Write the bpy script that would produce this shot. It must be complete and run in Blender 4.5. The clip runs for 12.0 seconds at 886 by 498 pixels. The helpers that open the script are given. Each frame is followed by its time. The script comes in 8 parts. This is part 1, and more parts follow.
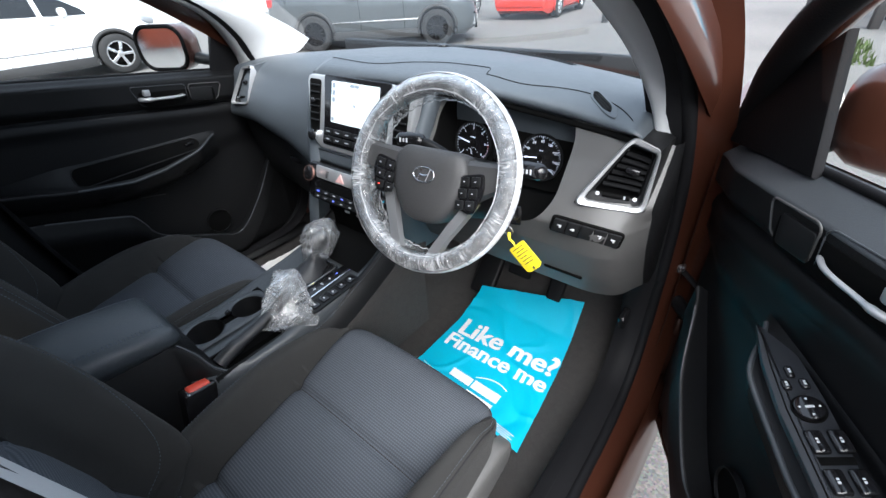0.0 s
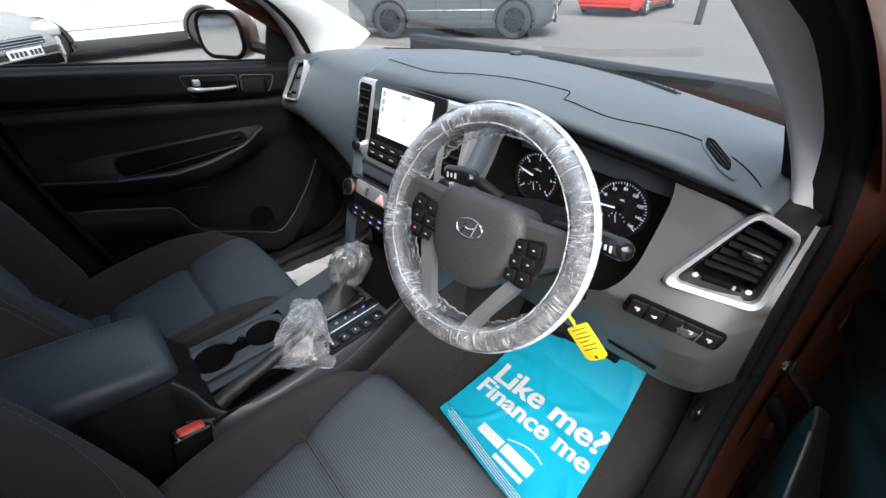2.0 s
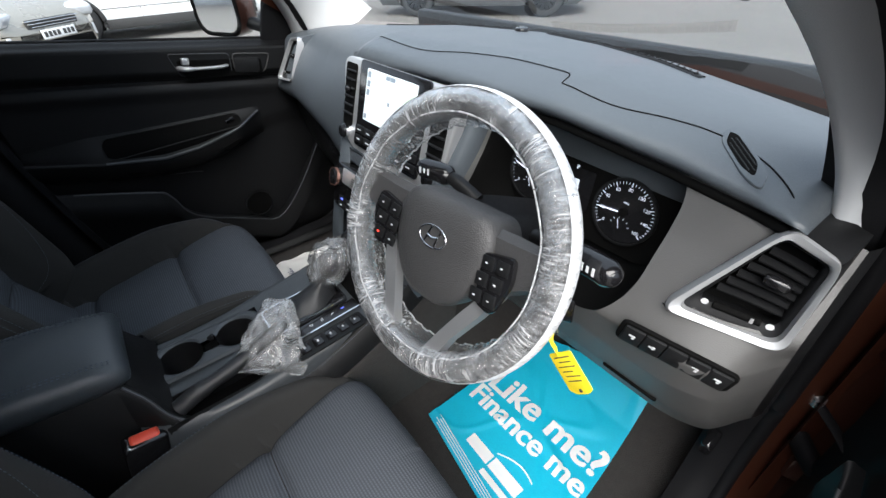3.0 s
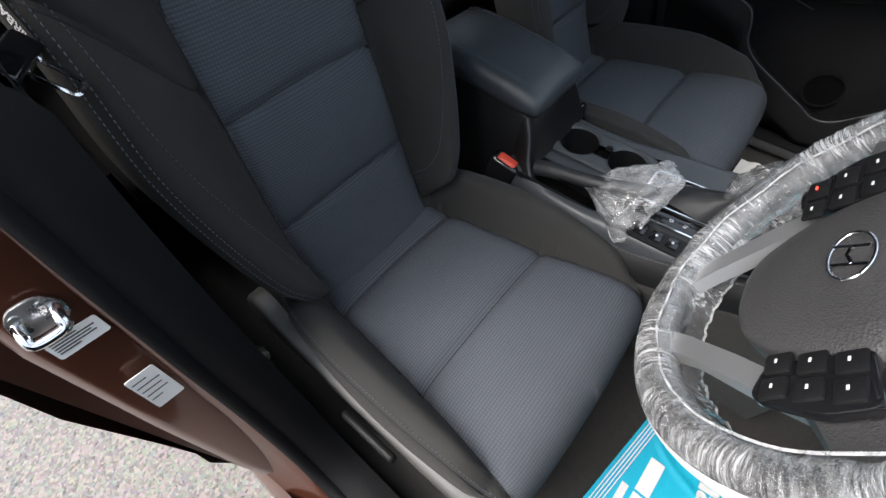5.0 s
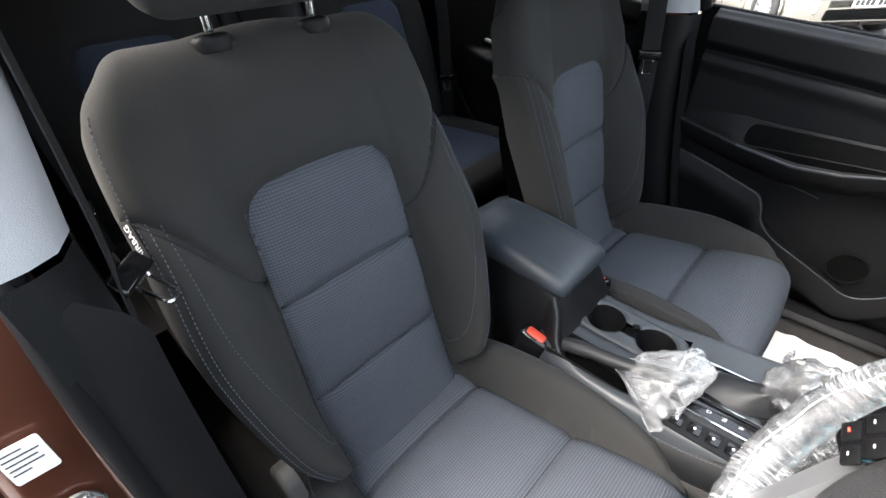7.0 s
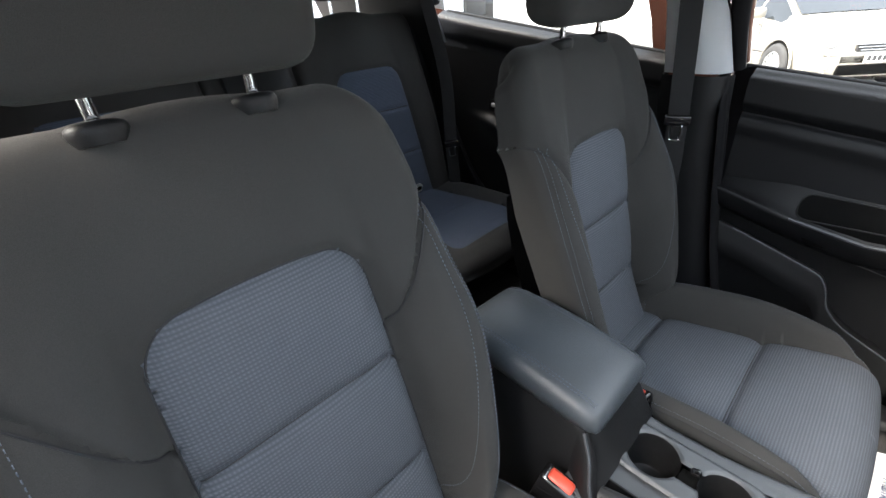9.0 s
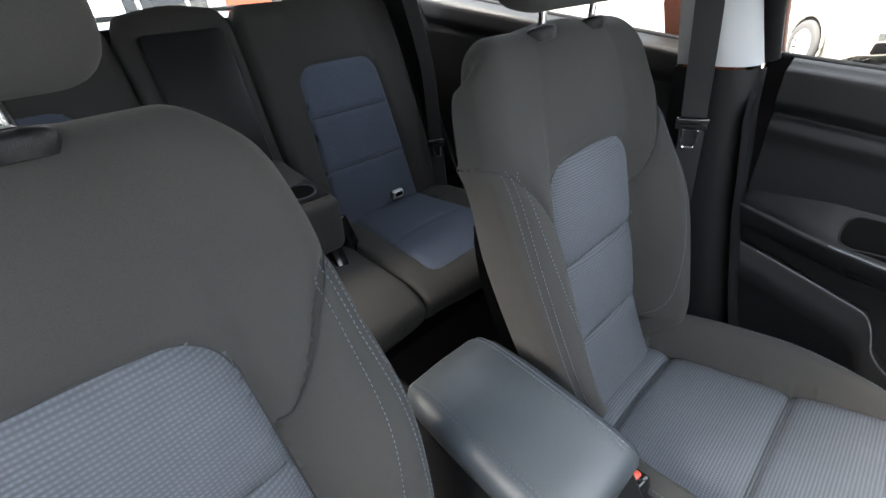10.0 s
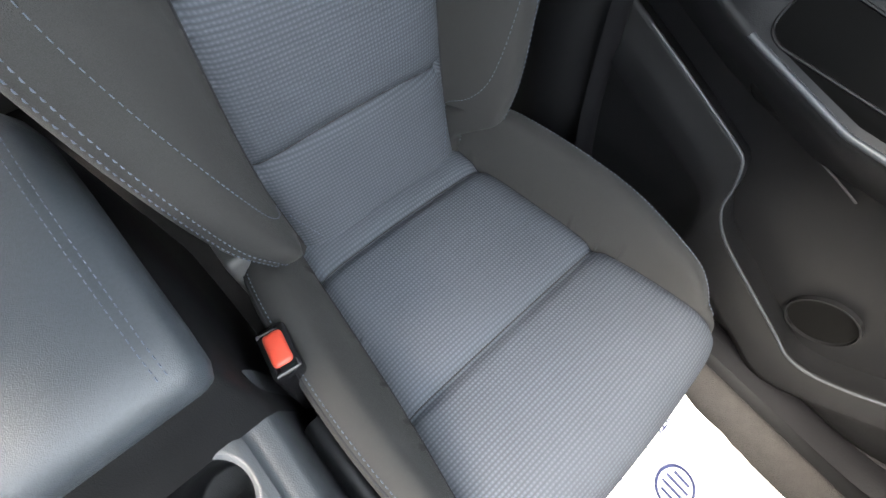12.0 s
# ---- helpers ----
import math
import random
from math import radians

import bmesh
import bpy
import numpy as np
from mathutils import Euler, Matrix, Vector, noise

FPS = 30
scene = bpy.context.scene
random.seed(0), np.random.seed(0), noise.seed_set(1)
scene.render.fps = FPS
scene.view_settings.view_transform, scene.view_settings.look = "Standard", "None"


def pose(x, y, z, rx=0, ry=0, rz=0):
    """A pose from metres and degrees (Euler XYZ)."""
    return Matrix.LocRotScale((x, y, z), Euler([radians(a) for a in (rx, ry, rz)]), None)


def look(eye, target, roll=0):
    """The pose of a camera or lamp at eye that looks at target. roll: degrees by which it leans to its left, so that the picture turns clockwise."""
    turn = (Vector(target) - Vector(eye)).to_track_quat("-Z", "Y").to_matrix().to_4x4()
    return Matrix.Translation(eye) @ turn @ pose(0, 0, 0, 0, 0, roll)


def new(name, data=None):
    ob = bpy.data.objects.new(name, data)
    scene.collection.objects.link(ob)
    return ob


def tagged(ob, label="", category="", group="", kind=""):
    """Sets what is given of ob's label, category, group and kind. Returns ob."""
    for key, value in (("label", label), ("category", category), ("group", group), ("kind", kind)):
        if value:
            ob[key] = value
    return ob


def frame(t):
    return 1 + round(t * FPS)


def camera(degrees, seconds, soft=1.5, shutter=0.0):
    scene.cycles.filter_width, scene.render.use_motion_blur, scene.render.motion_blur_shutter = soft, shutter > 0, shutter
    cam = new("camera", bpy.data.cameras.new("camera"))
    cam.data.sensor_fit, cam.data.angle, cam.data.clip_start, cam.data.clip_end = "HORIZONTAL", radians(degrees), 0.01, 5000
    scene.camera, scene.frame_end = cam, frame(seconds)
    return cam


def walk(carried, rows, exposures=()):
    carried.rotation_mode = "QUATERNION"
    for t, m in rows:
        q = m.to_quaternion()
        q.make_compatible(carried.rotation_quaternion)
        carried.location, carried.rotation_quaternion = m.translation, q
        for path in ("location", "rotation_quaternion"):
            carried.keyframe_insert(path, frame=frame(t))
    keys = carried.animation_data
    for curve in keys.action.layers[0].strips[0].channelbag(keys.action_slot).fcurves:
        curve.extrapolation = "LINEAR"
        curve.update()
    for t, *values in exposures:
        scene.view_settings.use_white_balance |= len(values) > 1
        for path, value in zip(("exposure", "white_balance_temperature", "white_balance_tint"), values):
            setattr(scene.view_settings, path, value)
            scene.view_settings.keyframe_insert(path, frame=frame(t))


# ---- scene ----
cam = camera(93.0, 12.0)
PATH = [
    (0, (0.887, -0.532, 1.374), (-0.203, 0.725, 0.264), -3.7),
    (0.5, (0.815, -0.511, 1.396), (-0.317, 0.714, 0.292), -2.9),
    (1, (0.799, -0.497, 1.399), (-0.376, 0.696, 0.306), -3.3),
    (1.5, (0.774, -0.434, 1.388), (-0.425, 0.747, 0.306), -0.3),
    (2, (0.767, -0.38, 1.384), (-0.479, 0.698, 0.251), -1.6),
    (2.5, (0.75, -0.346, 1.371), (-0.512, 0.665, 0.194), -3.0),
    (3, (0.749, -0.257, 1.36), (-0.538, 0.699, 0.165), -2.4),
    (3.5, (0.728, -0.161, 1.355), (-0.715, 0.37, 0.075), 1.9),
    (3.7, (0.726, -0.158, 1.345), (-0.718, 0.105, -0.014), -0.1),
    (5.3, (0.692, -0.12, 1.303), (-0.136, -0.934, -0.326), -2.0),
    (5.5, (0.689, -0.124, 1.308), (-0.177, -1.003, -0.266), -3.3),
    (6, (0.682, -0.128, 1.327), (-0.297, -1.127, -0.103), -3.9),
    (6.5, (0.681, -0.137, 1.359), (-0.372, -1.198, 0.031), -3.3),
    (7, (0.68, -0.147, 1.388), (-0.442, -1.282, 0.184), -2.5),
    (7.5, (0.673, -0.158, 1.405), (-0.477, -1.398, 0.337), -3.4),
    (7.7, (0.665, -0.163, 1.407), (-0.488, -1.438, 0.385), -4.2),
    (9.3, (0.458, -0.308, 1.354), (-0.74, -1.567, 0.363), -3.4),
    (9.5, (0.418, -0.331, 1.348), (-0.82, -1.56, 0.368), -2.9),
    (10, (0.3, -0.327, 1.362), (-0.803, -1.616, 0.303), -4.9),
    (10.5, (0.158, -0.261, 1.274), (-0.811, -1.534, 0.073), -3.6),
    (11, (-0.061, -0.217, 1.194), (-1.079, -1.325, -0.124), 0.7),
    (11.5, (-0.15, -0.295, 1.184), (-1.136, -1.078, -0.371), 10.2),
    (12, (-0.176, -0.29, 1.155), (-0.865, -0.771, -0.66), 14.8),
]
walk(cam, [(t, look(eye, target, roll)) for t, eye, target, roll in PATH],
     [(0, 1.42, 6000, 10), (1.0, 1.45, 6150, 10), (2.0, 1.3, 6200, 10), (3.0, 1.15, 6250, 10), (3.7, 1.05, 6300, 10), (5.3, 1.58, 6450, 12), (7.7, 2.95, 6700, 12), (9.5, 3.3, 6950, 12), (10.5, 4.0, 7100, 12), (12, 4.02, 7100, 12)])

# ---- daylight: a bright, thinly overcast sky ----
world = bpy.data.worlds.new("overcast_sky")
scene.world = world
world.use_nodes = True
wn, wl = world.node_tree.nodes, world.node_tree.links
sky = wn.new("ShaderNodeTexSky")
sky.sky_type, sky.sun_disc = "NISHITA", False
SUN_ELEVATION, SUN_TURN = radians(48), radians(130)
sky.sun_elevation, sky.sun_rotation = SUN_ELEVATION, SUN_TURN
sky.air_density, sky.dust_density, sky.ozone_density = 1.0, 4.0, 1.0
haze = wn.new("ShaderNodeMixRGB")
haze.inputs[0].default_value = 0.75
# thin cloud, brightest overhead and about half as bright at the horizon
way, height, cloud, tone = (wn.new("ShaderNode" + k) for k in ("TexCoord", "SeparateXYZ", "MapRange", "MixRGB"))
cloud.inputs["From Min"].default_value, cloud.inputs["From Max"].default_value = 0.0, 1.0
tone.inputs[1].default_value, tone.inputs[2].default_value = (3.9, 4.2, 4.7, 1), (7.0, 7.7, 8.7, 1)
wl.new(way.outputs["Generated"], height.inputs[0])
wl.new(height.outputs["Z"], cloud.inputs["Value"])
wl.new(cloud.outputs[0], tone.inputs[0])
wl.new(tone.outputs[0], haze.inputs[2])
wl.new(sky.outputs[0], haze.inputs[1])
wl.new(haze.outputs[0], wn["Background"].inputs[0])
wn["Background"].inputs[1].default_value = 0.12
sun = new("sun", bpy.data.lights.new("sun", "SUN"))
sun.data.energy, sun.data.angle, sun.data.color = 4.6, radians(60), (1.0, 0.95, 0.88)
sun.matrix_world = look((0, 0, 30), (-30 * math.cos(SUN_ELEVATION) * math.sin(SUN_TURN),
                                     -30 * math.cos(SUN_ELEVATION) * math.cos(SUN_TURN), 30 - 30 * math.sin(SUN_ELEVATION)))

# ---- tools ----
def clamp01(a):
    return np.clip(a, 0.0, 1.0)


def smooth(a, b, x):
    k = clamp01((np.asarray(x, float) - a) / (b - a))
    return k * k * (3 - 2 * k)


def curve_through(points, n):
    """n points along a smooth line through the given ones, even in length."""
    p = np.asarray(points, float)
    q = [p[0] * 2 - p[1], *p, p[-1] * 2 - p[-2]]
    out = []
    for i in range(1, len(q) - 2):
        for t in np.linspace(0, 1, 24, endpoint=False):
            a, b, c, d = q[i - 1], q[i], q[i + 1], q[i + 2]
            out.append(0.5 * (2 * b + (c - a) * t + (2 * a - 5 * b + 4 * c - d) * t * t + (3 * b - a - 3 * c + d) * t**3))
    out.append(p[-1])
    out = np.array(out)
    length = np.r_[0, np.cumsum(np.linalg.norm(np.diff(out, axis=0), axis=1))]
    even = np.linspace(0, length[-1], n)
    return np.stack([np.interp(even, length, out[:, k]) for k in range(out.shape[1])], 1)


def mesh_of(name, verts, faces, rounded=True, uvs=None):
    me = bpy.data.meshes.new(name)
    me.from_pydata([tuple(map(float, v)) for v in verts], [], faces)
    if uvs is not None:
        layer = me.uv_layers.new(name="UVMap")
        idx = np.empty(len(me.loops), dtype=np.int32)
        me.loops.foreach_get("vertex_index", idx)
        layer.data.foreach_set("uv", np.asarray(uvs, np.float32)[idx].ravel())
    if rounded:
        me.polygons.foreach_set("use_smooth", [True] * len(me.polygons))
    me.update()
    return me


def mesh_bm(name, bm, rounded=False, angle=40):
    me = bpy.data.meshes.new(name)
    bmesh.ops.recalc_face_normals(bm, faces=bm.faces)
    bm.to_mesh(me)
    bm.free()
    if rounded:
        me.polygons.foreach_set("use_smooth", [True] * len(me.polygons))
        me.set_sharp_from_angle(angle=radians(angle))
    return me


def thing(name, label, category, base=(0, 0, 0), group="", kind=""):
    ob = new(name)
    ob.empty_display_size = 0.05
    ob.location = base
    return tagged(ob, label, category, group, kind)


def part(name, mesh, material, parent=None, label=""):
    """One mesh object, given in world places, under a thing or under a part."""
    ob = new(name, mesh)
    if material is not None:
        mesh.materials.append(material)
    if parent is not None:
        ob.parent = parent
        if parent.type == "EMPTY":
            ob.matrix_parent_inverse = Matrix.Translation(-Vector(parent.location))
    if label:
        ob["label"] = label
    return ob


def grid(rows, cols):
    return [(r * cols + c, r * cols + c + 1, (r + 1) * cols + c + 1, (r + 1) * cols + c) for r in range(rows - 1) for c in range(cols - 1)]


def sheet(name, points, uvs=None, flip=False):
    """A surface from an array rows x cols x 3."""
    points = np.asarray(points, float)
    r, c = points.shape[:2]
    faces = grid(r, c)
    if flip:
        faces = [f[::-1] for f in faces]
    return mesh_of(name, points.reshape(-1, 3), faces, True, None if uvs is None else np.asarray(uvs).reshape(-1, 2))


def loft(name, rings, closed=True, caps=True, rounded=True):
    """A skin over rings of equally many points."""
    rings = [np.asarray(r, float) for r in rings]
    n = len(rings[0])
    verts = np.concatenate(rings)
    faces = []
    for i in range(len(rings) - 1):
        for k in range(n if closed else n - 1):
            a, b = i * n + k, i * n + (k + 1) % n
            faces.append((a, b, b + n, a + n))
    if caps and closed:
        faces.append(tuple(range(n))[::-1])
        faces.append(tuple(range((len(rings) - 1) * n, len(rings) * n)))
    me = mesh_of(name, verts, faces, rounded)
    bm = bmesh.new()
    bm.from_mesh(me)
    bmesh.ops.recalc_face_normals(bm, faces=bm.faces)
    bm.to_mesh(me)
    bm.free()
    if rounded:
        me.set_sharp_from_angle(angle=radians(50))
    return me


def tube(name, path, radius, n=12, flat=1.0, caps=True, up=(0, 0, 1)):
    """A round or flattened bar along a path."""
    path = np.asarray(path, float)
    radii = np.broadcast_to(np.asarray(radius, float), (len(path),))
    rings = []
    for i, p in enumerate(path):
        d = path[min(i + 1, len(path) - 1)] - path[max(i - 1, 0)]
        d /= np.linalg.norm(d) + 1e-9
        s = np.cross(d, up)
        if np.linalg.norm(s) < 1e-3:
            s = np.cross(d, (1, 0, 0.01))
        s /= np.linalg.norm(s)
        w = np.cross(s, d)
        a = np.linspace(0, 2 * np.pi, n, endpoint=False)[:, None]
        rings.append(p + radii[i] * (np.cos(a) * s + flat * np.sin(a) * w))
    return loft(name, rings, True, caps)


def ribbon(name, path, widths, normal_of, thick):
    """A flat band along a path; normal_of: its face's direction."""
    path = np.asarray(path, float)
    rings = []
    for i, p in enumerate(path):
        d = path[min(i + 1, len(path) - 1)] - path[max(i - 1, 0)]
        d /= np.linalg.norm(d) + 1e-9
        nn = np.asarray(normal_of if np.ndim(normal_of) == 1 else normal_of[i], float)
        nn = nn - d * (nn @ d)
        nn /= np.linalg.norm(nn)
        s = np.cross(d, nn)
        w = widths if np.ndim(widths) == 0 else widths[i]
        rings.append([p + s * w / 2 + nn * thick / 2, p - s * w / 2 + nn * thick / 2, p - s * w / 2 - nn * thick / 2, p + s * w / 2 - nn * thick / 2])
    return loft(name, rings, True, True, False)


def rbox(name, size, m=None, bevel=0.004, seg=2):
    """A box with rounded edges at the pose m."""
    bm = bmesh.new()
    bmesh.ops.create_cube(bm, size=1, matrix=Matrix.Diagonal((*size, 1)))
    bevel = min(bevel, 0.49 * min(size))
    if bevel > 0:
        bmesh.ops.bevel(bm, geom=bm.edges[:], offset=bevel, segments=seg, profile=0.5, affect="EDGES")
    if m is not None:
        bmesh.ops.transform(bm, matrix=m, verts=bm.verts)
    return mesh_bm(name, bm, True, 30)


def prism(name, outline, depth, m=None, bevel=0.0, seg=2, rounded=True):
    """A flat outline in x, y, made depth thick towards +z, at the pose m."""
    bm = bmesh.new()
    face = bm.faces.new([bm.verts.new((float(x), float(y), 0)) for x, y in outline])
    got = bmesh.ops.extrude_face_region(bm, geom=[face])
    top = [v for v in got["geom"] if isinstance(v, bmesh.types.BMVert)]
    bmesh.ops.translate(bm, vec=(0, 0, depth), verts=top)
    if bevel > 0:
        rim = [e for e in bm.edges if all(v in top for v in e.verts)]
        bmesh.ops.bevel(bm, geom=rim, offset=bevel, segments=seg, profile=0.5, affect="EDGES")
    if m is not None:
        bmesh.ops.transform(bm, matrix=m, verts=bm.verts)
    return mesh_bm(name, bm, rounded, 35)


def rounded_rect(w, h, r, n=5):
    out = []
    for cx, cy, a0 in ((w / 2 - r, h / 2 - r, 0), (-w / 2 + r, h / 2 - r, 90), (-w / 2 + r, -h / 2 + r, 180), (w / 2 - r, -h / 2 + r, 270)):
        out += [(cx + r * math.cos(radians(a0 + 90 * k / n)), cy + r * math.sin(radians(a0 + 90 * k / n))) for k in range(n + 1)]
    return out


def round_corners(points, r, n=4):
    """A polygon with its corners rounded."""
    out = []
    for i, p in enumerate(points):
        a, b, c = (np.array(points[(i + k) % len(points)], float) for k in (-1, 0, 1))
        u, v = (a - b) / np.linalg.norm(a - b), (c - b) / np.linalg.norm(c - b)
        k = min(r, 0.45 * np.linalg.norm(a - b), 0.45 * np.linalg.norm(c - b))
        s, e = b + u * k, b + v * k
        for t in np.linspace(0, 1, n + 1):
            out.append(tuple((1 - t) ** 2 * s + 2 * t * (1 - t) * b + t * t * e))
    return out


def disc(name, r, depth, m=None, n=32, bevel=0.0):
    return prism(name, [(r * math.cos(2 * math.pi * k / n), r * math.sin(2 * math.pi * k / n)) for k in range(n)], depth, m, bevel)


def ring(name, r_out, r_in, depth, m=None, n=40):
    verts, faces = [], []
    for k in range(n):
        a = 2 * math.pi * k / n
        c, s = math.cos(a), math.sin(a)
        verts += [(r_out * c, r_out * s, 0), (r_out * c, r_out * s, depth), (r_in * c, r_in * s, depth), (r_in * c, r_in * s, 0)]
    for k in range(n):
        a, b = 4 * k, 4 * ((k + 1) % n)
        faces += [(a + j, b + j, b + (j + 1) % 4, a + (j + 1) % 4) for j in range(4)]
    me = mesh_of(name, verts, faces, True)
    if m is not None:
        me.transform(m)
    me.set_sharp_from_angle(angle=radians(40))
    return me


def lathe(name, profile, m, n=32):
    """A turned shape: profile of radius and height along the pose's z."""
    return loft(name, [[m @ Vector((r * math.cos(a), r * math.sin(a), h)) for a in np.linspace(0, 2 * np.pi, n, endpoint=False)] for r, h in profile], True, True)


def plane_pose(origin, right, up):
    """A pose whose x runs along right, whose y runs along up and whose z stands out of the face."""
    x = Vector(right).normalized()
    z = x.cross(Vector(up)).normalized()
    y = z.cross(x)
    m = Matrix((x, y, z)).transposed().to_4x4()
    m.translation = Vector(origin)
    return m


def text_mesh(name, words, size, m, align="CENTER", thick=0.0, bold=0.0):
    cu = bpy.data.curves.new(name, "FONT")
    cu.body, cu.size, cu.align_x, cu.align_y, cu.extrude, cu.offset = words, size, align, "CENTER", thick, bold
    tmp = bpy.data.objects.new(name, cu)
    scene.collection.objects.link(tmp)
    me = bpy.data.meshes.new_from_object(tmp.evaluated_get(bpy.context.evaluated_depsgraph_get()))
    bpy.data.objects.remove(tmp)
    me.transform(m)
    me.name = name
    return me


def joined(name, meshes, rounded=True):
    """Several pieces of one part as one mesh."""
    bm = bmesh.new()
    for me in meshes:
        bm.from_mesh(me)
        bpy.data.meshes.remove(me)
    me = bpy.data.meshes.new(name)
    bm.to_mesh(me)
    bm.free()
    if rounded:
        me.set_sharp_from_angle(angle=radians(40))
    return me


def dashes(name, path, normals, length=0.0042, gap=0.0026, width=0.0009, lift=0.0008):
    """A row of stitches along a path on a surface."""
    path, normals = np.asarray(path, float), np.asarray(normals, float)
    run = np.r_[0, np.cumsum(np.linalg.norm(np.diff(path, axis=0), axis=1))]
    verts, faces = [], []
    at = 0.0
    while at + length < run[-1]:
        p, q = (np.array([np.interp(s, run, path[:, k]) for k in range(3)]) for s in (at, at + length))
        nn = np.array([np.interp(at, run, normals[:, k]) for k in range(3)])
        nn /= np.linalg.norm(nn) + 1e-9
        d = (q - p) / (np.linalg.norm(q - p) + 1e-9)
        s = np.cross(d, nn) * width / 2
        i = len(verts)
        mid = (p + q) / 2 + nn * (lift + width * 0.5)
        verts += [p + s, q + s, q - s, p - s, mid + s * 0.5 + d * length * 0.2, mid - s * 0.5 + d * length * 0.2, mid - s * 0.5 - d * length * 0.2, mid + s * 0.5 - d * length * 0.2]
        faces += [(i, i + 1, i + 4, i + 7), (i + 1, i + 2, i + 5, i + 4), (i + 2, i + 3, i + 6, i + 5), (i + 3, i, i + 7, i + 6), (i + 4, i + 5, i + 6, i + 7)]
        at += length + gap
    return mesh_of(name, verts, faces, False)

# ---- materials ----
def material(name, colour, rough=0.5, metal=0.0, vary=0.15, vary_scale=12.0, bump=0.0, bump_scale=300.0, coat=0.0, fine=0.0, fine_scale=400.0, spec=0.5, sheen=0.0, detail=4.0):
    """A surface with two scales of variation and a fine relief."""
    m = bpy.data.materials.new(name)
    m.use_nodes = True
    nt = m.node_tree
    b = nt.nodes["Principled BSDF"]
    b.inputs["Roughness"].default_value = rough
    b.inputs["Metallic"].default_value = metal
    b.inputs["Coat Weight"].default_value = coat
    b.inputs["Coat Roughness"].default_value = 0.08
    b.inputs["Specular IOR Level"].default_value = spec
    b.inputs["Sheen Weight"].default_value = sheen
    tc = nt.nodes.new("ShaderNodeTexCoord")
    big = nt.nodes.new("ShaderNodeTexNoise")
    big.inputs["Scale"].default_value, big.inputs["Detail"].default_value = vary_scale, detail
    nt.links.new(tc.outputs["Object"], big.inputs["Vector"])
    ramp = nt.nodes.new("ShaderNodeMixRGB")
    ramp.inputs[1].default_value = (*[c * (1 - vary) for c in colour], 1)
    ramp.inputs[2].default_value = (*[min(1, c * (1 + vary)) for c in colour], 1)
    nt.links.new(big.outputs["Fac"], ramp.inputs[0])
    last = ramp.outputs[0]
    if fine > 0:
        small = nt.nodes.new("ShaderNodeTexNoise")
        small.inputs["Scale"].default_value, small.inputs["Detail"].default_value = fine_scale, 2
        nt.links.new(tc.outputs["Object"], small.inputs["Vector"])
        mul = nt.nodes.new("ShaderNodeMixRGB")
        mul.blend_type = "OVERLAY"
        mul.inputs[0].default_value = fine
        nt.links.new(last, mul.inputs[1])
        nt.links.new(small.outputs["Fac"], mul.inputs[2])
        last = mul.outputs[0]
    nt.links.new(last, b.inputs["Base Color"])
    rr = nt.nodes.new("ShaderNodeMapRange")
    rr.inputs["To Min"].default_value, rr.inputs["To Max"].default_value = max(0.02, rough - 0.08), min(1, rough + 0.08)
    nt.links.new(big.outputs["Fac"], rr.inputs["Value"])
    nt.links.new(rr.outputs[0], b.inputs["Roughness"])
    if bump > 0:
        grain = nt.nodes.new("ShaderNodeTexVoronoi")
        grain.inputs["Scale"].default_value = bump_scale
        nt.links.new(tc.outputs["Object"], grain.inputs["Vector"])
        bp = nt.nodes.new("ShaderNodeBump")
        bp.inputs["Strength"].default_value, bp.inputs["Distance"].default_value = bump, 0.001
        nt.links.new(grain.outputs["Distance"], bp.inputs["Height"])
        nt.links.new(bp.outputs[0], b.inputs["Normal"])
    return m


def math_node(nt, op, a, b=None):
    n = nt.nodes.new("ShaderNodeMath")
    n.operation = op
    for k, v in enumerate((a, b)):
        if v is None:
            continue
        if isinstance(v, (int, float)):
            n.inputs[k].default_value = v
        else:
            nt.links.new(v, n.inputs[k])
    return n.outputs[0]


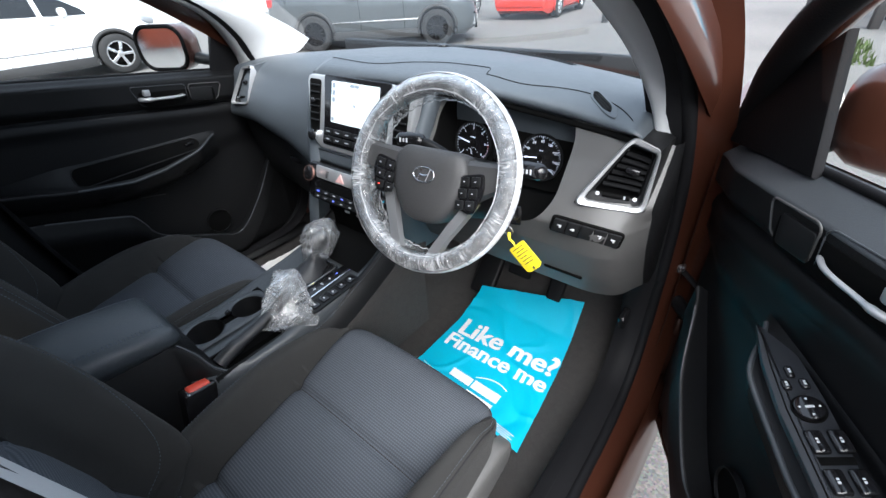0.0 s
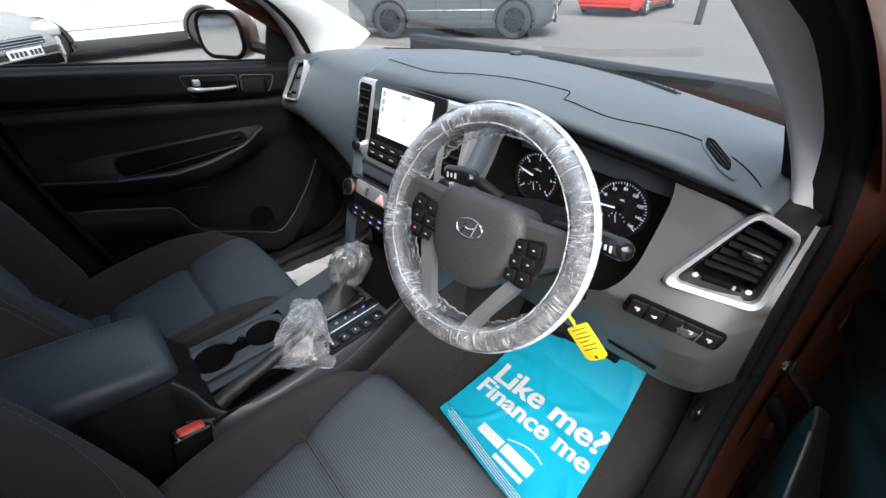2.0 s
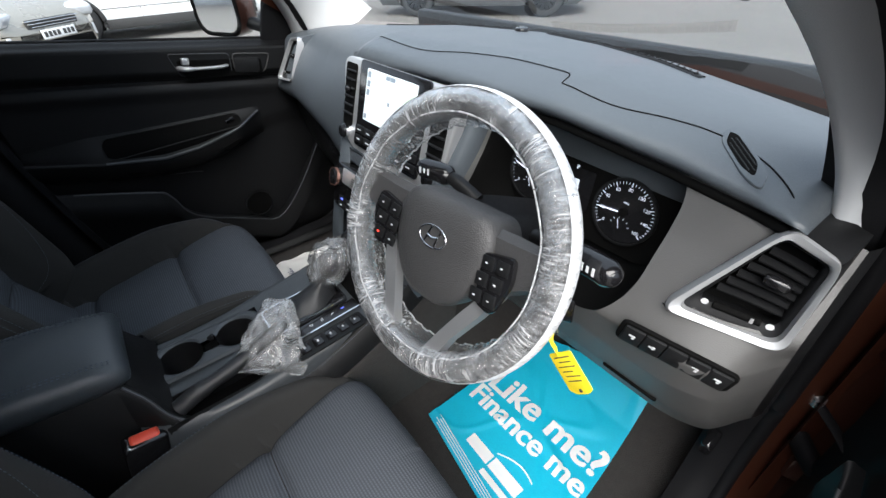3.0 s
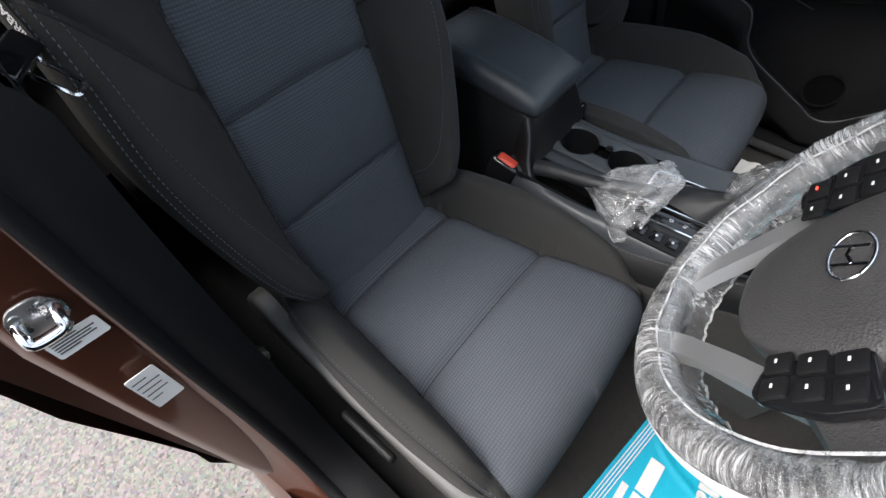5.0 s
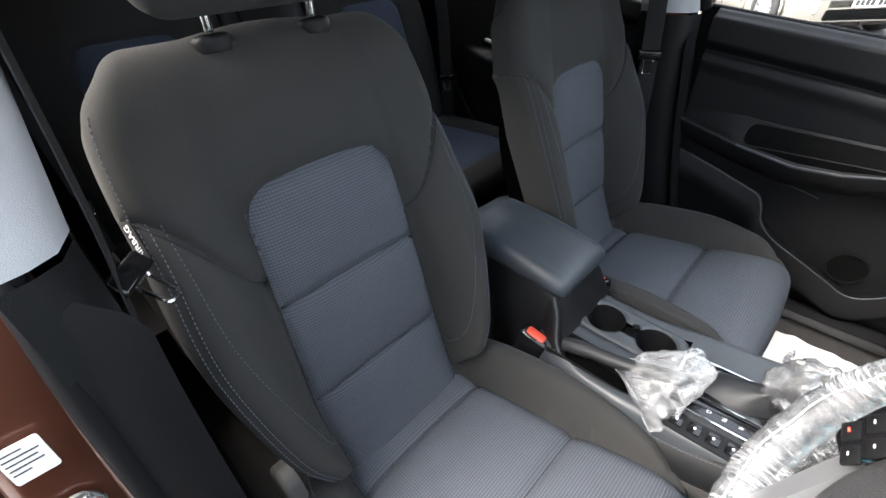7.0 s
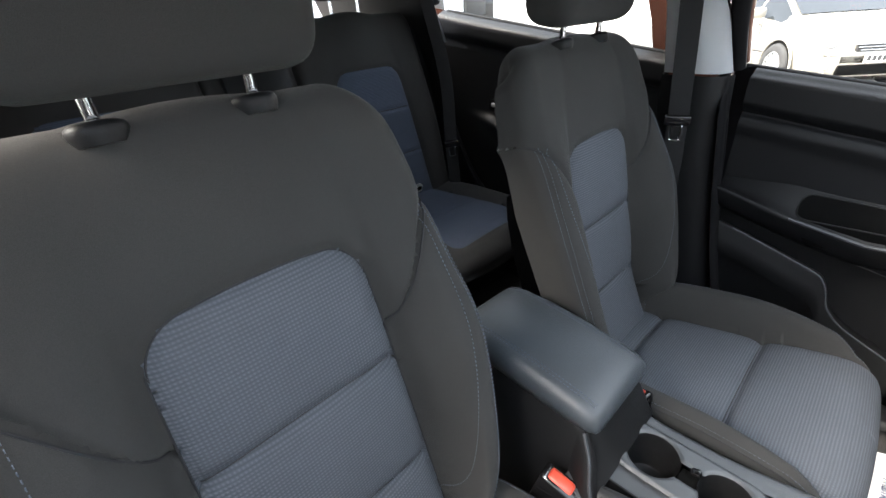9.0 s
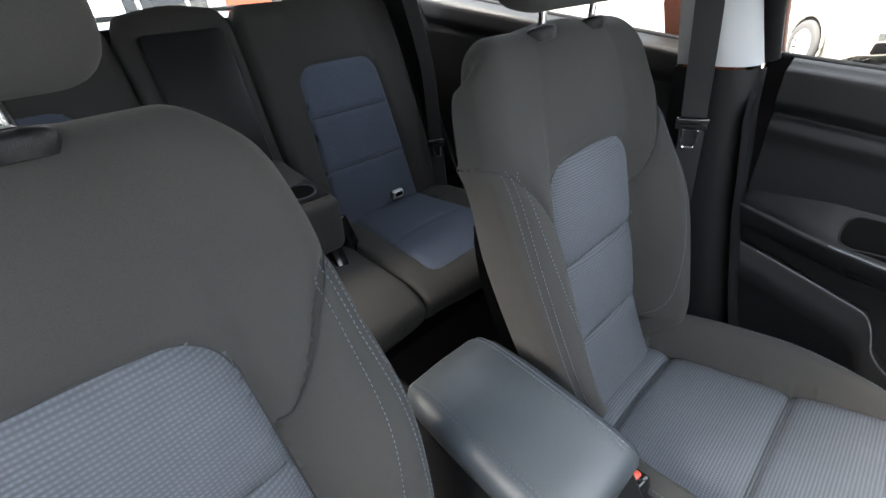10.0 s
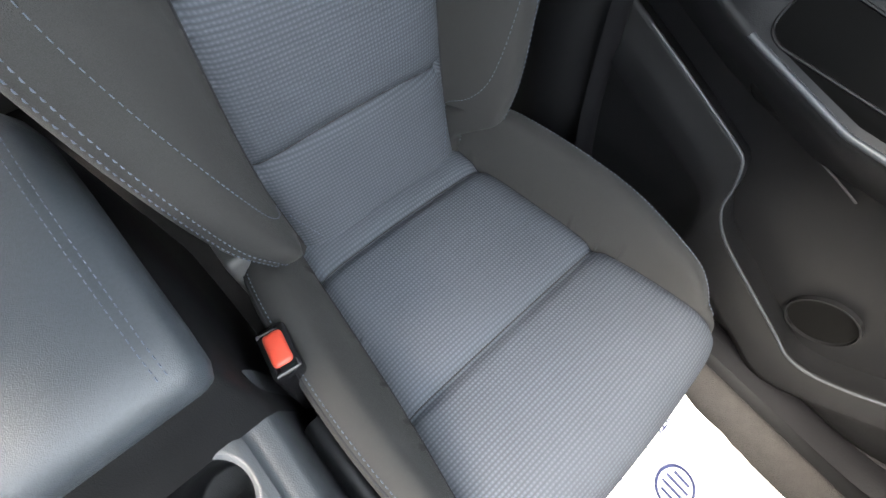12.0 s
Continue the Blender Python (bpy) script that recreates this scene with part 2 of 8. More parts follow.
def woven(name, colour, pitch=0.0050, light=1.7):
    """Seat cloth: rows of small raised cells, in metres along the sheet's own directions."""
    m = material(name, colour, 0.9, vary=0.12, vary_scale=9, spec=0.15)
    nt = m.node_tree
    b = nt.nodes["Principled BSDF"]
    uv = nt.nodes.new("ShaderNodeTexCoord")
    sep = nt.nodes.new("ShaderNodeSeparateXYZ")
    nt.links.new(uv.outputs["UV"], sep.inputs[0])
    k = 2 * math.pi / pitch
    row = math_node(nt, "MULTIPLY", sep.outputs["Y"], k)
    su = math_node(nt, "SINE", math_node(nt, "MULTIPLY", sep.outputs["X"], k * 1.05))
    sv = math_node(nt, "SINE", row)
    cell = math_node(nt, "MULTIPLY", math_node(nt, "ADD", math_node(nt, "MULTIPLY", su, 0.28), 0.72), math_node(nt, "ADD", math_node(nt, "MULTIPLY", sv, 0.5), 0.5))
    mix = nt.nodes.new("ShaderNodeMixRGB")
    old = b.inputs["Base Color"].links[0].from_socket
    bright = nt.nodes.new("ShaderNodeMixRGB")
    bright.blend_type = "MULTIPLY"
    bright.inputs[0].default_value = 1
    bright.inputs[2].default_value = (light, light, light, 1)
    nt.links.new(old, bright.inputs[1])
    nt.links.new(cell, mix.inputs[0])
    nt.links.new(old, mix.inputs[1])
    nt.links.new(bright.outputs[0], mix.inputs[2])
    nt.links.new(mix.outputs[0], b.inputs["Base Color"])
    bp = nt.nodes.new("ShaderNodeBump")
    bp.inputs["Strength"].default_value, bp.inputs["Distance"].default_value = 0.6, 0.0012
    nt.links.new(cell, bp.inputs["Height"])
    nt.links.new(bp.outputs[0], b.inputs["Normal"])
    return m


def glass(name, tint=(0.9, 0.95, 0.94), gloss=1.0):
    m = bpy.data.materials.new(name)
    m.use_nodes = True
    nt = m.node_tree
    nt.nodes.remove(nt.nodes["Principled BSDF"])
    clear, shine, mix, fr = (nt.nodes.new("ShaderNode" + k) for k in ("BsdfTransparent", "BsdfGlossy", "MixShader", "Fresnel"))
    clear.inputs[0].default_value = (*tint, 1)
    shine.inputs["Roughness"].default_value = 0.02
    fr.inputs["IOR"].default_value = 1.45
    nt.links.new(math_node(nt, "MULTIPLY", fr.outputs[0], gloss), mix.inputs[0])
    nt.links.new(clear.outputs[0], mix.inputs[1])
    nt.links.new(shine.outputs[0], mix.inputs[2])
    nt.links.new(mix.outputs[0], nt.nodes["Material Output"].inputs[0])
    return m


def film(name, stretch, cover=0.45, scale=1.0, contrast=(0.35, 0.75), detail=6.0, relief=0.9, haze=0.05, gloss=1.0, patches=0.0):
    """Thin crumpled clear plastic: clear and glossy, with milky creases."""
    m = bpy.data.materials.new(name)
    m.use_nodes = True
    nt = m.node_tree
    milky = nt.nodes["Principled BSDF"]
    milky.inputs["Base Color"].default_value = (0.80, 0.82, 0.84, 1)
    milky.inputs["Roughness"].default_value = 0.3
    clear, shine, fr = (nt.nodes.new("ShaderNode" + k) for k in ("BsdfTransparent", "BsdfGlossy", "Fresnel"))
    shine.inputs["Roughness"].default_value = 0.16
    fr.inputs["IOR"].default_value = 1.55
    tc, mp = nt.nodes.new("ShaderNodeTexCoord"), nt.nodes.new("ShaderNodeMapping")
    nt.links.new(tc.outputs["UV" if stretch else "Object"], mp.inputs[0])
    mp.inputs["Scale"].default_value = (*(stretch or (1, 1)), 1)
    nz = nt.nodes.new("ShaderNodeTexNoise")
    nz.inputs["Scale"].default_value, nz.inputs["Detail"].default_value, nz.inputs["Roughness"].default_value = scale, detail, 0.62
    nz.inputs["Distortion"].default_value = 0.6
    nt.links.new(mp.outputs[0], nz.inputs["Vector"])
    mr = nt.nodes.new("ShaderNodeMapRange")
    mr.inputs["From Min"].default_value, mr.inputs["From Max"].default_value = contrast
    mr.inputs["To Min"].default_value, mr.inputs["To Max"].default_value = haze, cover * 2
    nt.links.new(nz.outputs["Fac"], mr.inputs["Value"])
    milk = mr.outputs[0]
    if patches:
        # wide stretches that lie tight and clear between others that are bunched
        wide = nt.nodes.new("ShaderNodeTexNoise")
        wide.inputs["Scale"].default_value, wide.inputs["Detail"].default_value = patches, 2.0
        nt.links.new(tc.outputs["Object"], wide.inputs["Vector"])
        soft = nt.nodes.new("ShaderNodeMapRange")
        soft.inputs["From Min"].default_value, soft.inputs["From Max"].default_value = 0.36, 0.62
        soft.inputs["To Min"].default_value, soft.inputs["To Max"].default_value = 0.30, 1.0
        nt.links.new(wide.outputs["Fac"], soft.inputs["Value"])
        milk = math_node(nt, "MULTIPLY", milk, soft.outputs[0])
    bp = nt.nodes.new("ShaderNodeBump")
    bp.inputs["Strength"].default_value, bp.inputs["Distance"].default_value = relief, 0.004
    nt.links.new(nz.outputs["Fac"], bp.inputs["Height"])
    for node in (milky, shine, fr):
        nt.links.new(bp.outputs[0], node.inputs["Normal"])
    skin, all_of = nt.nodes.new("ShaderNodeMixShader"), nt.nodes.new("ShaderNodeMixShader")
    nt.links.new(math_node(nt, "MINIMUM", math_node(nt, "MULTIPLY", fr.outputs[0], gloss), 0.9), skin.inputs[0])
    nt.links.new(clear.outputs[0], skin.inputs[1])
    nt.links.new(shine.outputs[0], skin.inputs[2])
    nt.links.new(milk, all_of.inputs[0])
    nt.links.new(skin.outputs[0], all_of.inputs[1])
    nt.links.new(milky.outputs[0], all_of.inputs[2])
    nt.links.new(all_of.outputs[0], nt.nodes["Material Output"].inputs[0])
    return m


def glowing(name, colour, strength):
    m = material(name, colour, 0.3, vary=0.0)
    b = m.node_tree.nodes["Principled BSDF"]
    b.inputs["Emission Color"].default_value = (*colour, 1)
    b.inputs["Emission Strength"].default_value = strength
    return m


PAD = material("soft_grained_dash_plastic", (0.064, 0.075, 0.086), 0.40, vary=0.12, vary_scale=5, bump=0.25, bump_scale=700, fine=0.25, fine_scale=900)
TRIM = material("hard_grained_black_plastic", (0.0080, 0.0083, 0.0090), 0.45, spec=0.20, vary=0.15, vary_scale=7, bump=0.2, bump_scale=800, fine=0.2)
FASCIA = material("grey_black_fascia_plastic", (0.062, 0.061, 0.060), 0.48, vary=0.12, vary_scale=6, bump=0.2, bump_scale=700)
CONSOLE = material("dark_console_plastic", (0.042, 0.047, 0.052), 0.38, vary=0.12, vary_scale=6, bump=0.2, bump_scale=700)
SWITCHBASE = material("blue_black_switch_plastic", (0.020, 0.022, 0.026), 0.42, vary=0.12, vary_scale=8, bump=0.2, bump_scale=800)
GLOSS = material("gloss_black_plastic", (0.008, 0.008, 0.009), 0.12, vary=0.2, vary_scale=20)
# near-black for matt parts; also puts the shade of hollows into colour
SOCKET = material("matt_black_and_hollow_shade", (0.0035, 0.0035, 0.0035), 0.8, vary=0.2, spec=0.05)
VALANCE = material("grained_grey_valance_plastic", (0.105, 0.104, 0.102), 0.5, vary=0.10, vary_scale=8, bump=0.25, bump_scale=700)
SPOKE = material("dull_silver_spoke_paint", (0.34, 0.35, 0.36), 0.36, 0.75, vary=0.05, vary_scale=15)
SILVER = material("satin_silver_paint", (0.47, 0.48, 0.49), 0.40, 0.62, vary=0.05, vary_scale=15)
CHROME = material("chrome", (0.75, 0.76, 0.78), 0.08, 1.0, vary=0.03)
STEEL = material("dull_steel", (0.5, 0.5, 0.5), 0.28, 0.9, vary=0.12, vary_scale=40)
CLOTH = material("dark_charcoal_seat_cloth", (0.037, 0.0365, 0.0355), 0.92, vary=0.15, vary_scale=8, bump=0.35, bump_scale=1300, fine=0.4, fine_scale=1500, sheen=0.05, spec=0.10)
WEAVE = woven("blue_grey_woven_seat_cloth", (0.058, 0.064, 0.074), light=1.75)
REARWEAVE = woven("blue_grey_rear_seat_cloth", (0.046, 0.055, 0.076), 0.0046, 1.8)
THREAD = material("pale_blue_thread", (0.082, 0.100, 0.130), 0.8, vary=0.2)
# dark tubes in the seams put their grooves' shade into colour; also piping
SEAMDARK = material("dark_seam_shade_and_piping", (0.012, 0.012, 0.014), 0.8, vary=0.2)
HUBSKIN = material("grained_hub_plastic", (0.036, 0.036, 0.037), 0.5, vary=0.12, vary_scale=10, bump=0.45, bump_scale=560, fine=0.2)
LEATHER = material("black_leather", (0.022, 0.023, 0.025), 0.42, vary=0.15, vary_scale=10, bump=0.5, bump_scale=520, fine=0.3)
VINYL = material("charcoal_armrest_vinyl", (0.036, 0.043, 0.050), 0.40, vary=0.12, vary_scale=6, bump=0.22, bump_scale=1100, fine=0.2)
CARPET = material("black_carpet", (0.030, 0.028, 0.027), 1.0, vary=0.35, vary_scale=60, bump=0.9, bump_scale=500, fine=0.6, fine_scale=700)
RUBBER = material("black_rubber_seal", (0.008, 0.008, 0.009), 0.6, spec=0.12, vary=0.2, vary_scale=15, bump=0.15)
HEADLINER = material("pale_grey_headlining", (0.13, 0.134, 0.134), 0.95, vary=0.05, vary_scale=10, bump=0.3, bump_scale=900)
PILLAR = material("pale_grey_pillar_trim", (0.38, 0.39, 0.40), 0.7, vary=0.04, vary_scale=6, bump=0.25, bump_scale=900)
BROWN = material("brown_metallic_paint", (0.100, 0.034, 0.020), 0.32, 0.55, vary=0.08, vary_scale=6, coat=0.8, fine=0.15, fine_scale=1200)
# body brown darkened, putting the shade of the door gaps into its colour
SHADEBROWN = material("dark_brown_shadow_paint", (0.06, 0.022, 0.014), 0.4, 0.4, vary=0.1, coat=0.4)
CLADDING = material("grey_black_cladding", (0.03, 0.03, 0.031), 0.65, vary=0.2, vary_scale=10, bump=0.3, bump_scale=500)
RED = material("red_release_button", (0.62, 0.075, 0.045), 0.35, vary=0.08, vary_scale=40)
WHITE = material("white_print", (0.8, 0.81, 0.82), 0.6, vary=0.03)
PALEMARK = material("pale_icon_print", (0.55, 0.56, 0.58), 0.6, vary=0.03)
YELLOW = material("yellow_plastic_tag", (0.83, 0.66, 0.02), 0.4, vary=0.06, vary_scale=30)
INK = material("dark_ink", (0.05, 0.05, 0.05), 0.7, vary=0.1)
BLUEPAPER = material("turquoise_blue_paper", (0.010, 0.46, 0.66), 0.5, vary=0.06, vary_scale=14, fine=0.12, fine_scale=300)
PAPER = material("white_paper", (0.78, 0.77, 0.74), 0.7, vary=0.04, vary_scale=10)
NAVY = material("navy_print", (0.02, 0.03, 0.10), 0.6, vary=0.1)
SCREEN = glowing("lit_screen", (0.62, 0.70, 0.74), 0.30)
SCREENGREEN = glowing("screen_green", (0.50, 0.66, 0.52), 0.27)
LAMPRED = glowing("red_warning_lamp", (0.9, 0.05, 0.03), 1.5)
LAMPBLUE = glowing("blue_button_light", (0.12, 0.16, 0.9), 1.2)
DIALWHITE = glowing("dial_print", (0.6, 0.65, 0.75), 0.25)
NEEDLE = glowing("pale_needle", (0.75, 0.75, 0.95), 0.7)
GLASS = glass("clear_window_glass", (0.86, 0.90, 0.90))
MIRRORGLASS = material("mirror_silvering", (0.85, 0.86, 0.86), 0.02, 1.0, vary=0.0)
LENS = material("headlamp_lens", (0.55, 0.57, 0.6), 0.08, 0.3, vary=0.15, vary_scale=18, coat=1)
TAILRED = material("tail_lamp_red", (0.45, 0.02, 0.02), 0.12, vary=0.2, vary_scale=20, coat=1)
TYRE = material("tyre_rubber", (0.02, 0.02, 0.021), 0.8, vary=0.25, vary_scale=20, bump=0.4, bump_scale=120)
WHEELFILM = film("clear_wheel_cover_film", (380, 4.0), 0.42, 1.0, (0.43, 0.80), 6.0, 0.9, 0.06, 1.0, 26.0)
HEMFILM = film("doubled_wheel_cover_film", (150, 2.0), 0.46, 1.0, (0.15, 0.62), 4.0, 0.5, 0.30)
BAGFILM = film("clear_crumpled_bag_film", None, 0.15, 32.0, (0.45, 0.80), 4.0, 0.7, 0.06, 1.6)
WRAPFILM = film("milky_crumpled_bag_film", None, 0.20, 38.0, (0.40, 0.76), 5.0, 0.8, 0.07, 1.3)

# ---- the car park outside ----
def asphalt():
    m = material("worn_tarmac", (0.124, 0.103, 0.081), 0.95, vary=0.22, vary_scale=0.6, bump=0.6, bump_scale=140, fine=0.0)
    nt = m.node_tree
    b = nt.nodes["Principled BSDF"]
    tc, vo = nt.nodes.new("ShaderNodeTexCoord"), nt.nodes.new("ShaderNodeTexVoronoi")
    vo.inputs["Scale"].default_value = 130
    nt.links.new(tc.outputs["Object"], vo.inputs["Vector"])
    mix = nt.nodes.new("ShaderNodeMixRGB")
    mix.blend_type = "OVERLAY"
    mix.inputs[0].default_value = 0.55
    nt.links.new(b.inputs["Base Color"].links[0].from_socket, mix.inputs[1])
    nt.links.new(vo.outputs["Color"], mix.inputs[2])
    hue = nt.nodes.new("ShaderNodeHueSaturation")
    hue.inputs["Saturation"].default_value = 0.3
    nt.links.new(mix.outputs[0], hue.inputs["Color"])
    nt.links.new(hue.outputs[0], b.inputs["Base Color"])
    return m


ground = part("ground", mesh_of("ground", [(-400, -400, 0), (400, -400, 0), (400, 400, 0), (-400, 400, 0)], [(0, 1, 2, 3)], False), asphalt())
tagged(ground, "worn pale grey tarmac of a car park", "ground", kind="structure")


def wheel_parts(car, at, axis, r, width, rim_mat, spokes=10):
    """A road wheel under a car: tyre, rim and spokes; axis points outwards."""
    m = plane_pose(at, (-axis[1], axis[0], 0), (0, 0, 1))
    prof = [(r * 0.66, -0.5), (r * 0.9, -0.5), (r * 0.98, -0.38), (r, -0.2), (r, 0.2), (r * 0.98, 0.38), (r * 0.9, 0.5), (r * 0.66, 0.48)]
    rings = [[m @ Vector((q * math.cos(a), q * math.sin(a), h * width)) for a in np.linspace(0, 2 * np.pi, 40, endpoint=False)] for q, h in prof]
    tyre = part("tyre", loft("tyre", rings, True, False), TYRE, car)
    rim = part("rim", ring("rim", r * 0.68, r * 0.6, width * 0.9, m @ pose(0, 0, -width * 0.45), 40), rim_mat, tyre)
    out = []
    for k in range(spokes):
        a = 360 * k / spokes
        out.append(prism("s", round_corners([(0.02, -0.022), (r * 0.63, -0.030), (r * 0.63, 0.030), (0.02, 0.022)], 0.01), 0.03, m @ pose(0, 0, width * 0.28, 0, 0, a), 0.006))
    out.append(disc("h", r * 0.16, 0.035, m @ pose(0, 0, width * 0.28), 24, 0.006))
    part("spokes", joined("spokes", out), rim_mat, rim)
    part("brake_disc", disc("brake_disc", r * 0.6, 0.01, m @ pose(0, 0, -width * 0.1), 32), SOCKET, tyre)


def parked_car(label, front, heading, paint, size, rim_mat, belt, clad, kind, spokes=10, group="parked cars"):
    """A parked car. front: the middle of its nose on the ground; heading: degrees from +x; size: length, width, height."""
    length, width, height = size
    car = thing("parked_car", label, "car", (front[0], front[1], 0), group)
    m = pose(front[0], front[1], 0, 0, 0, heading)
    P = lambda x, y, z: m @ Vector((x, y, z))
    r = 0.345 if kind != "hatch" else 0.31
    clear = 0.20 if kind != "hatch" else 0.15
    ax_f, ax_r = -0.19 * length, -0.19 * length - 0.595 * length
    hw = width / 2
    # shape along the car: place, half width, bonnet or belt height, roof height, roof half width
    if kind == "suv":
        st = [(0.0, 0.62, 0.55, 0.62, 0.5), (-0.06, 0.80, 0.72, 0.78, 0.66), (-0.25, 0.95, 0.90, 0.94, 0.8), (-0.6, 0.99, 1.00, 1.04, 0.84), (-1.05, 1, belt, 1.12, 0.80), (-1.75, 1, belt, height - 0.06, 0.70),
              (-2.4, 1, belt + 0.02, height, 0.70), (-3.3, 1, belt + 0.05, height - 0.02, 0.69), (-length + 0.45, 0.99, belt + 0.08, height - 0.08, 0.67), (-length + 0.12, 0.96, belt + 0.02, belt + 0.30, 0.72), (-length, 0.88, belt - 0.15, belt - 0.1, 0.75)]
    else:
        st = [(0.0, 0.60, 0.48, 0.55, 0.5), (-0.08, 0.80, 0.62, 0.70, 0.66), (-0.3, 0.96, 0.78, 0.83, 0.78), (-0.85, 1, belt - 0.06, 0.97, 0.80), (-1.6, 1, belt, height - 0.08, 0.68),
              (-2.2, 1, belt + 0.02, height, 0.68), (-3.0, 1, belt + 0.04, height - 0.04, 0.66), (-length + 0.25, 0.97, belt + 0.02, belt + 0.35, 0.66), (-length, 0.88, belt - 0.1, belt - 0.05, 0.72)]
    rings = []
    for x, w, b, top, rw in st:
        lo = clear + (0.10 if x > -0.1 or x < -length + 0.1 else 0)
        half = [(0, lo), (0.9 * w, lo), (0.985 * w, lo + 0.10), (w, lo + 0.25), (w, 0.72 * b + 0.28 * lo), (0.985 * w, b), (0.5 * (0.96 * w + rw), 0.5 * (b + top)), (rw, top - 0.015), (0.6 * rw, top), (0, top)]
        rings.append([P(x, hw * y, z) for y, z in half] + [P(x, -hw * y, z) for y, z in half[-2:0:-1]])
    body = part("body", loft("body", rings, True, True), paint, car)
    # glass house
    n = len(st)
    for s in (-1, 1):
        for i in range(3 if kind == "suv" else 3, n - 2):
            (xa, wa, ba, ta, ra), (xb, wb, bb, tb, rb) = st[i], st[i + 1]
            if min(ta - ba, tb - bb) < 0.12 and max(ta - ba, tb - bb) < 0.3:
                continue
            q = []
            for x, w, b, top, rw, e in ((xa, wa, ba, ta, ra, -0.035), (xb, wb, bb, tb, rb, 0.035)):
                x = x + e
                mid = (hw * 0.5 * (0.96 * w + rw), 0.5 * (b + top))
                lowp, topp = np.array((hw * 0.985 * w, b)), np.array((hw * rw, top - 0.015))
                for k in (0.06, 0.5, 0.92):
                    c = (1 - k) * lowp + k * topp
                    c = (1 - k) ** 2 * lowp + 2 * k * (1 - k) * np.array(mid) + k * k * topp if k != 0.5 else np.array(mid)
                    q.append(P(x, s * (c[0] + 0.008), c[1]))
            me = mesh_of("window", [tuple(v) for v in q], [(0, 3, 4, 1), (1, 4, 5, 2)] if s > 0 else [(0, 1, 4, 3), (1, 2, 5, 4)])
            part("window", me, CARGLASS, car)
    for a, b in ((4, 5), (n - 3, n - 2)) if kind == "suv" else ((3, 4), (n - 3, n - 2)):
        (xa, wa, ba, ta, ra), (xb, wb, bb, tb, rb) = st[a], st[b]
        ends = [(xa, ta, ra), (xb, tb, rb)]
        rows = [[P(x + (0.012 if a < 6 else -0.012), hw * rw * 0.93 * u, top + 0.014 - 0.01 * u * u) for u in np.linspace(-1, 1, 7)] for x, top, rw in ends]
        part("screen", sheet("screen", rows, flip=a > 6), CARGLASS, car)
    # wheels with dark arches
    for ax in (ax_f, ax_r):
        for s in (-1, 1):
            c = P(ax, s * (hw - 0.055), r)
            side_way = (m.to_3x3() @ Vector((0, s, 0)))
            wheel_parts(car, c, side_way, r, 0.21, rim_mat, spokes)
            arch = [(ax + (r + 0.055) * math.cos(t), s * (hw + 0.006), max(r + (r + 0.055) * math.sin(t), clear)) for t in np.linspace(-0.25, math.pi + 0.25, 26)]
            part("wheel_arch", tube("wheel_arch", [P(*p) for p in arch], 0.035 if clad else 0.018, 8), CLADDING if clad else paint, car)
            # flat black disc over the body side in place of the arch's shade
            well = [(ax + (r + 0.05) * math.cos(t), r + (r + 0.05) * math.sin(t)) for t in np.linspace(0, 2 * math.pi, 30, endpoint=False)]
            part("arch_shade", mesh_of("arch_shade", [P(x, s * (hw + 0.004), max(z, clear)) for x, z in well], [tuple(range(30))], False), SOCKET, car)
    sill_h = 0.16 if clad else 0.07
    for s in (-1, 1):
        part("sill", rbox("sill", (abs(ax_r - ax_f) - 2 * r - 0.1, 0.03, sill_h), m @ pose((ax_f + ax_r) / 2, s * (hw + 0.004), clear + sill_h / 2), 0.012), CLADDING, car)
        part("door_moulding", rbox("door_moulding", (1.9, 0.014, 0.022), m @ pose((ax_f + ax_r) / 2, s * (hw + 0.004), clear + 0.33), 0.006), STEEL if kind == "suv" and clad else CLADDING, car)
        for dx in (-0.30, 0.62):
            part("door_gap", rbox("door_gap", (0.008, 0.004, belt - clear - 0.15), m @ pose((ax_f + ax_r) / 2 + dx, s * (hw + 0.0005), (belt + clear) / 2 + 0.05), 0.001, 1), SOCKET, car)
            part("door_handle", rbox("door_handle", (0.18, 0.03, 0.028), m @ pose((ax_f + ax_r) / 2 + dx - 0.13, s * (hw + 0.006), belt - 0.09), 0.01), paint, car)
        part("door_mirror", rounded_mirror(m @ pose(-0.33 * length, s * (hw + 0.10), belt + 0.07)), paint, car)
        part("headlamp", rbox("headlamp", (0.34, 0.34, 0.15), m @ pose(-0.20, s * (hw - 0.26), 0.70 if kind != "suv" else 0.86, 0, 12, -s * 28), 0.05, 4), LENS, car)
        part("fog_lamp", rbox("fog_lamp", (0.06, 0.14, 0.16), m @ pose(-0.085, s * (hw - 0.27), 0.42, 0, 0, -s * 25), 0.025, 3), LENS, car)
        part("tail_lamp", rbox("tail_lamp", (0.16, 0.26, 0.20), m @ pose(-length + 0.09, s * (hw - 0.17), belt - 0.06), 0.04, 3), TAILRED, car)
    part("grille", rbox("grille", (0.05, 0.74, 0.11), m @ pose(-0.012, 0, 0.60 if kind != "suv" else 0.72), 0.02), CLADDING, car)
    for k in range(3):
        part("grille_bar", rbox("grille_bar", (0.03, 0.78 - 0.06 * k, 0.012), m @ pose(0.012, 0, (0.64 if kind != "suv" else 0.76) - 0.035 * k), 0.004), CHROME, car)
    part("lower_grille", rbox("lower_grille", (0.06, 1.05, 0.13), m @ pose(-0.01, 0, 0.33), 0.02), SOCKET, car)
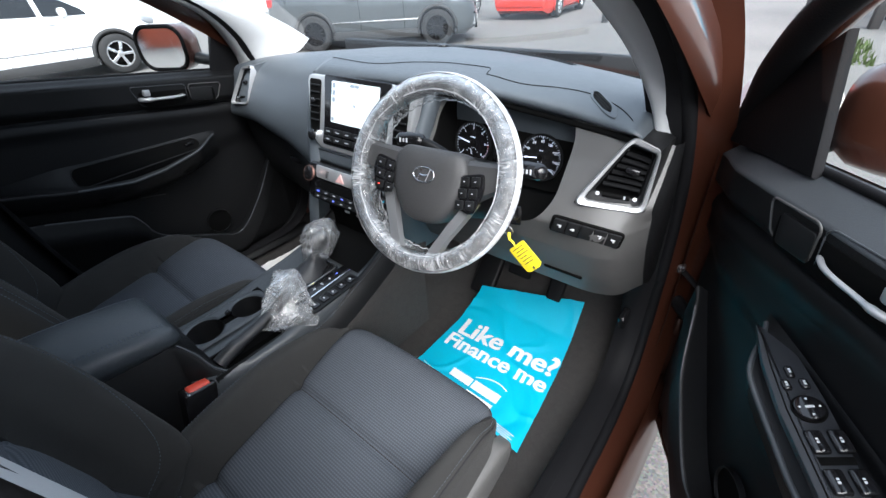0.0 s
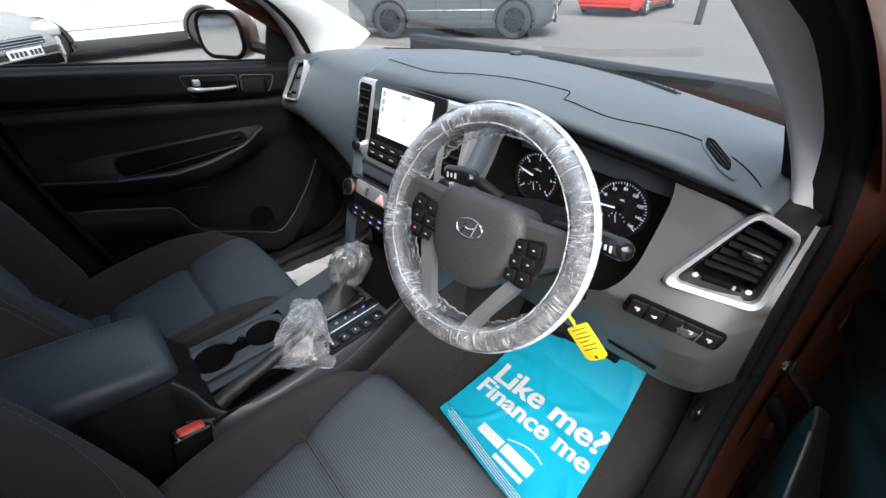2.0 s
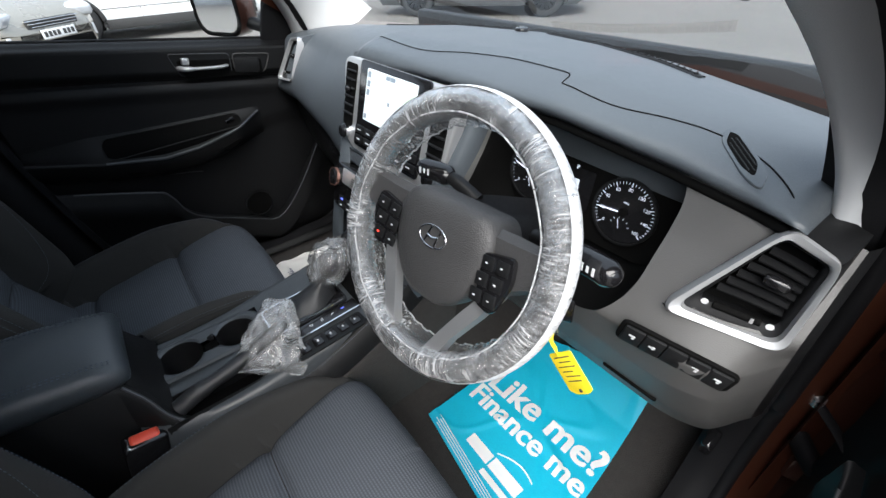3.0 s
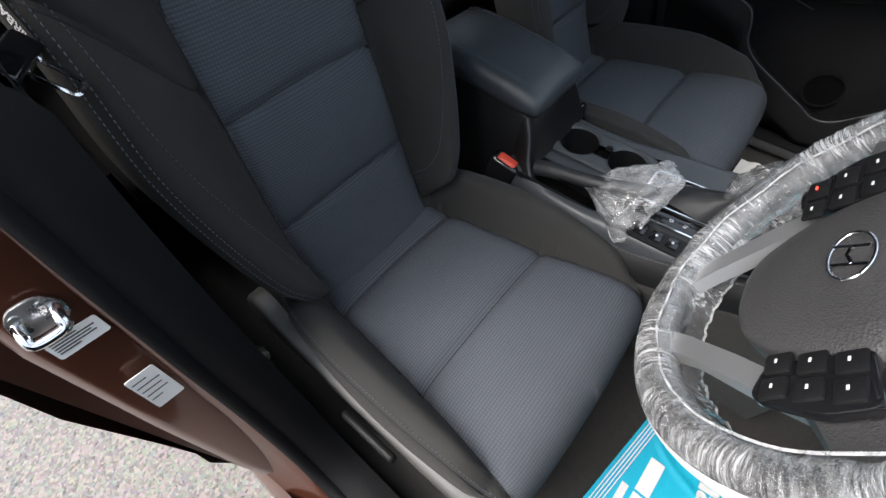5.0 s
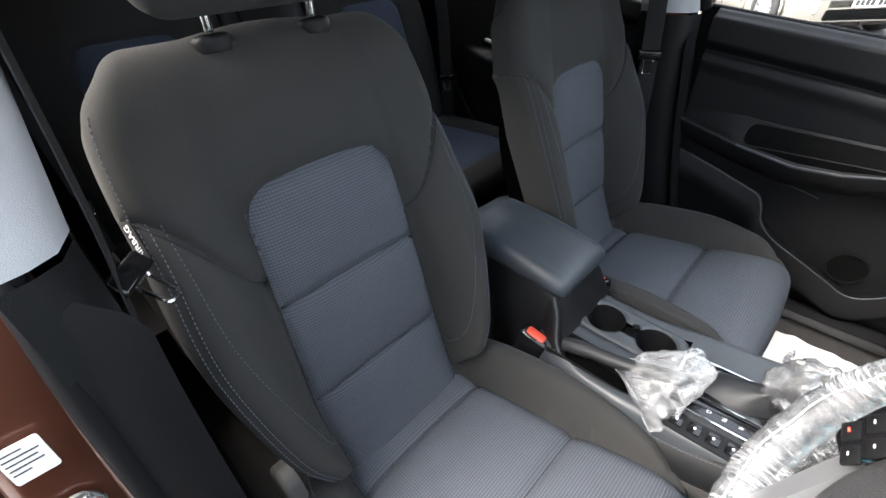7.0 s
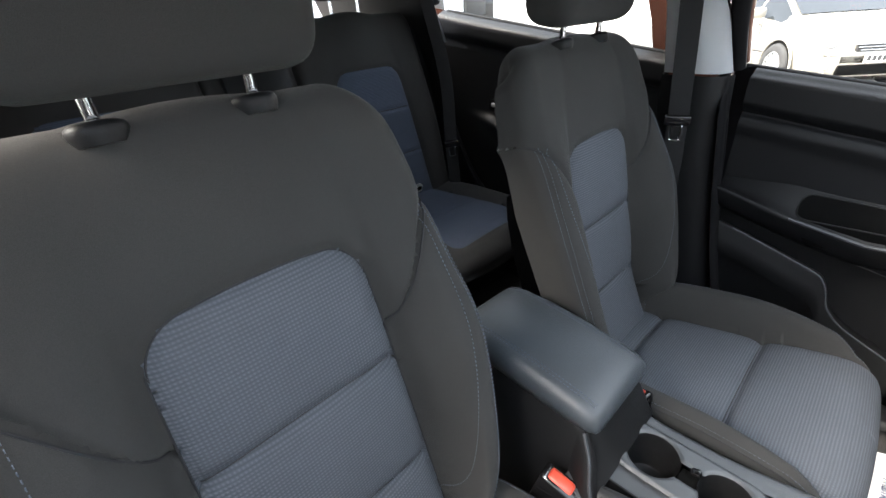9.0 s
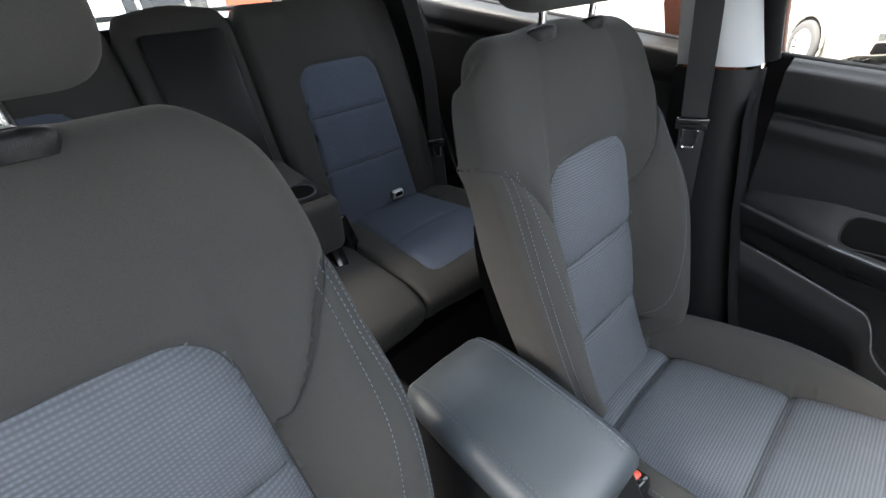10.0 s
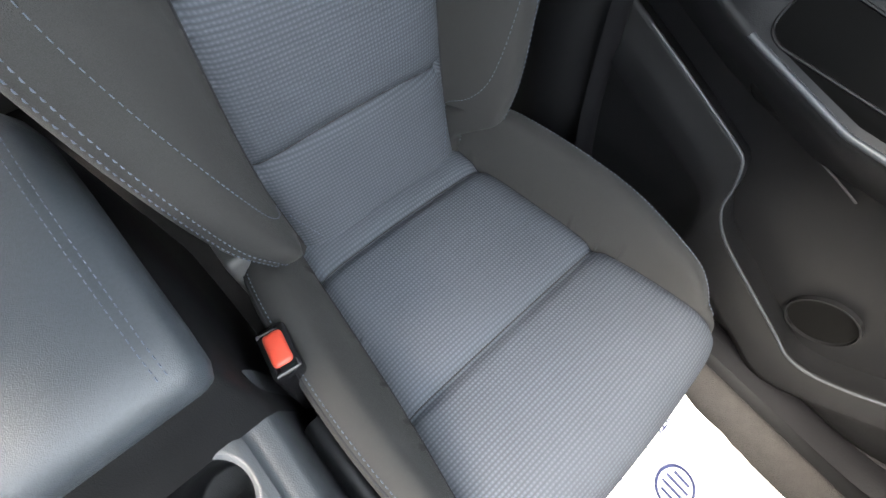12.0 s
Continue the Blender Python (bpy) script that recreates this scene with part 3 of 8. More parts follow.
    for x, y in ((0.03, 0.47), (-length - 0.012, 0.62 if kind != "suv" else 0.75)):
        plate = part("number_plate", rbox("number_plate", (0.012, 0.50, 0.11), m @ pose(x, 0, y), 0.003), WHITE if x > 0 else YELLOW, car)
        for k in range(7):
            part("dark_bar", rbox("dark_bar", (0.004, 0.045, 0.065), m @ pose(x + math.copysign(0.007, x + 1), -0.20 + 0.062 * k + (0.03 if k > 3 else 0), y), 0.001, 1), INK, plate)
    part("rear_bumper", rbox("rear_bumper", (0.12, width * 0.86, 0.22), m @ pose(-length + 0.03, 0, 0.42), 0.05, 3), CLADDING if clad else paint, car)
    return car


def rounded_mirror(m):
    return rbox("door_mirror", (0.11, 0.20, 0.15), m, 0.045, 4)


CARGLASS = material("dark_car_window", (0.012, 0.014, 0.016), 0.06, vary=0.3, vary_scale=3)
GREYPAINT = material("dark_grey_metallic_paint", (0.095, 0.105, 0.112), 0.3, 0.4, vary=0.08, vary_scale=2, coat=0.8)
WHITEPAINT = material("white_car_paint", (0.82, 0.83, 0.84), 0.25, vary=0.02, vary_scale=2, coat=0.8)
GOLDPAINT = material("champagne_silver_paint", (0.36, 0.34, 0.30), 0.28, 0.6, vary=0.04, vary_scale=2, coat=0.8)
REDPAINT = material("bright_red_car_paint", (0.62, 0.035, 0.02), 0.25, vary=0.04, vary_scale=2, coat=0.8)
BLACKRIM = material("gloss_black_alloy", (0.015, 0.015, 0.016), 0.25, 0.6, vary=0.1)
ALLOY = material("bright_alloy", (0.62, 0.63, 0.64), 0.25, 0.85, vary=0.05)

GW = (np.array((-5.5, 7.1)), np.array((-7.6, 5.5)))
gh = math.degrees(math.atan2(*(GW[0] - GW[1])[::-1]))
GD = np.array((math.cos(radians(gh)), math.sin(radians(gh))))
GN = np.array((GD[1], -GD[0]))
parked_car("dark grey compact estate car with black wheels and bright door strip", tuple(GW[0] - GN * 0.85 + GD * 0.84), gh, GREYPAINT, (4.36, 1.82, 1.62), BLACKRIM, 1.02, True, "suv", 14)
parked_car("white tall estate car with black lower cladding and alloy wheels", (-10.35, 3.25), 88, WHITEPAINT, (4.40, 1.82, 1.62), ALLOY, 1.02, True, "suv", 5)
parked_car("champagne silver hatchback parked nose out", (-7.66, -0.50), 41, GOLDPAINT, (4.0, 1.72, 1.48), ALLOY, 0.93, False, "hatch", 12)
parked_car("bright red small hatchback seen from behind", (-6.6, 15.3), 98, REDPAINT, (3.9, 1.72, 1.5), ALLOY, 0.93, False, "hatch", 7)
parked_car("black hatchback parked beyond the grey car", (-9.6, 13.6), 98, material("black_car_paint", (0.012, 0.012, 0.014), 0.25, vary=0.1, coat=0.8), (4.1, 1.75, 1.5), ALLOY, 0.93, False, "hatch", 8)

# brick showroom wall behind the car, the boundary, posts and kerb
WALLPAINT = material("white_rendered_boundary", (0.70, 0.72, 0.74), 0.8, vary=0.08, vary_scale=1.5)
BRICK = material("orange_red_render", (0.45, 0.10, 0.05), 0.85, vary=0.15, vary_scale=1.5, bump=0.4, bump_scale=40)
hall = thing("showroom_building", "low white rendered showroom building with one orange-red bay", "building", (-12, -20, 0))
part("wall", rbox("wall", (26, 6, 3.4), pose(-10, -22, 1.7), 0.02), WALLPAINT, hall)
part("painted_bay", rbox("painted_bay", (1.7, 0.2, 3.3), pose(-7.0, -18.92, 1.65), 0.02), BRICK, hall, "orange-red painted bay")
part("fascia_band", rbox("fascia_band", (26.2, 6.2, 0.8), pose(-10, -22, 3.6), 0.02), WHITE, hall)
for k in range(6):
    w = part("window", rbox("window", (2.6, 0.1, 2.2), pose(-21 + 4.2 * k, -18.98, 1.35), 0.02), CARGLASS, hall)
    part("window_frame", rbox("window_frame", (2.76, 0.06, 0.08), pose(-21 + 4.2 * k, -18.97, 2.48), 0.01), STEEL, w)
side = thing("side_building", "long white rendered side building", "building", (-22, 6, 0))
part("wall", rbox("wall", (5, 40, 4.2), pose(-24, 4, 2.1), 0.02), WALLPAINT, side)
part("roof", rbox("roof", (5.3, 40.3, 0.25), pose(-24, 4, 4.3), 0.03), CLADDING, side)
for k in range(6):
    part("door", rbox("door", (0.1, 3.2, 3.0), pose(-21.47, -12 + 6 * k, 1.5), 0.02), WHITE, side)
far = thing("boundary_wall", "low white boundary wall at the end of the tarmac", "wall", (0, 24, 0), kind="structure")
part("wall", rbox("wall", (60, 0.3, 1.0), pose(-8, 24, 0.5), 0.02), WALLPAINT, far)
box = thing("site_cabin", "white and blue site cabin behind dark railings", "cabin", (4.3, 12.6, 0))
part("wall", rbox("wall", (4.6, 2.6, 2.6), pose(4.4, 12.7, 1.75, 0, 0, 28), 0.03), WALLPAINT, box)
part("blue_panel", rbox("blue_panel", (1.4, 0.06, 2.2), pose(4.55, 11.2, 1.75, 0, 0, 28), 0.01), BLUEPAPER, box)
part("skirt", rbox("skirt", (4.62, 2.62, 0.5), pose(4.4, 12.7, 0.25, 0, 0, 28), 0.01), CLADDING, box)


def bollard(x, y, h):
    post = thing("bollard", "black square timber bollard beside the tarmac", "bollard", (x, y, 0), "bollards")
    part("post", rbox("post", (0.15, 0.15, h), pose(x, y, h / 2, 0, 0, 15), 0.012), CLADDING, post)
    part("cap", rbox("cap", (0.17, 0.17, 0.04), pose(x, y, h + 0.01, 0, 0, 15), 0.01), SOCKET, post)


for x, y, h in ((0.62, 8.4, 0.75), (-3.55, 11.4, 0.8), (1.55, 11.3, 0.75)):
    bollard(x, y, h)
kerb = thing("kerb", "pale concrete kerb along the verge", "kerb", (1.2, 8, 0), kind="structure")
STONE = material("pale_concrete", (0.42, 0.39, 0.35), 0.9, vary=0.2, vary_scale=6, bump=0.6, bump_scale=60)
for k in range(9):
    part("kerb_stone", rbox("kerb_stone", (0.16, 0.9, 0.16), pose(1.15 - 0.04 * k, 5.2 + 0.91 * k, 0.06, 0, 0, 2.5), 0.02), STONE, kerb)
WEED = material("weeds", (0.07, 0.10, 0.03), 0.9, vary=0.4, vary_scale=30)
rng = random.Random(4)
vv, ff = [], []
for _ in range(260):
    x, y = 1.0 + rng.uniform(-0.1, 0.5), 8.2 + rng.uniform(-0.7, 1.3)
    a, h = rng.uniform(0, 6.28), rng.uniform(0.04, 0.16)
    i = len(vv)
    dx, dy = 0.02 * math.cos(a), 0.02 * math.sin(a)
    vv += [(x - dx, y - dy, 0), (x + dx, y + dy, 0), (x + dy * 2, y - dx * 2, h)]
    ff.append((i, i + 1, i + 2))
tagged(part("weeds", mesh_of("weeds", vv, ff, False), WEED), "low green weeds along the kerb", "weeds", kind="stuff")

# ---- the car's own body shell ----
shell = thing("car_body", "brown metallic car body with pale headlining and black seals", "car", (0, 0, 0.2))
XS = np.linspace(-1, 1, 21)
# headlining and roof skin
rows = [[(w * u, y, z - 0.035 * u * u) for u in XS] for y, z, w in ((-0.22, 1.535, 0.57), (-0.5, 1.56, 0.59), (-1.0, 1.565, 0.59), (-1.5, 1.555, 0.58), (-2.0, 1.52, 0.56))]
part("headlining", sheet("headlining", rows), HEADLINER, shell)
rows = [[(w * u, y, z - 0.05 * u * u) for u in XS] for y, z, w in ((-0.20, 1.575, 0.60), (-0.5, 1.61, 0.63), (-1.0, 1.62, 0.64), (-1.5, 1.61, 0.63), (-2.05, 1.57, 0.60))]
part("roof", sheet("roof", rows), BROWN, shell)
# windscreen, bonnet, scuttle
WS = [[(w * u, y - 0.05 * u * u * 3, z) for u in XS] for y, z, w in ((0.68, 1.135, 0.70), (0.50, 1.235, 0.685), (0.20, 1.39, 0.64), (-0.02, 1.48, 0.60), (-0.20, 1.56, 0.575))]
ws = part("windscreen", sheet("windscreen", WS), GLASS, shell, "clear curved windscreen")
ws.visible_shadow = False
rows = [[(w * u, y - 0.14 * u * u, z - 0.05 * u * u) for u in XS] for y, z, w in ((0.70, 1.065, 0.74), (0.90, 1.035, 0.76), (1.25, 0.975, 0.77), (1.5, 0.905, 0.74), (1.62, 0.83, 0.70), (1.66, 0.70, 0.68))]
part("bonnet", sheet("bonnet", rows), BROWN, shell)
rows = [[(0.73 * u, y - 0.15 * u * u, z) for u in XS] for y, z in ((0.63, 1.085), (0.67, 1.09), (0.73, 1.07))]
part("scuttle_panel", sheet("scuttle_panel", rows), CLADDING, shell)
for x0, x1 in ((0.45, -0.25), (-0.15, -0.62)):
    pts = curve_through([(x0, 0.66 - 0.15 * x0 * x0 * 2, 1.115), ((x0 + x1) / 2, 0.705 - 0.1 * (x0 + x1) ** 2 / 4, 1.118), (x1, 0.68 - 0.15 * x1 * x1 * 2, 1.117)], 24)
    part("wiper", tube("wiper", pts, 0.009, 8, 1.3), RUBBER, shell)
# wings beside the bonnet
for s in (-1, 1):
    rows = [[(s * x, y, z) for x, z in ((0.745, 1.02), (0.84, 0.97), (0.90, 0.89), (0.915, 0.75), (0.91, 0.55))] for y in (0.52, 0.8, 1.1, 1.4)]
    rows += [[(s * x * 0.97, 1.6, z - 0.04) for x, z in ((0.72, 0.93), (0.80, 0.89), (0.86, 0.84), (0.87, 0.75), (0.86, 0.55))]]
    part("front_wing", sheet("front_wing", rows, flip=s < 0), BROWN, shell)
# floor pan with carpet
XF = np.linspace(-0.76, 0.76, 40)
rows = []
for y, z in ((0.78, 0.80), (0.66, 0.62), (0.54, 0.46), (0.44, 0.385), (0.2, 0.345), (-0.5, 0.345), (-0.75, 0.38), (-0.95, 0.385), (-1.05, 0.36), (-1.4, 0.37), (-2.2, 0.40)):
    rows.append([(x, y, z + 0.16 * float(smooth(0.16, 0.06, abs(x))) * (1 if y < 0.5 else 0.6) + 0.06 * float(smooth(0.68, 0.76, abs(x)))) for x in XF])
tagged(part("floor", sheet("floor", rows), CARPET), "black carpeted car floor with a raised tunnel", "floor", kind="structure")
part("bulkhead", rbox("bulkhead", (1.5, 0.04, 0.62), pose(0, 0.80, 0.83), 0.01), TRIM, shell)

# door openings: sill, rubber seal, painted flange and pillars on both sides
LOOP = [(0.640, -0.30, 1.505), (0.673, -0.05, 1.42), (0.702, 0.15, 1.335), (0.727, 0.268, 1.235), (0.750, 0.335, 1.10), (0.758, 0.395, 0.95), (0.762, 0.415, 0.75), (0.764, 0.40, 0.55), (0.770, 0.32, 0.44), (0.776, 0.15, 0.412),
        (0.776, -0.25, 0.412), (0.774, -0.38, 0.45), (0.770, -0.455, 0.60), (0.765, -0.515, 0.85), (0.752, -0.552, 1.10), (0.724, -0.590, 1.30), (0.682, -0.640, 1.50)]
for s in (-1, 1):
    path = curve_through([(s * x, y, z) for x, y, z in LOOP], 120)
    part("door_seal", tube("door_seal", path, 0.013, 10), RUBBER, shell, "black rubber door seal")
    inner = path.copy()
    mid = np.array([s * 0.74, -0.05, 0.9])
    grow = lambda k, dx: np.stack([path[:, 0] + s * dx, path[:, 1] + k * (path[:, 1] - mid[1]) / np.linalg.norm(path[:, 1:] - mid[1:], axis=1), path[:, 2] + k * (path[:, 2] - mid[2]) / np.linalg.norm(path[:, 1:] - mid[1:], axis=1)], 1)
    slim = 1 - 1.0 * smooth(1.10, 1.20, path[:, 2]) * smooth(-0.25, -0.40, path[:, 1])
    part("opening_flange", sheet("opening_flange", [grow(0.0, -0.045 * slim), grow(-0.004, -0.02 * slim), grow(-0.004, 0.0), grow(0.004, 0.012), grow(0.022, 0.028), grow(0.052, 0.05), grow(0.062, 0.062)], flip=s < 0), BROWN, shell, "brown painted door-opening flange")
    part("inner_seal_lip", sheet("inner_seal_lip", [grow(-0.010, -0.07 * slim), grow(-0.016, -0.05 * slim), grow(-0.018, -0.028 * slim), grow(-0.008, -0.006)], flip=s < 0), RUBBER, shell)
    # outer skin below the sill
    rows = [[(s * x, y, z) for x, z in ((0.835, 0.40), (0.86, 0.36), (0.875, 0.30), (0.86, 0.22), (0.78, 0.19))] for y in np.linspace(0.55, -0.75, 14)]
    part("sill_skin", sheet("sill_skin", rows, flip=s > 0), BROWN, shell)
    rows = [[(s * x, y, z) for x, z in ((0.70, 0.392), (0.715, 0.418), (0.735, 0.425), (0.755, 0.418), (0.764, 0.405))] for y in np.linspace(0.36, -0.42, 14)]
    part("sill_plate", sheet("sill_plate", rows, flip=s > 0), TRIM, shell, "black plastic sill plate")
    # A-pillar trim and its paint outside
    foot_in = [(0.700, 0.330, 1.090), (0.683, 0.31, 1.16), (0.653, 0.17, 1.277)] if s > 0 else [(0.600, 0.450, 1.150), (0.645, 0.380, 1.213), (0.650, 0.200, 1.310)]
    foot_out = [(0.722, 0.306, 1.088), (0.713, 0.300, 1.145), (0.690, 0.215, 1.272)] if s > 0 else [(0.738, 0.285, 1.085), (0.733, 0.262, 1.175), (0.706, 0.190, 1.280)]
    inn = curve_through([(s * x, y, z) for x, y, z in foot_in] + [(s * 0.630, 0.01, 1.372), (s * 0.600, -0.15, 1.462), (s * 0.583, -0.25, 1.52)], 30)
    out = curve_through([(s * x, y, z) for x, y, z in foot_out] + [(s * 0.663, 0.06, 1.368), (s * 0.635, -0.12, 1.465), (s * 0.617, -0.25, 1.512)], 30)
    bow = np.array([s * -0.006, -0.018, -0.006])
    rows = [inn + np.array([s * 0.012, 0.06, 0.03]), inn, inn * 0.7 + out * 0.3 + bow, inn * 0.35 + out * 0.65 + bow, out, out + np.array([s * 0.008, 0.03, 0.004])]
    part("a_pillar_trim", sheet("a_pillar_trim", rows, flip=s > 0), PILLAR, shell, "pale grey A-pillar trim")
    o1 = curve_through([(s * 0.80, 0.50, 1.06), (s * 0.775, 0.30, 1.20), (s * 0.735, 0.06, 1.36), (s * 0.69, -0.16, 1.47), (s * 0.655, -0.34, 1.55)], 24)
    o2 = curve_through([(s * 0.765, 0.535, 1.09), (s * 0.735, 0.38, 1.215), (s * 0.685, 0.13, 1.385), (s * 0.645, -0.08, 1.50), (s * 0.61, -0.24, 1.57)], 24)
    part("a_pillar", sheet("a_pillar", [o1 + np.array([s * -0.01, -0.03, -0.02]), o1, (o1 + o2) / 2 + np.array([s * 0.02, 0.01, 0.02]), o2], flip=s < 0), BROWN, shell)
    # front post below the dash, seen through the opening
    rows = [[(s * x, y, z) for x, y in ((0.70, 0.40), (0.735, 0.43), (0.752, 0.44))] for z in (1.12, 0.95, 0.75, 0.55, 0.40)]
    part("kick_panel", sheet("kick_panel", rows, flip=s < 0), TRIM, shell)
    # B-pillar: dark below, pale above
    low = [(0.50, 0.435, -0.63), (0.60, 0.465, -0.65), (0.80, 0.505, -0.68), (1.0, 0.535, -0.70), (1.185, 0.548, -0.705)]
    up = [(1.19, 0.554, -0.70), (1.32, 0.586, -0.71), (1.46, 0.632, -0.73), (1.54, 0.660, -0.75)]
    xin = lambda z: 0.735 - 0.02 * (z - 0.5) - 0.17 * max(0, z - 1.15)
    for name, pts, mat, lab in (("b_pillar_lower", low, TRIM, "black plastic lower B-pillar trim"), ("b_pillar_upper", up, PILLAR, "pale grey upper B-pillar trim")):
        rows = []
        for z, yf, yr in pts:
            x = xin(z) + (0.010 if s > 0 else 0.0) * float(smooth(1.05, 1.25, z))
            rows.append([(s * (x + 0.03), -yf + 0.004, z), (s * (x + 0.006), -yf, z), (s * (x - 0.016), -yf - 0.012, z), (s * (x - 0.030), -yf - 0.045, z), (s * (x - 0.024), yr + 0.01, z), (s * (x + 0.02), yr, z)])
        part(name, sheet(name, rows, flip=s < 0), mat, shell, lab)
    # painted face of the B-pillar towards the open door
    face = [(0.38, -0.42, 0.80), (0.50, -0.45, 0.815), (0.70, -0.50, 0.825), (0.90, -0.535, 0.825), (1.10, -0.555, 0.80), (1.30, -0.596, 0.785), (1.50, -0.652, 0.750)]
    rows = [[(s * (x - 0.065), y - 0.004, z), (s * (x - 0.03), y, z), (s * (x + 0.015), y - 0.004, z), (s * (x + 0.030), y - 0.016, z), (s * (x + 0.036), y - 0.05, z), (s * (x + 0.036), y - 0.20, z)] for z, y, x in face]
    part("b_pillar", sheet("b_pillar", rows, flip=s > 0), BROWN, shell)
    # rear: C-pillar, quarter trim, closing walls of the boot
    rows = [[(s * x, y, z) for y in np.linspace(-1.55, -2.25, 8)] for x, z in ((0.74, 0.4), (0.75, 0.8), (0.74, 1.12), (0.70, 1.27), (0.62, 1.47), (0.57, 1.54))]
    part("quarter_trim", sheet("quarter_trim", rows, flip=s < 0), TRIM, shell)
    rows = [[(s * x, y, z) for x, z in ((0.725, 1.25), (0.66, 1.40), (0.585, 1.53))] for y in (-1.50, -1.58, -1.66, -1.74)]
    part("c_pillar_trim", sheet("c_pillar_trim", rows, flip=s < 0), PILLAR, shell)
    part("rear_sill", rbox("rear_sill", (0.16, 1.10, 0.26), pose(s * 0.775, -1.17, 0.32), 0.03, 3), TRIM, shell)
    # cant rail
    rows = [[(s * 0.57, y, 1.525), (s * 0.60, y, 1.515), (s * 0.635, y, 1.505), (s * 0.66, y, 1.52), (s * 0.66, y, 1.56)] for y in np.linspace(-0.22, -2.0, 12)]
    part("roof_rail_trim", sheet("roof_rail_trim", rows, flip=s > 0), PILLAR, shell)
# tailgate and rear screen
rows = [[(w * u, y - 0.03 * (1 - u * u), z) for u in XS] for y, z, w in ((-2.25, 0.45, 0.72), (-2.28, 0.85, 0.73), (-2.26, 1.24, 0.70))]
part("tailgate_trim", sheet("tailgate_trim", rows, flip=True), TRIM, shell)
rows = [[(w * u, y - 0.05 * (1 - u * u), z) for u in XS] for y, z, w in ((-2.26, 1.24, 0.66), (-2.19, 1.38, 0.62), (-2.05, 1.53, 0.56))]
rs = part("rear_screen", sheet("rear_screen", rows, flip=True), GLASS, shell, "rear screen")
rs.visible_shadow = False
part("boot_floor", rbox("boot_floor", (1.4, 0.62, 0.04), pose(0, -1.95, 0.70), 0.01), CARPET, shell)
# door latch striker and the stickers on the pillar
m = plane_pose((0.812, -0.536, 0.948), (-1, 0.08, 0), (0, -0.15, 1)) @ Matrix.Scale(0.70, 4)
part("striker_plate", prism("striker_plate", round_corners([(-0.030, -0.026), (0.030, -0.026), (0.034, 0.006), (0.018, 0.030), (-0.018, 0.030), (-0.034, 0.006)], 0.014), 0.005, m, 0.002), STEEL, shell, "bright steel striker plate")
part("striker_loop", tube("striker_loop", [m @ Vector(p) for p in curve_through([(-0.022, 0.004, 0.0), (-0.022, -0.004, 0.026), (-0.018, -0.016, 0.034), (0.018, -0.016, 0.034), (0.022, -0.004, 0.026), (0.022, 0.004, 0.0)], 30)], 0.0055, 10), CHROME, shell, "bright steel door striker")
for dx in (-0.016, 0.016):
    part("screw_head", disc("screw_head", 0.007, 0.003, m @ pose(dx, 0.014, 0.005), 16, 0.001), STEEL, shell)
for y, z, w, h in ((-0.531, 0.905, 0.050, 0.026), (-0.508, 0.787, 0.034, 0.066), (-0.546, 1.035, 0.032, 0.040)):
    m = plane_pose((0.808, y + 0.004, z), (-1, 0.08, 0), (0, -0.20, 1))
    st = part("pillar_sticker", prism("pillar_sticker", rounded_rect(w, h, 0.003), 0.0012, m), PAPER, shell, "white information sticker with printed lines")
    for k, f in enumerate((0.5, 0.8, 0.7, 0.76, 0.4)):
        part("print_bar", rbox("print_bar", (w * f, 0.0014, 0.0008), m @ pose(-w * 0.42 + w * f / 2, h * (0.34 - 0.14 * k), 0.0014), 0, 1), INK, st)

# ---- seats ----
def rounded_box_distance(a, b, half_a, low, high, r):
    """Signed distance, negative inside, from a box with rounded corners; all but r may be arrays."""
    mid, half_b = (low + high) / 2, (high - low) / 2
    qa, qb = np.abs(a) - (half_a - r), np.abs(b - mid) - (half_b - r)
    return np.hypot(np.maximum(qa, 0), np.maximum(qb, 0)) + np.minimum(np.maximum(qa, qb), 0) - r


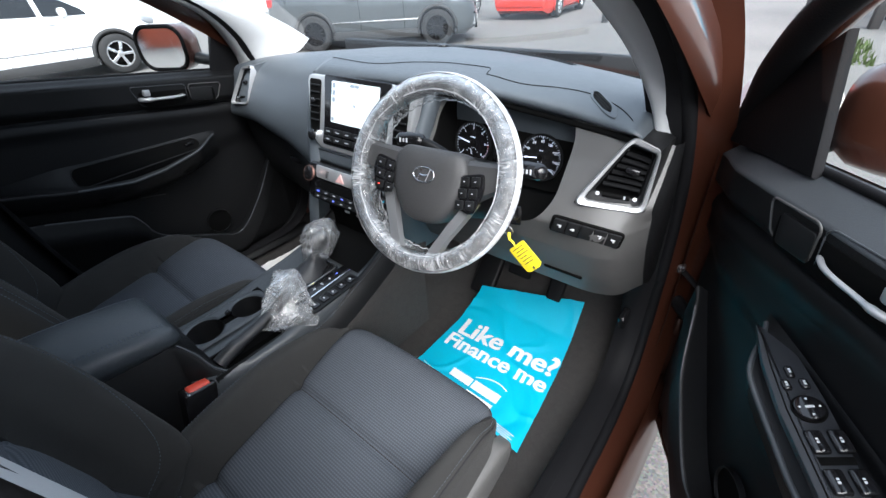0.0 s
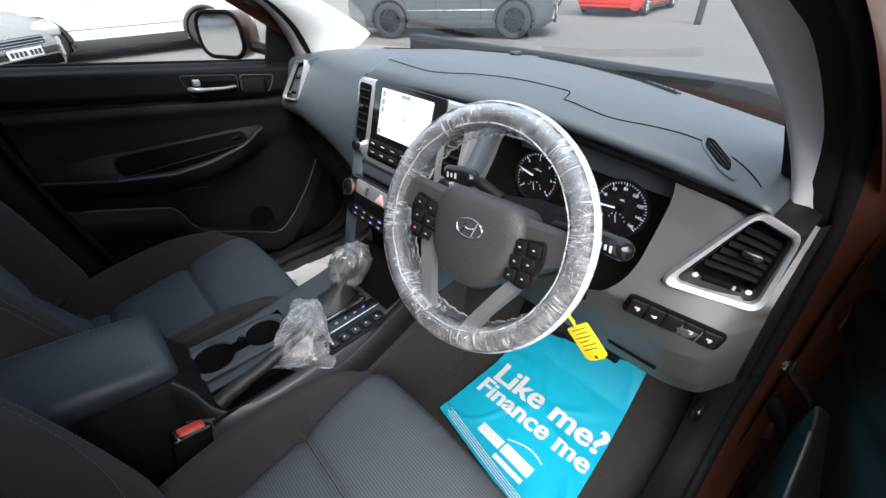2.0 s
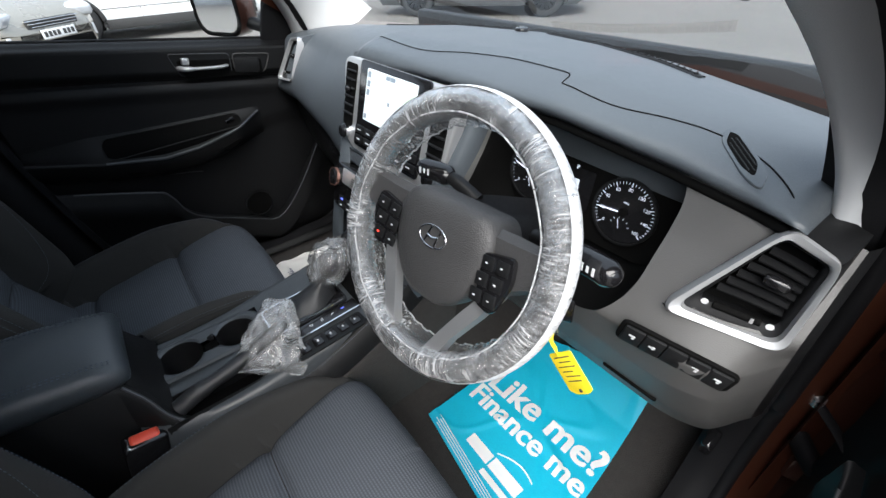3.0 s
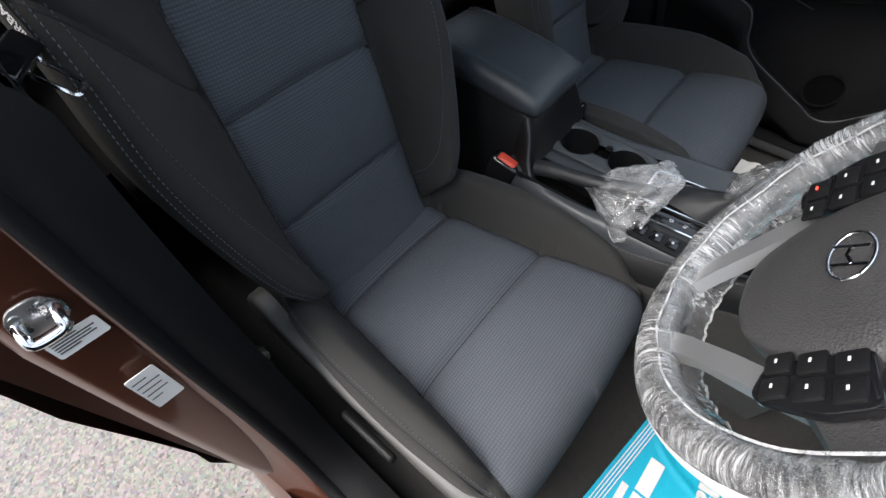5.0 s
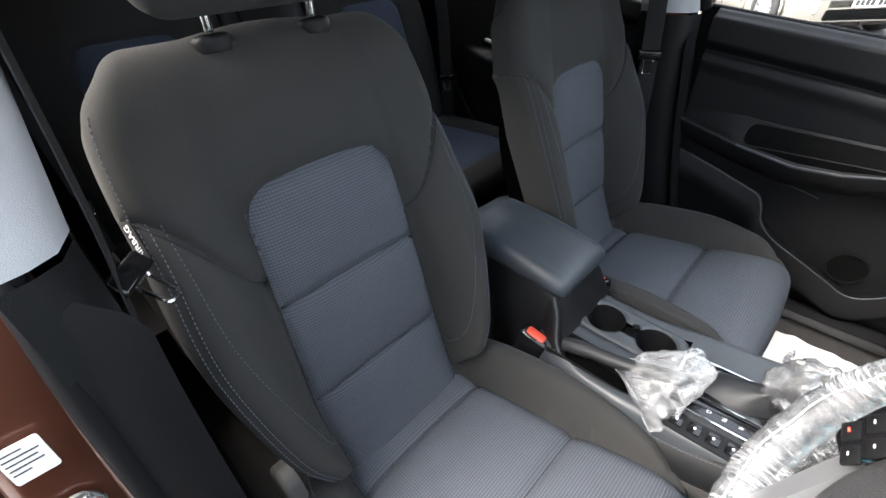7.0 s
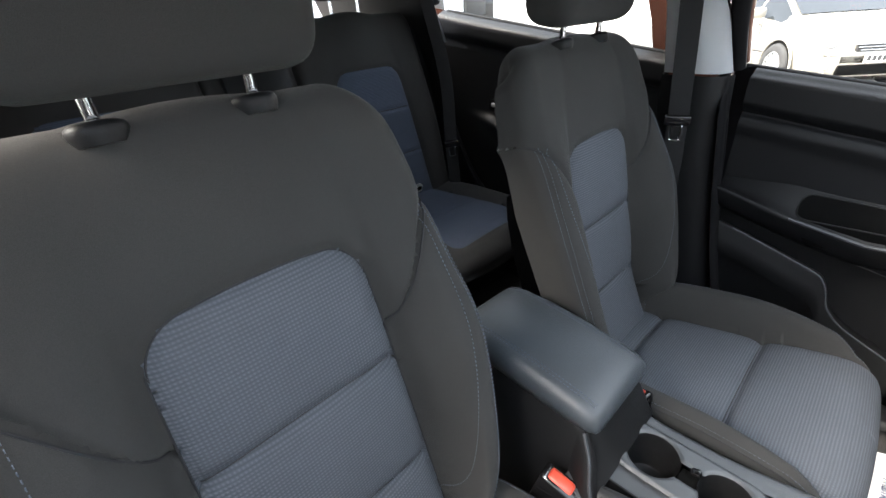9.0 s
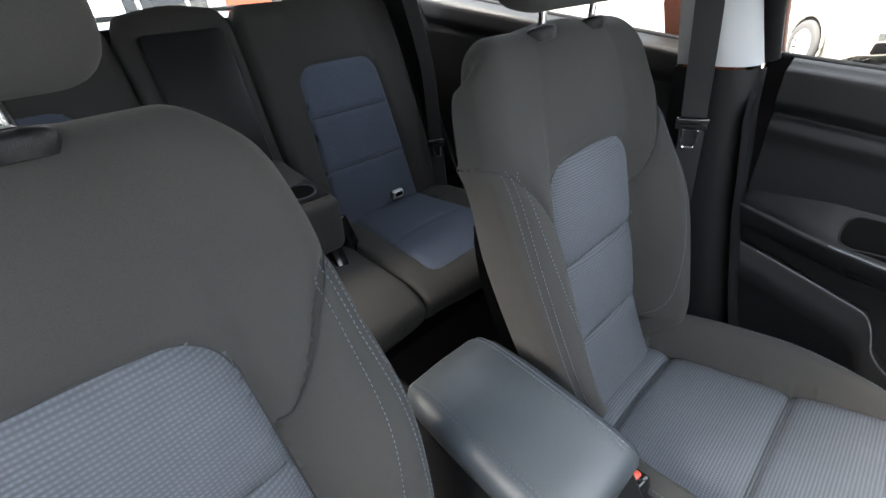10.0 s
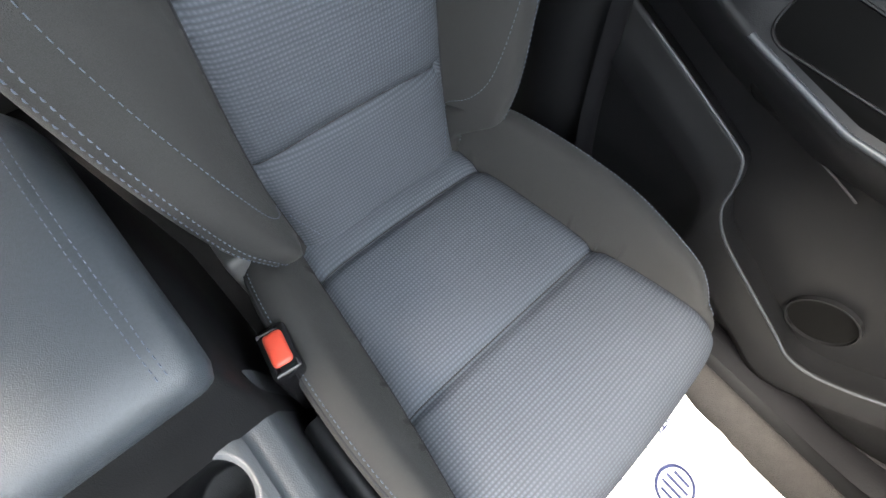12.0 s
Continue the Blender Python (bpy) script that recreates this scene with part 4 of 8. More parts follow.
class Upholstery:
    """A padded surface along a spine in the y-z plane, with raised bolsters, sunk seams and panels of cloth."""

    def __init__(self, centre, spine, half, insert, bolster, depth, roll=0.035, shift=0.0, n=220):
        spine = np.asarray(spine, float) + (shift, 0)
        both = np.column_stack([spine, half, insert, bolster])
        fine = curve_through(both, n)
        self.l = np.r_[0, np.cumsum(np.linalg.norm(np.diff(fine[:, :2], axis=0), axis=1))]
        self.fine, self.centre, self.depth, self.roll = fine, centre, depth, roll
        d = np.gradient(fine[:, :2], axis=0)
        d /= np.linalg.norm(d, axis=1, keepdims=True)
        self.normal = np.stack([d[:, 1], -d[:, 0]], 1) * (1 if d[n // 3][1] > 0.5 else -1)
        self.grooves, self.puff, self.taper = [], 0.0, 1.0

    def along(self, l, k):
        return np.interp(l, self.l, self.fine[:, k])

    def at_place(self, k, value):
        """How far along the spine it passes y (0) or z (1) = value."""
        i = int(np.argmin(np.abs(self.fine[: int(len(self.fine) * 0.8), k] - value)))
        return self.l[i]

    def span(self, l):
        return self.along(l, 2) - self.roll + self.roll * np.pi / 2 + self.depth - self.roll

    def sunk(self, a, l):
        out = 0
        for g, deep, wide in self.grooves:
            out = out - deep * np.exp(-((g(a, l) / wide) ** 2))
        return out

    def place(self, a, l):
        a, l = np.asarray(a, float), np.asarray(l, float)
        w, ins, bol = self.along(l, 2), self.along(l, 3), self.along(l, 4)
        r, f = self.roll, np.abs(a)
        flat = w - r
        # a bolster swells steeply out of its seam and is nearly level at its crest
        q = clamp01((np.minimum(f, flat) - ins) / np.maximum(flat - ins, 0.02))
        rise = bol * (0.45 * np.sqrt(np.maximum(1 - (1 - q) ** 2, 0)) * smooth(0, 0.25, q) + 0.55 * smooth(0, 0.85, q))
        rise = rise + self.puff * np.cos(np.clip(a / np.maximum(ins, 0.02), -1, 1) * np.pi / 2)
        turn = np.clip((f - flat) / r, 0, np.pi / 2)
        rest = np.maximum(f - flat - r * np.pi / 2, 0) * np.interp(self.along(l, 1), [1.0, 1.27], [1, self.taper])
        x = np.where(f <= flat, f, flat + r * np.sin(turn))
        d = rise - r * (1 - np.cos(turn)) - rest + self.sunk(a, l)
        ny, nz = np.interp(l, self.l, self.normal[:, 0]), np.interp(l, self.l, self.normal[:, 1])
        return np.stack([self.centre + np.sign(a) * x, self.along(l, 0) + ny * d, self.along(l, 1) + nz * d], -1)

    def outward(self, a, l):
        e = 1e-3
        p = self.place(a, l)
        n = np.cross(self.place(a + e, l) - p, self.place(a, l + e) - p)
        n /= np.linalg.norm(n, axis=-1, keepdims=True) + 1e-12
        return n * self.sign

    def panels(self, regions, rows, cols, name):
        """Meshes of the panels: regions is a list of (panel, distance function); the first that holds wins."""
        l = np.linspace(0, self.l[-1], rows)[:, None] * np.ones((1, cols))
        a = np.linspace(-1, 1, cols)[None, :] * self.span(l)
        step = self.l[-1] / rows
        for _, g in regions:
            if g is None:
                continue
            for _ in range(2):
                e = 1e-4
                v = g(a, l)
                ga, gl = (g(a + e, l) - v) / e, (g(a, l + e) - v) / e
                near = np.abs(v) < 0.62 * step
                size = np.maximum(ga**2 + gl**2, 0.2)
                inner = np.ones_like(near)
                inner[0], inner[-1], inner[:, 0], inner[:, -1] = 0, 0, 0, 0
                a = a - np.where(near & (inner > 0), v * ga / size, 0)
                l = np.clip(l - np.where(near & (inner > 0), v * gl / size, 0), 0, self.l[-1])
        pts, uv = self.place(a, l).reshape(-1, 3), np.stack([a, l], -1).reshape(-1, 2)
        quads = np.array(grid(rows, cols))
        ca, cl = uv[quads, 0].mean(1), uv[quads, 1].mean(1)
        mid = (rows // 2) * (cols - 1) + cols // 2
        q = pts[quads[mid]]
        n = np.cross(q[1] - q[0], q[3] - q[0])
        out = n @ np.array([0, *self.normal[len(self.normal) // 2]])
        self.sign = 1.0 if out > 0 else -1.0
        if out < 0:
            quads = quads[:, ::-1]
        left = np.ones(len(quads), bool)
        made = {}
        for panel, g in regions:
            take = left if g is None else left & (g(ca, cl) < 0)
            left = left & ~take
            use = quads[take]
            keep, back = np.unique(use, return_inverse=True)
            made[panel] = mesh_of(panel, pts[keep], back.reshape(-1, 4).tolist(), True, uv[keep])
        return made

    def seam(self, name, a, l, **how):
        return dashes(name, self.place(a, l) + self.outward(a, l) * 0.0004, self.outward(a, l), **how)


def rounded_block(name, size, m, corner=0.04, bulge=0.0):
    """A padded block with soft corners."""
    bm = bmesh.new()
    bmesh.ops.create_cube(bm, size=1, matrix=Matrix.Diagonal((*size, 1)))
    bmesh.ops.bevel(bm, geom=bm.edges[:], offset=corner, segments=6, profile=0.55, affect="EDGES")
    for v in bm.verts:
        v.co.y += bulge * (1 - (2 * v.co.x / size[0]) ** 2)
    bmesh.ops.transform(bm, matrix=m, verts=bm.verts)
    return mesh_bm(name, bm, True, 60)


def front_seat(side, shift, label):
    """A front seat; side: 1 for the driver's, -1 for the other, which is its mirror image."""
    cx = 0.397 if side > 0 else -0.382
    seat = thing("front_seat", label, "car seat", (cx, -0.35 + shift, 0.40), "front seats")
    back = Upholstery(cx, [(-0.535, 0.575), (-0.575, 0.65), (-0.605, 0.74), (-0.642, 0.93), (-0.672, 1.07), (-0.700, 1.18), (-0.722, 1.25), (-0.752, 1.286), (-0.795, 1.290), (-0.832, 1.26), (-0.85, 1.20)],
                      [0.164, 0.202, 0.238, 0.268, 0.258, 0.250, 0.236, 0.214, 0.200, 0.190, 0.180], [0.14, 0.146, 0.148, 0.138, 0.130, 0.12, 0.11, 0.10, 0.10, 0.10, 0.10],
                      [0.030, 0.082, 0.088, 0.068, 0.032, 0.009, 0.002, 0.0, 0.0, 0.0, 0.0], 0.105, 0.04, shift)
    back.puff, back.taper = 0.008, 0.5
    low, high, peak = (0.735, 0.932, 1.125) if side > 0 else (0.722, 0.903, 1.106)
    top = back.at_place(1, peak)
    insert = lambda a, l: rounded_box_distance(a, l, back.along(l, 3), -0.3, top - 0.014 * (a / 0.13) ** 2, 0.045)
    tongue_low, tongue_high = back.at_place(1, 0.985), back.at_place(1, 1.135)
    raw = lambda a, l: (l - (tongue_low + (tongue_high - tongue_low) * smooth(0, 1, (np.abs(a) - back.along(l, 3)) / 0.13) ** 0.8)) * 0.8
    bolster = lambda a, l: np.where(insert(a, l) < -0.003, 1.0, raw(a, l))
    seam_low = lambda a, l: np.where(np.abs(a) < back.along(l, 3), l - back.at_place(1, low) - 0.012 * (1 - (a / 0.14) ** 2), 1)
    seam_high = lambda a, l: np.where(np.abs(a) < back.along(l, 3), l - back.at_place(1, high) - 0.010 * (1 - (a / 0.14) ** 2), 1)
    edge = lambda a, l: np.abs(a) - (back.along(l, 2) - 0.012)
    back.grooves = [(insert, 0.007, 0.007), (insert, 0.006, 0.026), (seam_low, 0.010, 0.009), (seam_low, 0.006, 0.035), (seam_high, 0.010, 0.009), (seam_high, 0.006, 0.035),
                    (lambda a, l: np.where(insert(a, l) > 0, bolster(a, l), 1), 0.007, 0.006), (lambda a, l: np.where(insert(a, l) > 0, bolster(a, l), 1), 0.006, 0.022), (lambda a, l: np.where(l < tongue_high, edge(a, l), 1), 0.003, 0.004)]
    made = back.panels([("insert", insert), ("left", lambda a, l: np.where((l < tongue_high + 0.05) & (a < 0), bolster(a, l), 1)), ("right", lambda a, l: np.where((l < tongue_high + 0.05) & (a > 0), bolster(a, l), 1)), ("upper", None)], 170, 150, "backrest")
    rest = part("backrest", made["upper"], CLOTH, seat)
    part("backrest_insert", made["insert"], WEAVE, rest, "blue-grey woven cloth panel with two sewn seams")
    for edge_of in ("left", "right"):
        part("side_bolster", made[edge_of], CLOTH, rest, "dark cloth side bolster")
    ll = np.linspace(0.03, top - 0.05, 90)
    arc = np.linspace(0, np.pi / 2, 10)
    ia = back.along(top - 0.02, 3) - 0.045
    outline_a = np.r_[back.along(ll, 3), ia + 0.045 * np.cos(arc), np.linspace(ia, 0, 12)]
    outline_l = np.r_[ll, top - 0.045 + 0.045 * np.sin(arc), np.full(12, top)] - 0.014 * (outline_a / 0.13) ** 2 * (np.r_[np.zeros(90), np.ones(22)])
    for s in (-1, 1):
        part("insert_seam", tube("insert_seam", back.place(s * outline_a, outline_l), 0.0015, 6), SEAMDARK, rest)
    for z, bow in ((low, 0.012), (high, 0.010)):
        aa = np.linspace(-1, 1, 40) * (back.along(back.at_place(1, z), 3) - 0.004)
        part("cross_seam", tube("cross_seam", back.place(aa, back.at_place(1, z) + bow * (1 - (aa / 0.14) ** 2)), 0.0013, 6), SEAMDARK, rest)
    ta = np.linspace(back.along(tongue_low, 3) + 0.003, back.along(tongue_high, 2) + 0.02, 40)
    tl = tongue_low + (tongue_high - tongue_low) * smooth(0, 1, (ta - back.along(np.full(40, tongue_low), 3)) / 0.13) ** 0.8
    for s in (-1, 1):
        part("shoulder_seam", tube("shoulder_seam", back.place(s * ta, tl), 0.0018, 6), SEAMDARK, rest)
    lows = np.linspace(0.03, tongue_high - 0.005, 160)
    for s in (-1, 1):
        w = back.along(lows, 2)
        part("stitching", joined("stitching", [back.seam("a", s * (w - 0.018), lows), back.seam("b", s * (w - 0.006), lows)], False), THREAD, rest)
        part("stitching", back.seam("stitching", s * (w - 0.062 + 0.03 * smooth(0.3, 1, lows / tongue_high)), lows), THREAD, rest)
        ups = np.linspace(tongue_high, back.at_place(1, 1.25), 60)
        if s == side:
            part("stitching", back.seam("stitching", s * (back.along(ups, 2) - 0.002), ups), THREAD, rest)
    # hard shell at the back
    ls = np.linspace(0.01, back.at_place(1, 1.03), 30)
    ny, nz = np.interp(ls, back.l, back.normal[:, 0]), np.interp(ls, back.l, back.normal[:, 1])
    ww = back.along(ls, 2) - 0.034
    rows = []
    for u in np.linspace(-1, 1, 13):
        deep = -(0.04 + 0.064 * np.interp(back.along(ls, 1), [1.0, 1.27], [1, 0.5])) - 0.012 * (1 - u * u)
        rows.append(np.stack([cx + u * ww, np.maximum(back.along(ls, 0) + ny * deep, -0.93 + shift), np.minimum(back.along(ls, 1) + nz * deep, 1.26)], 1))
    part("back_shell", sheet("back_shell", rows), TRIM, seat)

    cush = Upholstery(cx, [(-0.625, 0.575), (-0.57, 0.588), (-0.507, 0.597), (-0.40, 0.610), (-0.285, 0.627), (-0.17, 0.643), (-0.115, 0.641), (-0.078, 0.618), (-0.064, 0.575), (-0.07, 0.51), (-0.085, 0.455)],
                      [0.20, 0.225, 0.240, 0.250, 0.252, 0.245, 0.236, 0.226, 0.220, 0.216, 0.21], [0.145, 0.152, 0.158, 0.168, 0.180, 0.197, 0.205, 0.208, 0.205, 0.2, 0.2],
                      [0.045, 0.058, 0.068, 0.072, 0.066, 0.036, 0.012, 0.004, 0, 0, 0], 0.125, 0.032, shift)
    cush.puff = 0.008
    flat = lambda a, l: np.abs(a) - cush.along(l, 3)
    s1 = lambda a, l: np.where(np.abs(a) < cush.along(l, 3) + 0.004, l - cush.at_place(0, -0.507 + shift), 1)
    s2 = lambda a, l: np.where(np.abs(a) < cush.along(l, 3) + 0.004, l - cush.at_place(0, -0.285 + shift), 1)
    cush.grooves = [(flat, 0.007, 0.007), (flat, 0.005, 0.024), (s1, 0.011, 0.010), (s1, 0.006, 0.035), (s2, 0.011, 0.010), (s2, 0.006, 0.035)]
    made = cush.panels([("insert", flat), ("left", lambda a, l: a), ("right", None)], 130, 130, "cushion")
    pad = part("cushion", made["insert"], WEAVE, seat, "blue-grey woven cloth panel with two cross seams")
    for edge_of in ("left", "right"):
        part("cushion_bolster", made[edge_of], CLOTH, pad, "dark cloth side bolster")
    ll = np.linspace(0.03, cush.l[-1] - 0.02, 140)
    for s in (-1, 1):
        part("insert_seam", tube("insert_seam", cush.place(s * cush.along(ll, 3), ll), 0.0016, 6), SEAMDARK, pad)
    for y in (-0.507, -0.285):
        l0 = cush.at_place(0, y + shift)
        aa = np.linspace(-1, 1, 40) * (cush.along(l0, 3) - 0.002)
        part("cross_seam", tube("cross_seam", cush.place(aa, np.full(40, l0)), 0.0014, 6), SEAMDARK, pad)
    ll = np.linspace(0.03, cush.at_place(0, -0.10 + shift), 140)
    for s in (-1, 1):
        part("stitching", cush.seam("stitching", s * (cush.along(ll, 2) - 0.010), ll), THREAD, pad)
        part("piping", tube("piping", cush.place(s * (cush.along(ll, 2) - 0.002), ll), 0.0016, 6), SEAMDARK, pad)
    # pan, rails and the hard valance on the door side
    part("seat_pan", rbox("seat_pan", (0.40, 0.46, 0.07), pose(cx, -0.36 + shift, 0.50), 0.02), TRIM, seat)
    for dx in (-0.19, 0.19):
        part("rail", rbox("rail", (0.035, 0.52, 0.03), pose(cx + dx, -0.33 + shift, 0.415), 0.004), STEEL, seat)
        for dy in (-0.56, -0.14):
            part("rail_foot", rbox("rail_foot", (0.04, 0.05, 0.06), pose(cx + dx, dy + shift, 0.45), 0.006), TRIM, seat)
    out = [(-0.66, 0.60), (-0.60, 0.665), (-0.565, 0.66), (-0.53, 0.585), (-0.36, 0.555), (-0.12, 0.575), (-0.08, 0.55), (-0.09, 0.50), (-0.18, 0.465), (-0.62, 0.455), (-0.67, 0.50)]
    m = plane_pose((cx + side * 0.228, 0, 0.012), (0, side, 0), (0, 0, 1))
    part("side_valance", prism("side_valance", round_corners([(side * (y + shift), z) for y, z in out][:: side], 0.03), 0.030, m, 0.011, 3), VALANCE, seat, "hard grey plastic side valance")
    part("adjuster", rbox("adjuster", (0.016, 0.13, 0.022), pose(cx + side * 0.275, -0.33 + shift, 0.52, 6), 0.008, 3), TRIM, seat)
    # belt anchor bracket at the inner side of the hinge
    part("hinge_cover", rounded_block("hinge_cover", (0.03, 0.09, 0.12), pose(cx - side * 0.225, -0.575 + shift, 0.60, 18), 0.012), VALANCE, seat)
    # head restraint on two chrome posts
    hr = part("head_restraint", rounded_block("head_restraint", (0.295, 0.110, 0.190), pose(cx, -0.742 + shift, 1.414, -8), 0.045, -0.012), CLOTH, seat)
    for s in (-1, 1):
        foot = (cx + s * 0.072, -0.752 + shift, 1.284)
        part("post", tube("post", [foot, (foot[0], foot[1] + 0.006, 1.36), (foot[0], foot[1] + 0.01, 1.40)], 0.0062, 14), CHROME, seat, "chrome head-restraint post")
        part("post_collar", lathe("post_collar", [(0.022, -0.008), (0.0245, 0.001), (0.025, 0.006), (0.0235, 0.010), (0.020, 0.0125), (0.014, 0.0135), (0.012, 0.011), (0.004, 0.011)], pose(foot[0], foot[1], foot[2], 14)), TRIM, seat)
    # airbag tag on the outer seam
    la = back.at_place(1, 1.115)
    a0 = side * (back.along(la, 2) + 0.004)
    p, nn = back.place(a0, la), back.outward(a0, la)
    up = back.place(a0, la + 0.01) - p
    tag = part("airbag_tag", prism("airbag_tag", rounded_rect(0.052, 0.016, 0.002), 0.0012, plane_pose(p + nn * 0.001, tuple(side * up), tuple(np.cross(nn, side * up)))), CLOTH, seat, "small sewn tag with white lettering")
    part("lettering", text_mesh("lettering", "AIRBAG", 0.0125, plane_pose(p + nn * 0.0026, tuple(side * up), tuple(np.cross(nn, side * up))), bold=0.0004), WHITE, tag)
    return seat, back


front_seat(1, 0.0, "dark charcoal and blue-grey cloth driver's seat with bolsters")
front_seat(-1, -0.010, "dark charcoal and blue-grey cloth front passenger seat with bolsters")


rear_bench = thing("rear_bench_seat", "dark cloth rear bench seat with blue-grey panels and lowered armrest", "car seat", (0, -1.25, 0.45))


def rear_seat(x0, x1, insert=True):
    """One section of the rear bench."""
    cx, half = (x0 + x1) / 2, (x1 - x0) / 2 - 0.004
    seat = rear_bench
    back = Upholstery(cx, [(-1.47, 0.69), (-1.49, 0.76), (-1.53, 0.92), (-1.575, 1.10), (-1.625, 1.28), (-1.645, 1.335), (-1.675, 1.358), (-1.72, 1.35)],
                      [half] * 4 + [half, half - 0.005, half - 0.012, half - 0.014], [0.165, 0.162, 0.155, 0.142, 0.12, 0.10, 0.1, 0.1],
                      [0.01, 0.02, 0.026, 0.016, 0.0, 0, 0, 0], 0.09, 0.03)
    back.puff = 0.012
    if insert:
        top = back.at_place(1, 1.19)
        g = lambda a, l: rounded_box_distance(a, l, back.along(l, 3), -0.3, top, 0.05)
        bars = [lambda a, l, z=z: np.where(np.abs(a) < back.along(l, 3), l - back.at_place(1, z), 1) for z in (0.885, 1.045)]
        back.grooves = [(g, 0.006, 0.006)] + [(b, 0.006, 0.006) for b in bars]
        made = back.panels([("insert", g), ("outer", None)], 110, 100, "rear")
        rest = part("backrest", made["outer"], CLOTH, seat, "dark cloth backrest section")
        part("backrest_insert", made["insert"], REARWEAVE, rest, "blue-grey woven cloth panel with cross seams")
        for z in (0.885, 1.045):
            aa = np.linspace(-1, 1, 30) * (back.along(back.at_place(1, z), 3) - 0.004)
            part("cross_seam", tube("cross_seam", back.place(aa, np.full(30, back.at_place(1, z))), 0.0022, 6), SEAMDARK, rest)
    else:
        part("backrest", back.panels([("outer", None)], 60, 50, "rear")["outer"], CLOTH, seat)
    return seat, back

# ---- dashboard ----
dash = thing("dashboard", "charcoal grained plastic dashboard with silver-edged vents", "dashboard", (0, 0.45, 0.8))


def lerp_rows(table, x):
    xs = [t[0] for t in table]
    return np.array([[np.interp(x, xs, [t[1][k][j] for t in table]) for j in range(2)] for k in range(len(table[0][1]))])


# top pad: profile of y, z from the windscreen to its front lip, at several x
TOP = [(-0.745, [(0.46, 1.10), (0.42, 1.125), (0.34, 1.13), (0.285, 1.125), (0.255, 1.11), (0.242, 1.07), (0.220, 1.02), (0.198, 0.985), (0.206, 0.958), (0.28, 0.95)]),
       (-0.60, [(0.55, 1.12), (0.47, 1.14), (0.37, 1.148), (0.30, 1.14), (0.25, 1.108), (0.220, 1.068), (0.196, 1.028), (0.188, 0.988), (0.206, 0.952), (0.25, 0.930)]),
       (-0.40, [(0.62, 1.125), (0.50, 1.152), (0.40, 1.165), (0.31, 1.16), (0.255, 1.128), (0.212, 1.072), (0.181, 1.012), (0.174, 0.957), (0.197, 0.912), (0.250, 0.880)]),
       (-0.235, [(0.65, 1.145), (0.54, 1.166), (0.42, 1.175), (0.32, 1.173), (0.252, 1.150), (0.216, 1.10), (0.186, 1.03), (0.168, 0.96), (0.166, 0.88), (0.225, 0.81)]),
       (-0.205, [(0.655, 1.145), (0.54, 1.168), (0.42, 1.177), (0.32, 1.177), (0.245, 1.160), (0.235, 1.145), (0.235, 1.10), (0.20, 0.95), (0.20, 0.85), (0.26, 0.82)]),
       (0.0, [(0.655, 1.158), (0.56, 1.174), (0.43, 1.182), (0.33, 1.183), (0.255, 1.168), (0.235, 1.150), (0.245, 1.125), (0.30, 1.10), (0.30, 1.05), (0.32, 1.0)]),
       (0.20, [(0.625, 1.158), (0.54, 1.175), (0.43, 1.183), (0.33, 1.185), (0.26, 1.170), (0.235, 1.152), (0.25, 1.130), (0.30, 1.11), (0.31, 1.06), (0.32, 1.0)]),
       (0.36, [(0.585, 1.157), (0.51, 1.172), (0.43, 1.182), (0.33, 1.184), (0.265, 1.168), (0.238, 1.150), (0.255, 1.128), (0.30, 1.11), (0.31, 1.06), (0.32, 1.0)]),
       (0.54, [(0.525, 1.149), (0.48, 1.160), (0.42, 1.167), (0.34, 1.165), (0.275, 1.150), (0.25, 1.130), (0.265, 1.108), (0.30, 1.10), (0.31, 1.05), (0.32, 1.0)]),
       (0.64, [(0.52, 1.135), (0.45, 1.146), (0.39, 1.150), (0.33, 1.146), (0.27, 1.132), (0.245, 1.115), (0.26, 1.098), (0.29, 1.09), (0.31, 1.05), (0.32, 1.0)]),
       (0.69, [(0.47, 1.128), (0.42, 1.138), (0.37, 1.138), (0.31, 1.131), (0.255, 1.122), (0.228, 1.112), (0.245, 1.098), (0.29, 1.09), (0.31, 1.05), (0.32, 1.0)]),
       (0.702, [(0.45, 1.09), (0.41, 1.095), (0.36, 1.095), (0.31, 1.095), (0.27, 1.09), (0.26, 1.085), (0.27, 1.08), (0.29, 1.07), (0.31, 1.04), (0.32, 1.0)])]
TOP = [(x, p if x < -0.1 else p[:5] + [(p[5][0], p[5][1] + 0.003), (p[6][0] - 0.004, p[6][1] + 0.010)] + p[7:]) for x, p in TOP]
xs = np.unique(np.r_[np.linspace(-0.745, 0.69, 120), -0.235, -0.205, 0.69, 0.696, 0.702])
rows = []
for x in xs:
    prof = curve_through(lerp_rows(TOP, x), 46)
    rows.append(np.column_stack([np.full(len(prof), x), prof]))
part("top_pad", sheet("top_pad", rows, flip=True), PAD, dash, "soft charcoal grained top pad")


def pad_point(x, along):
    prof = curve_through(lerp_rows(TOP, x), 46)
    k = along * 45
    i = min(int(k), 44)
    p = prof[i] + (prof[i + 1] - prof[i]) * (k - i)
    d = prof[i + 1] - prof[i]
    n = np.array([0, d[1], -d[0]])
    n = n if n[2] > 0 else -n
    return np.array([x, *p]), n / np.linalg.norm(n)


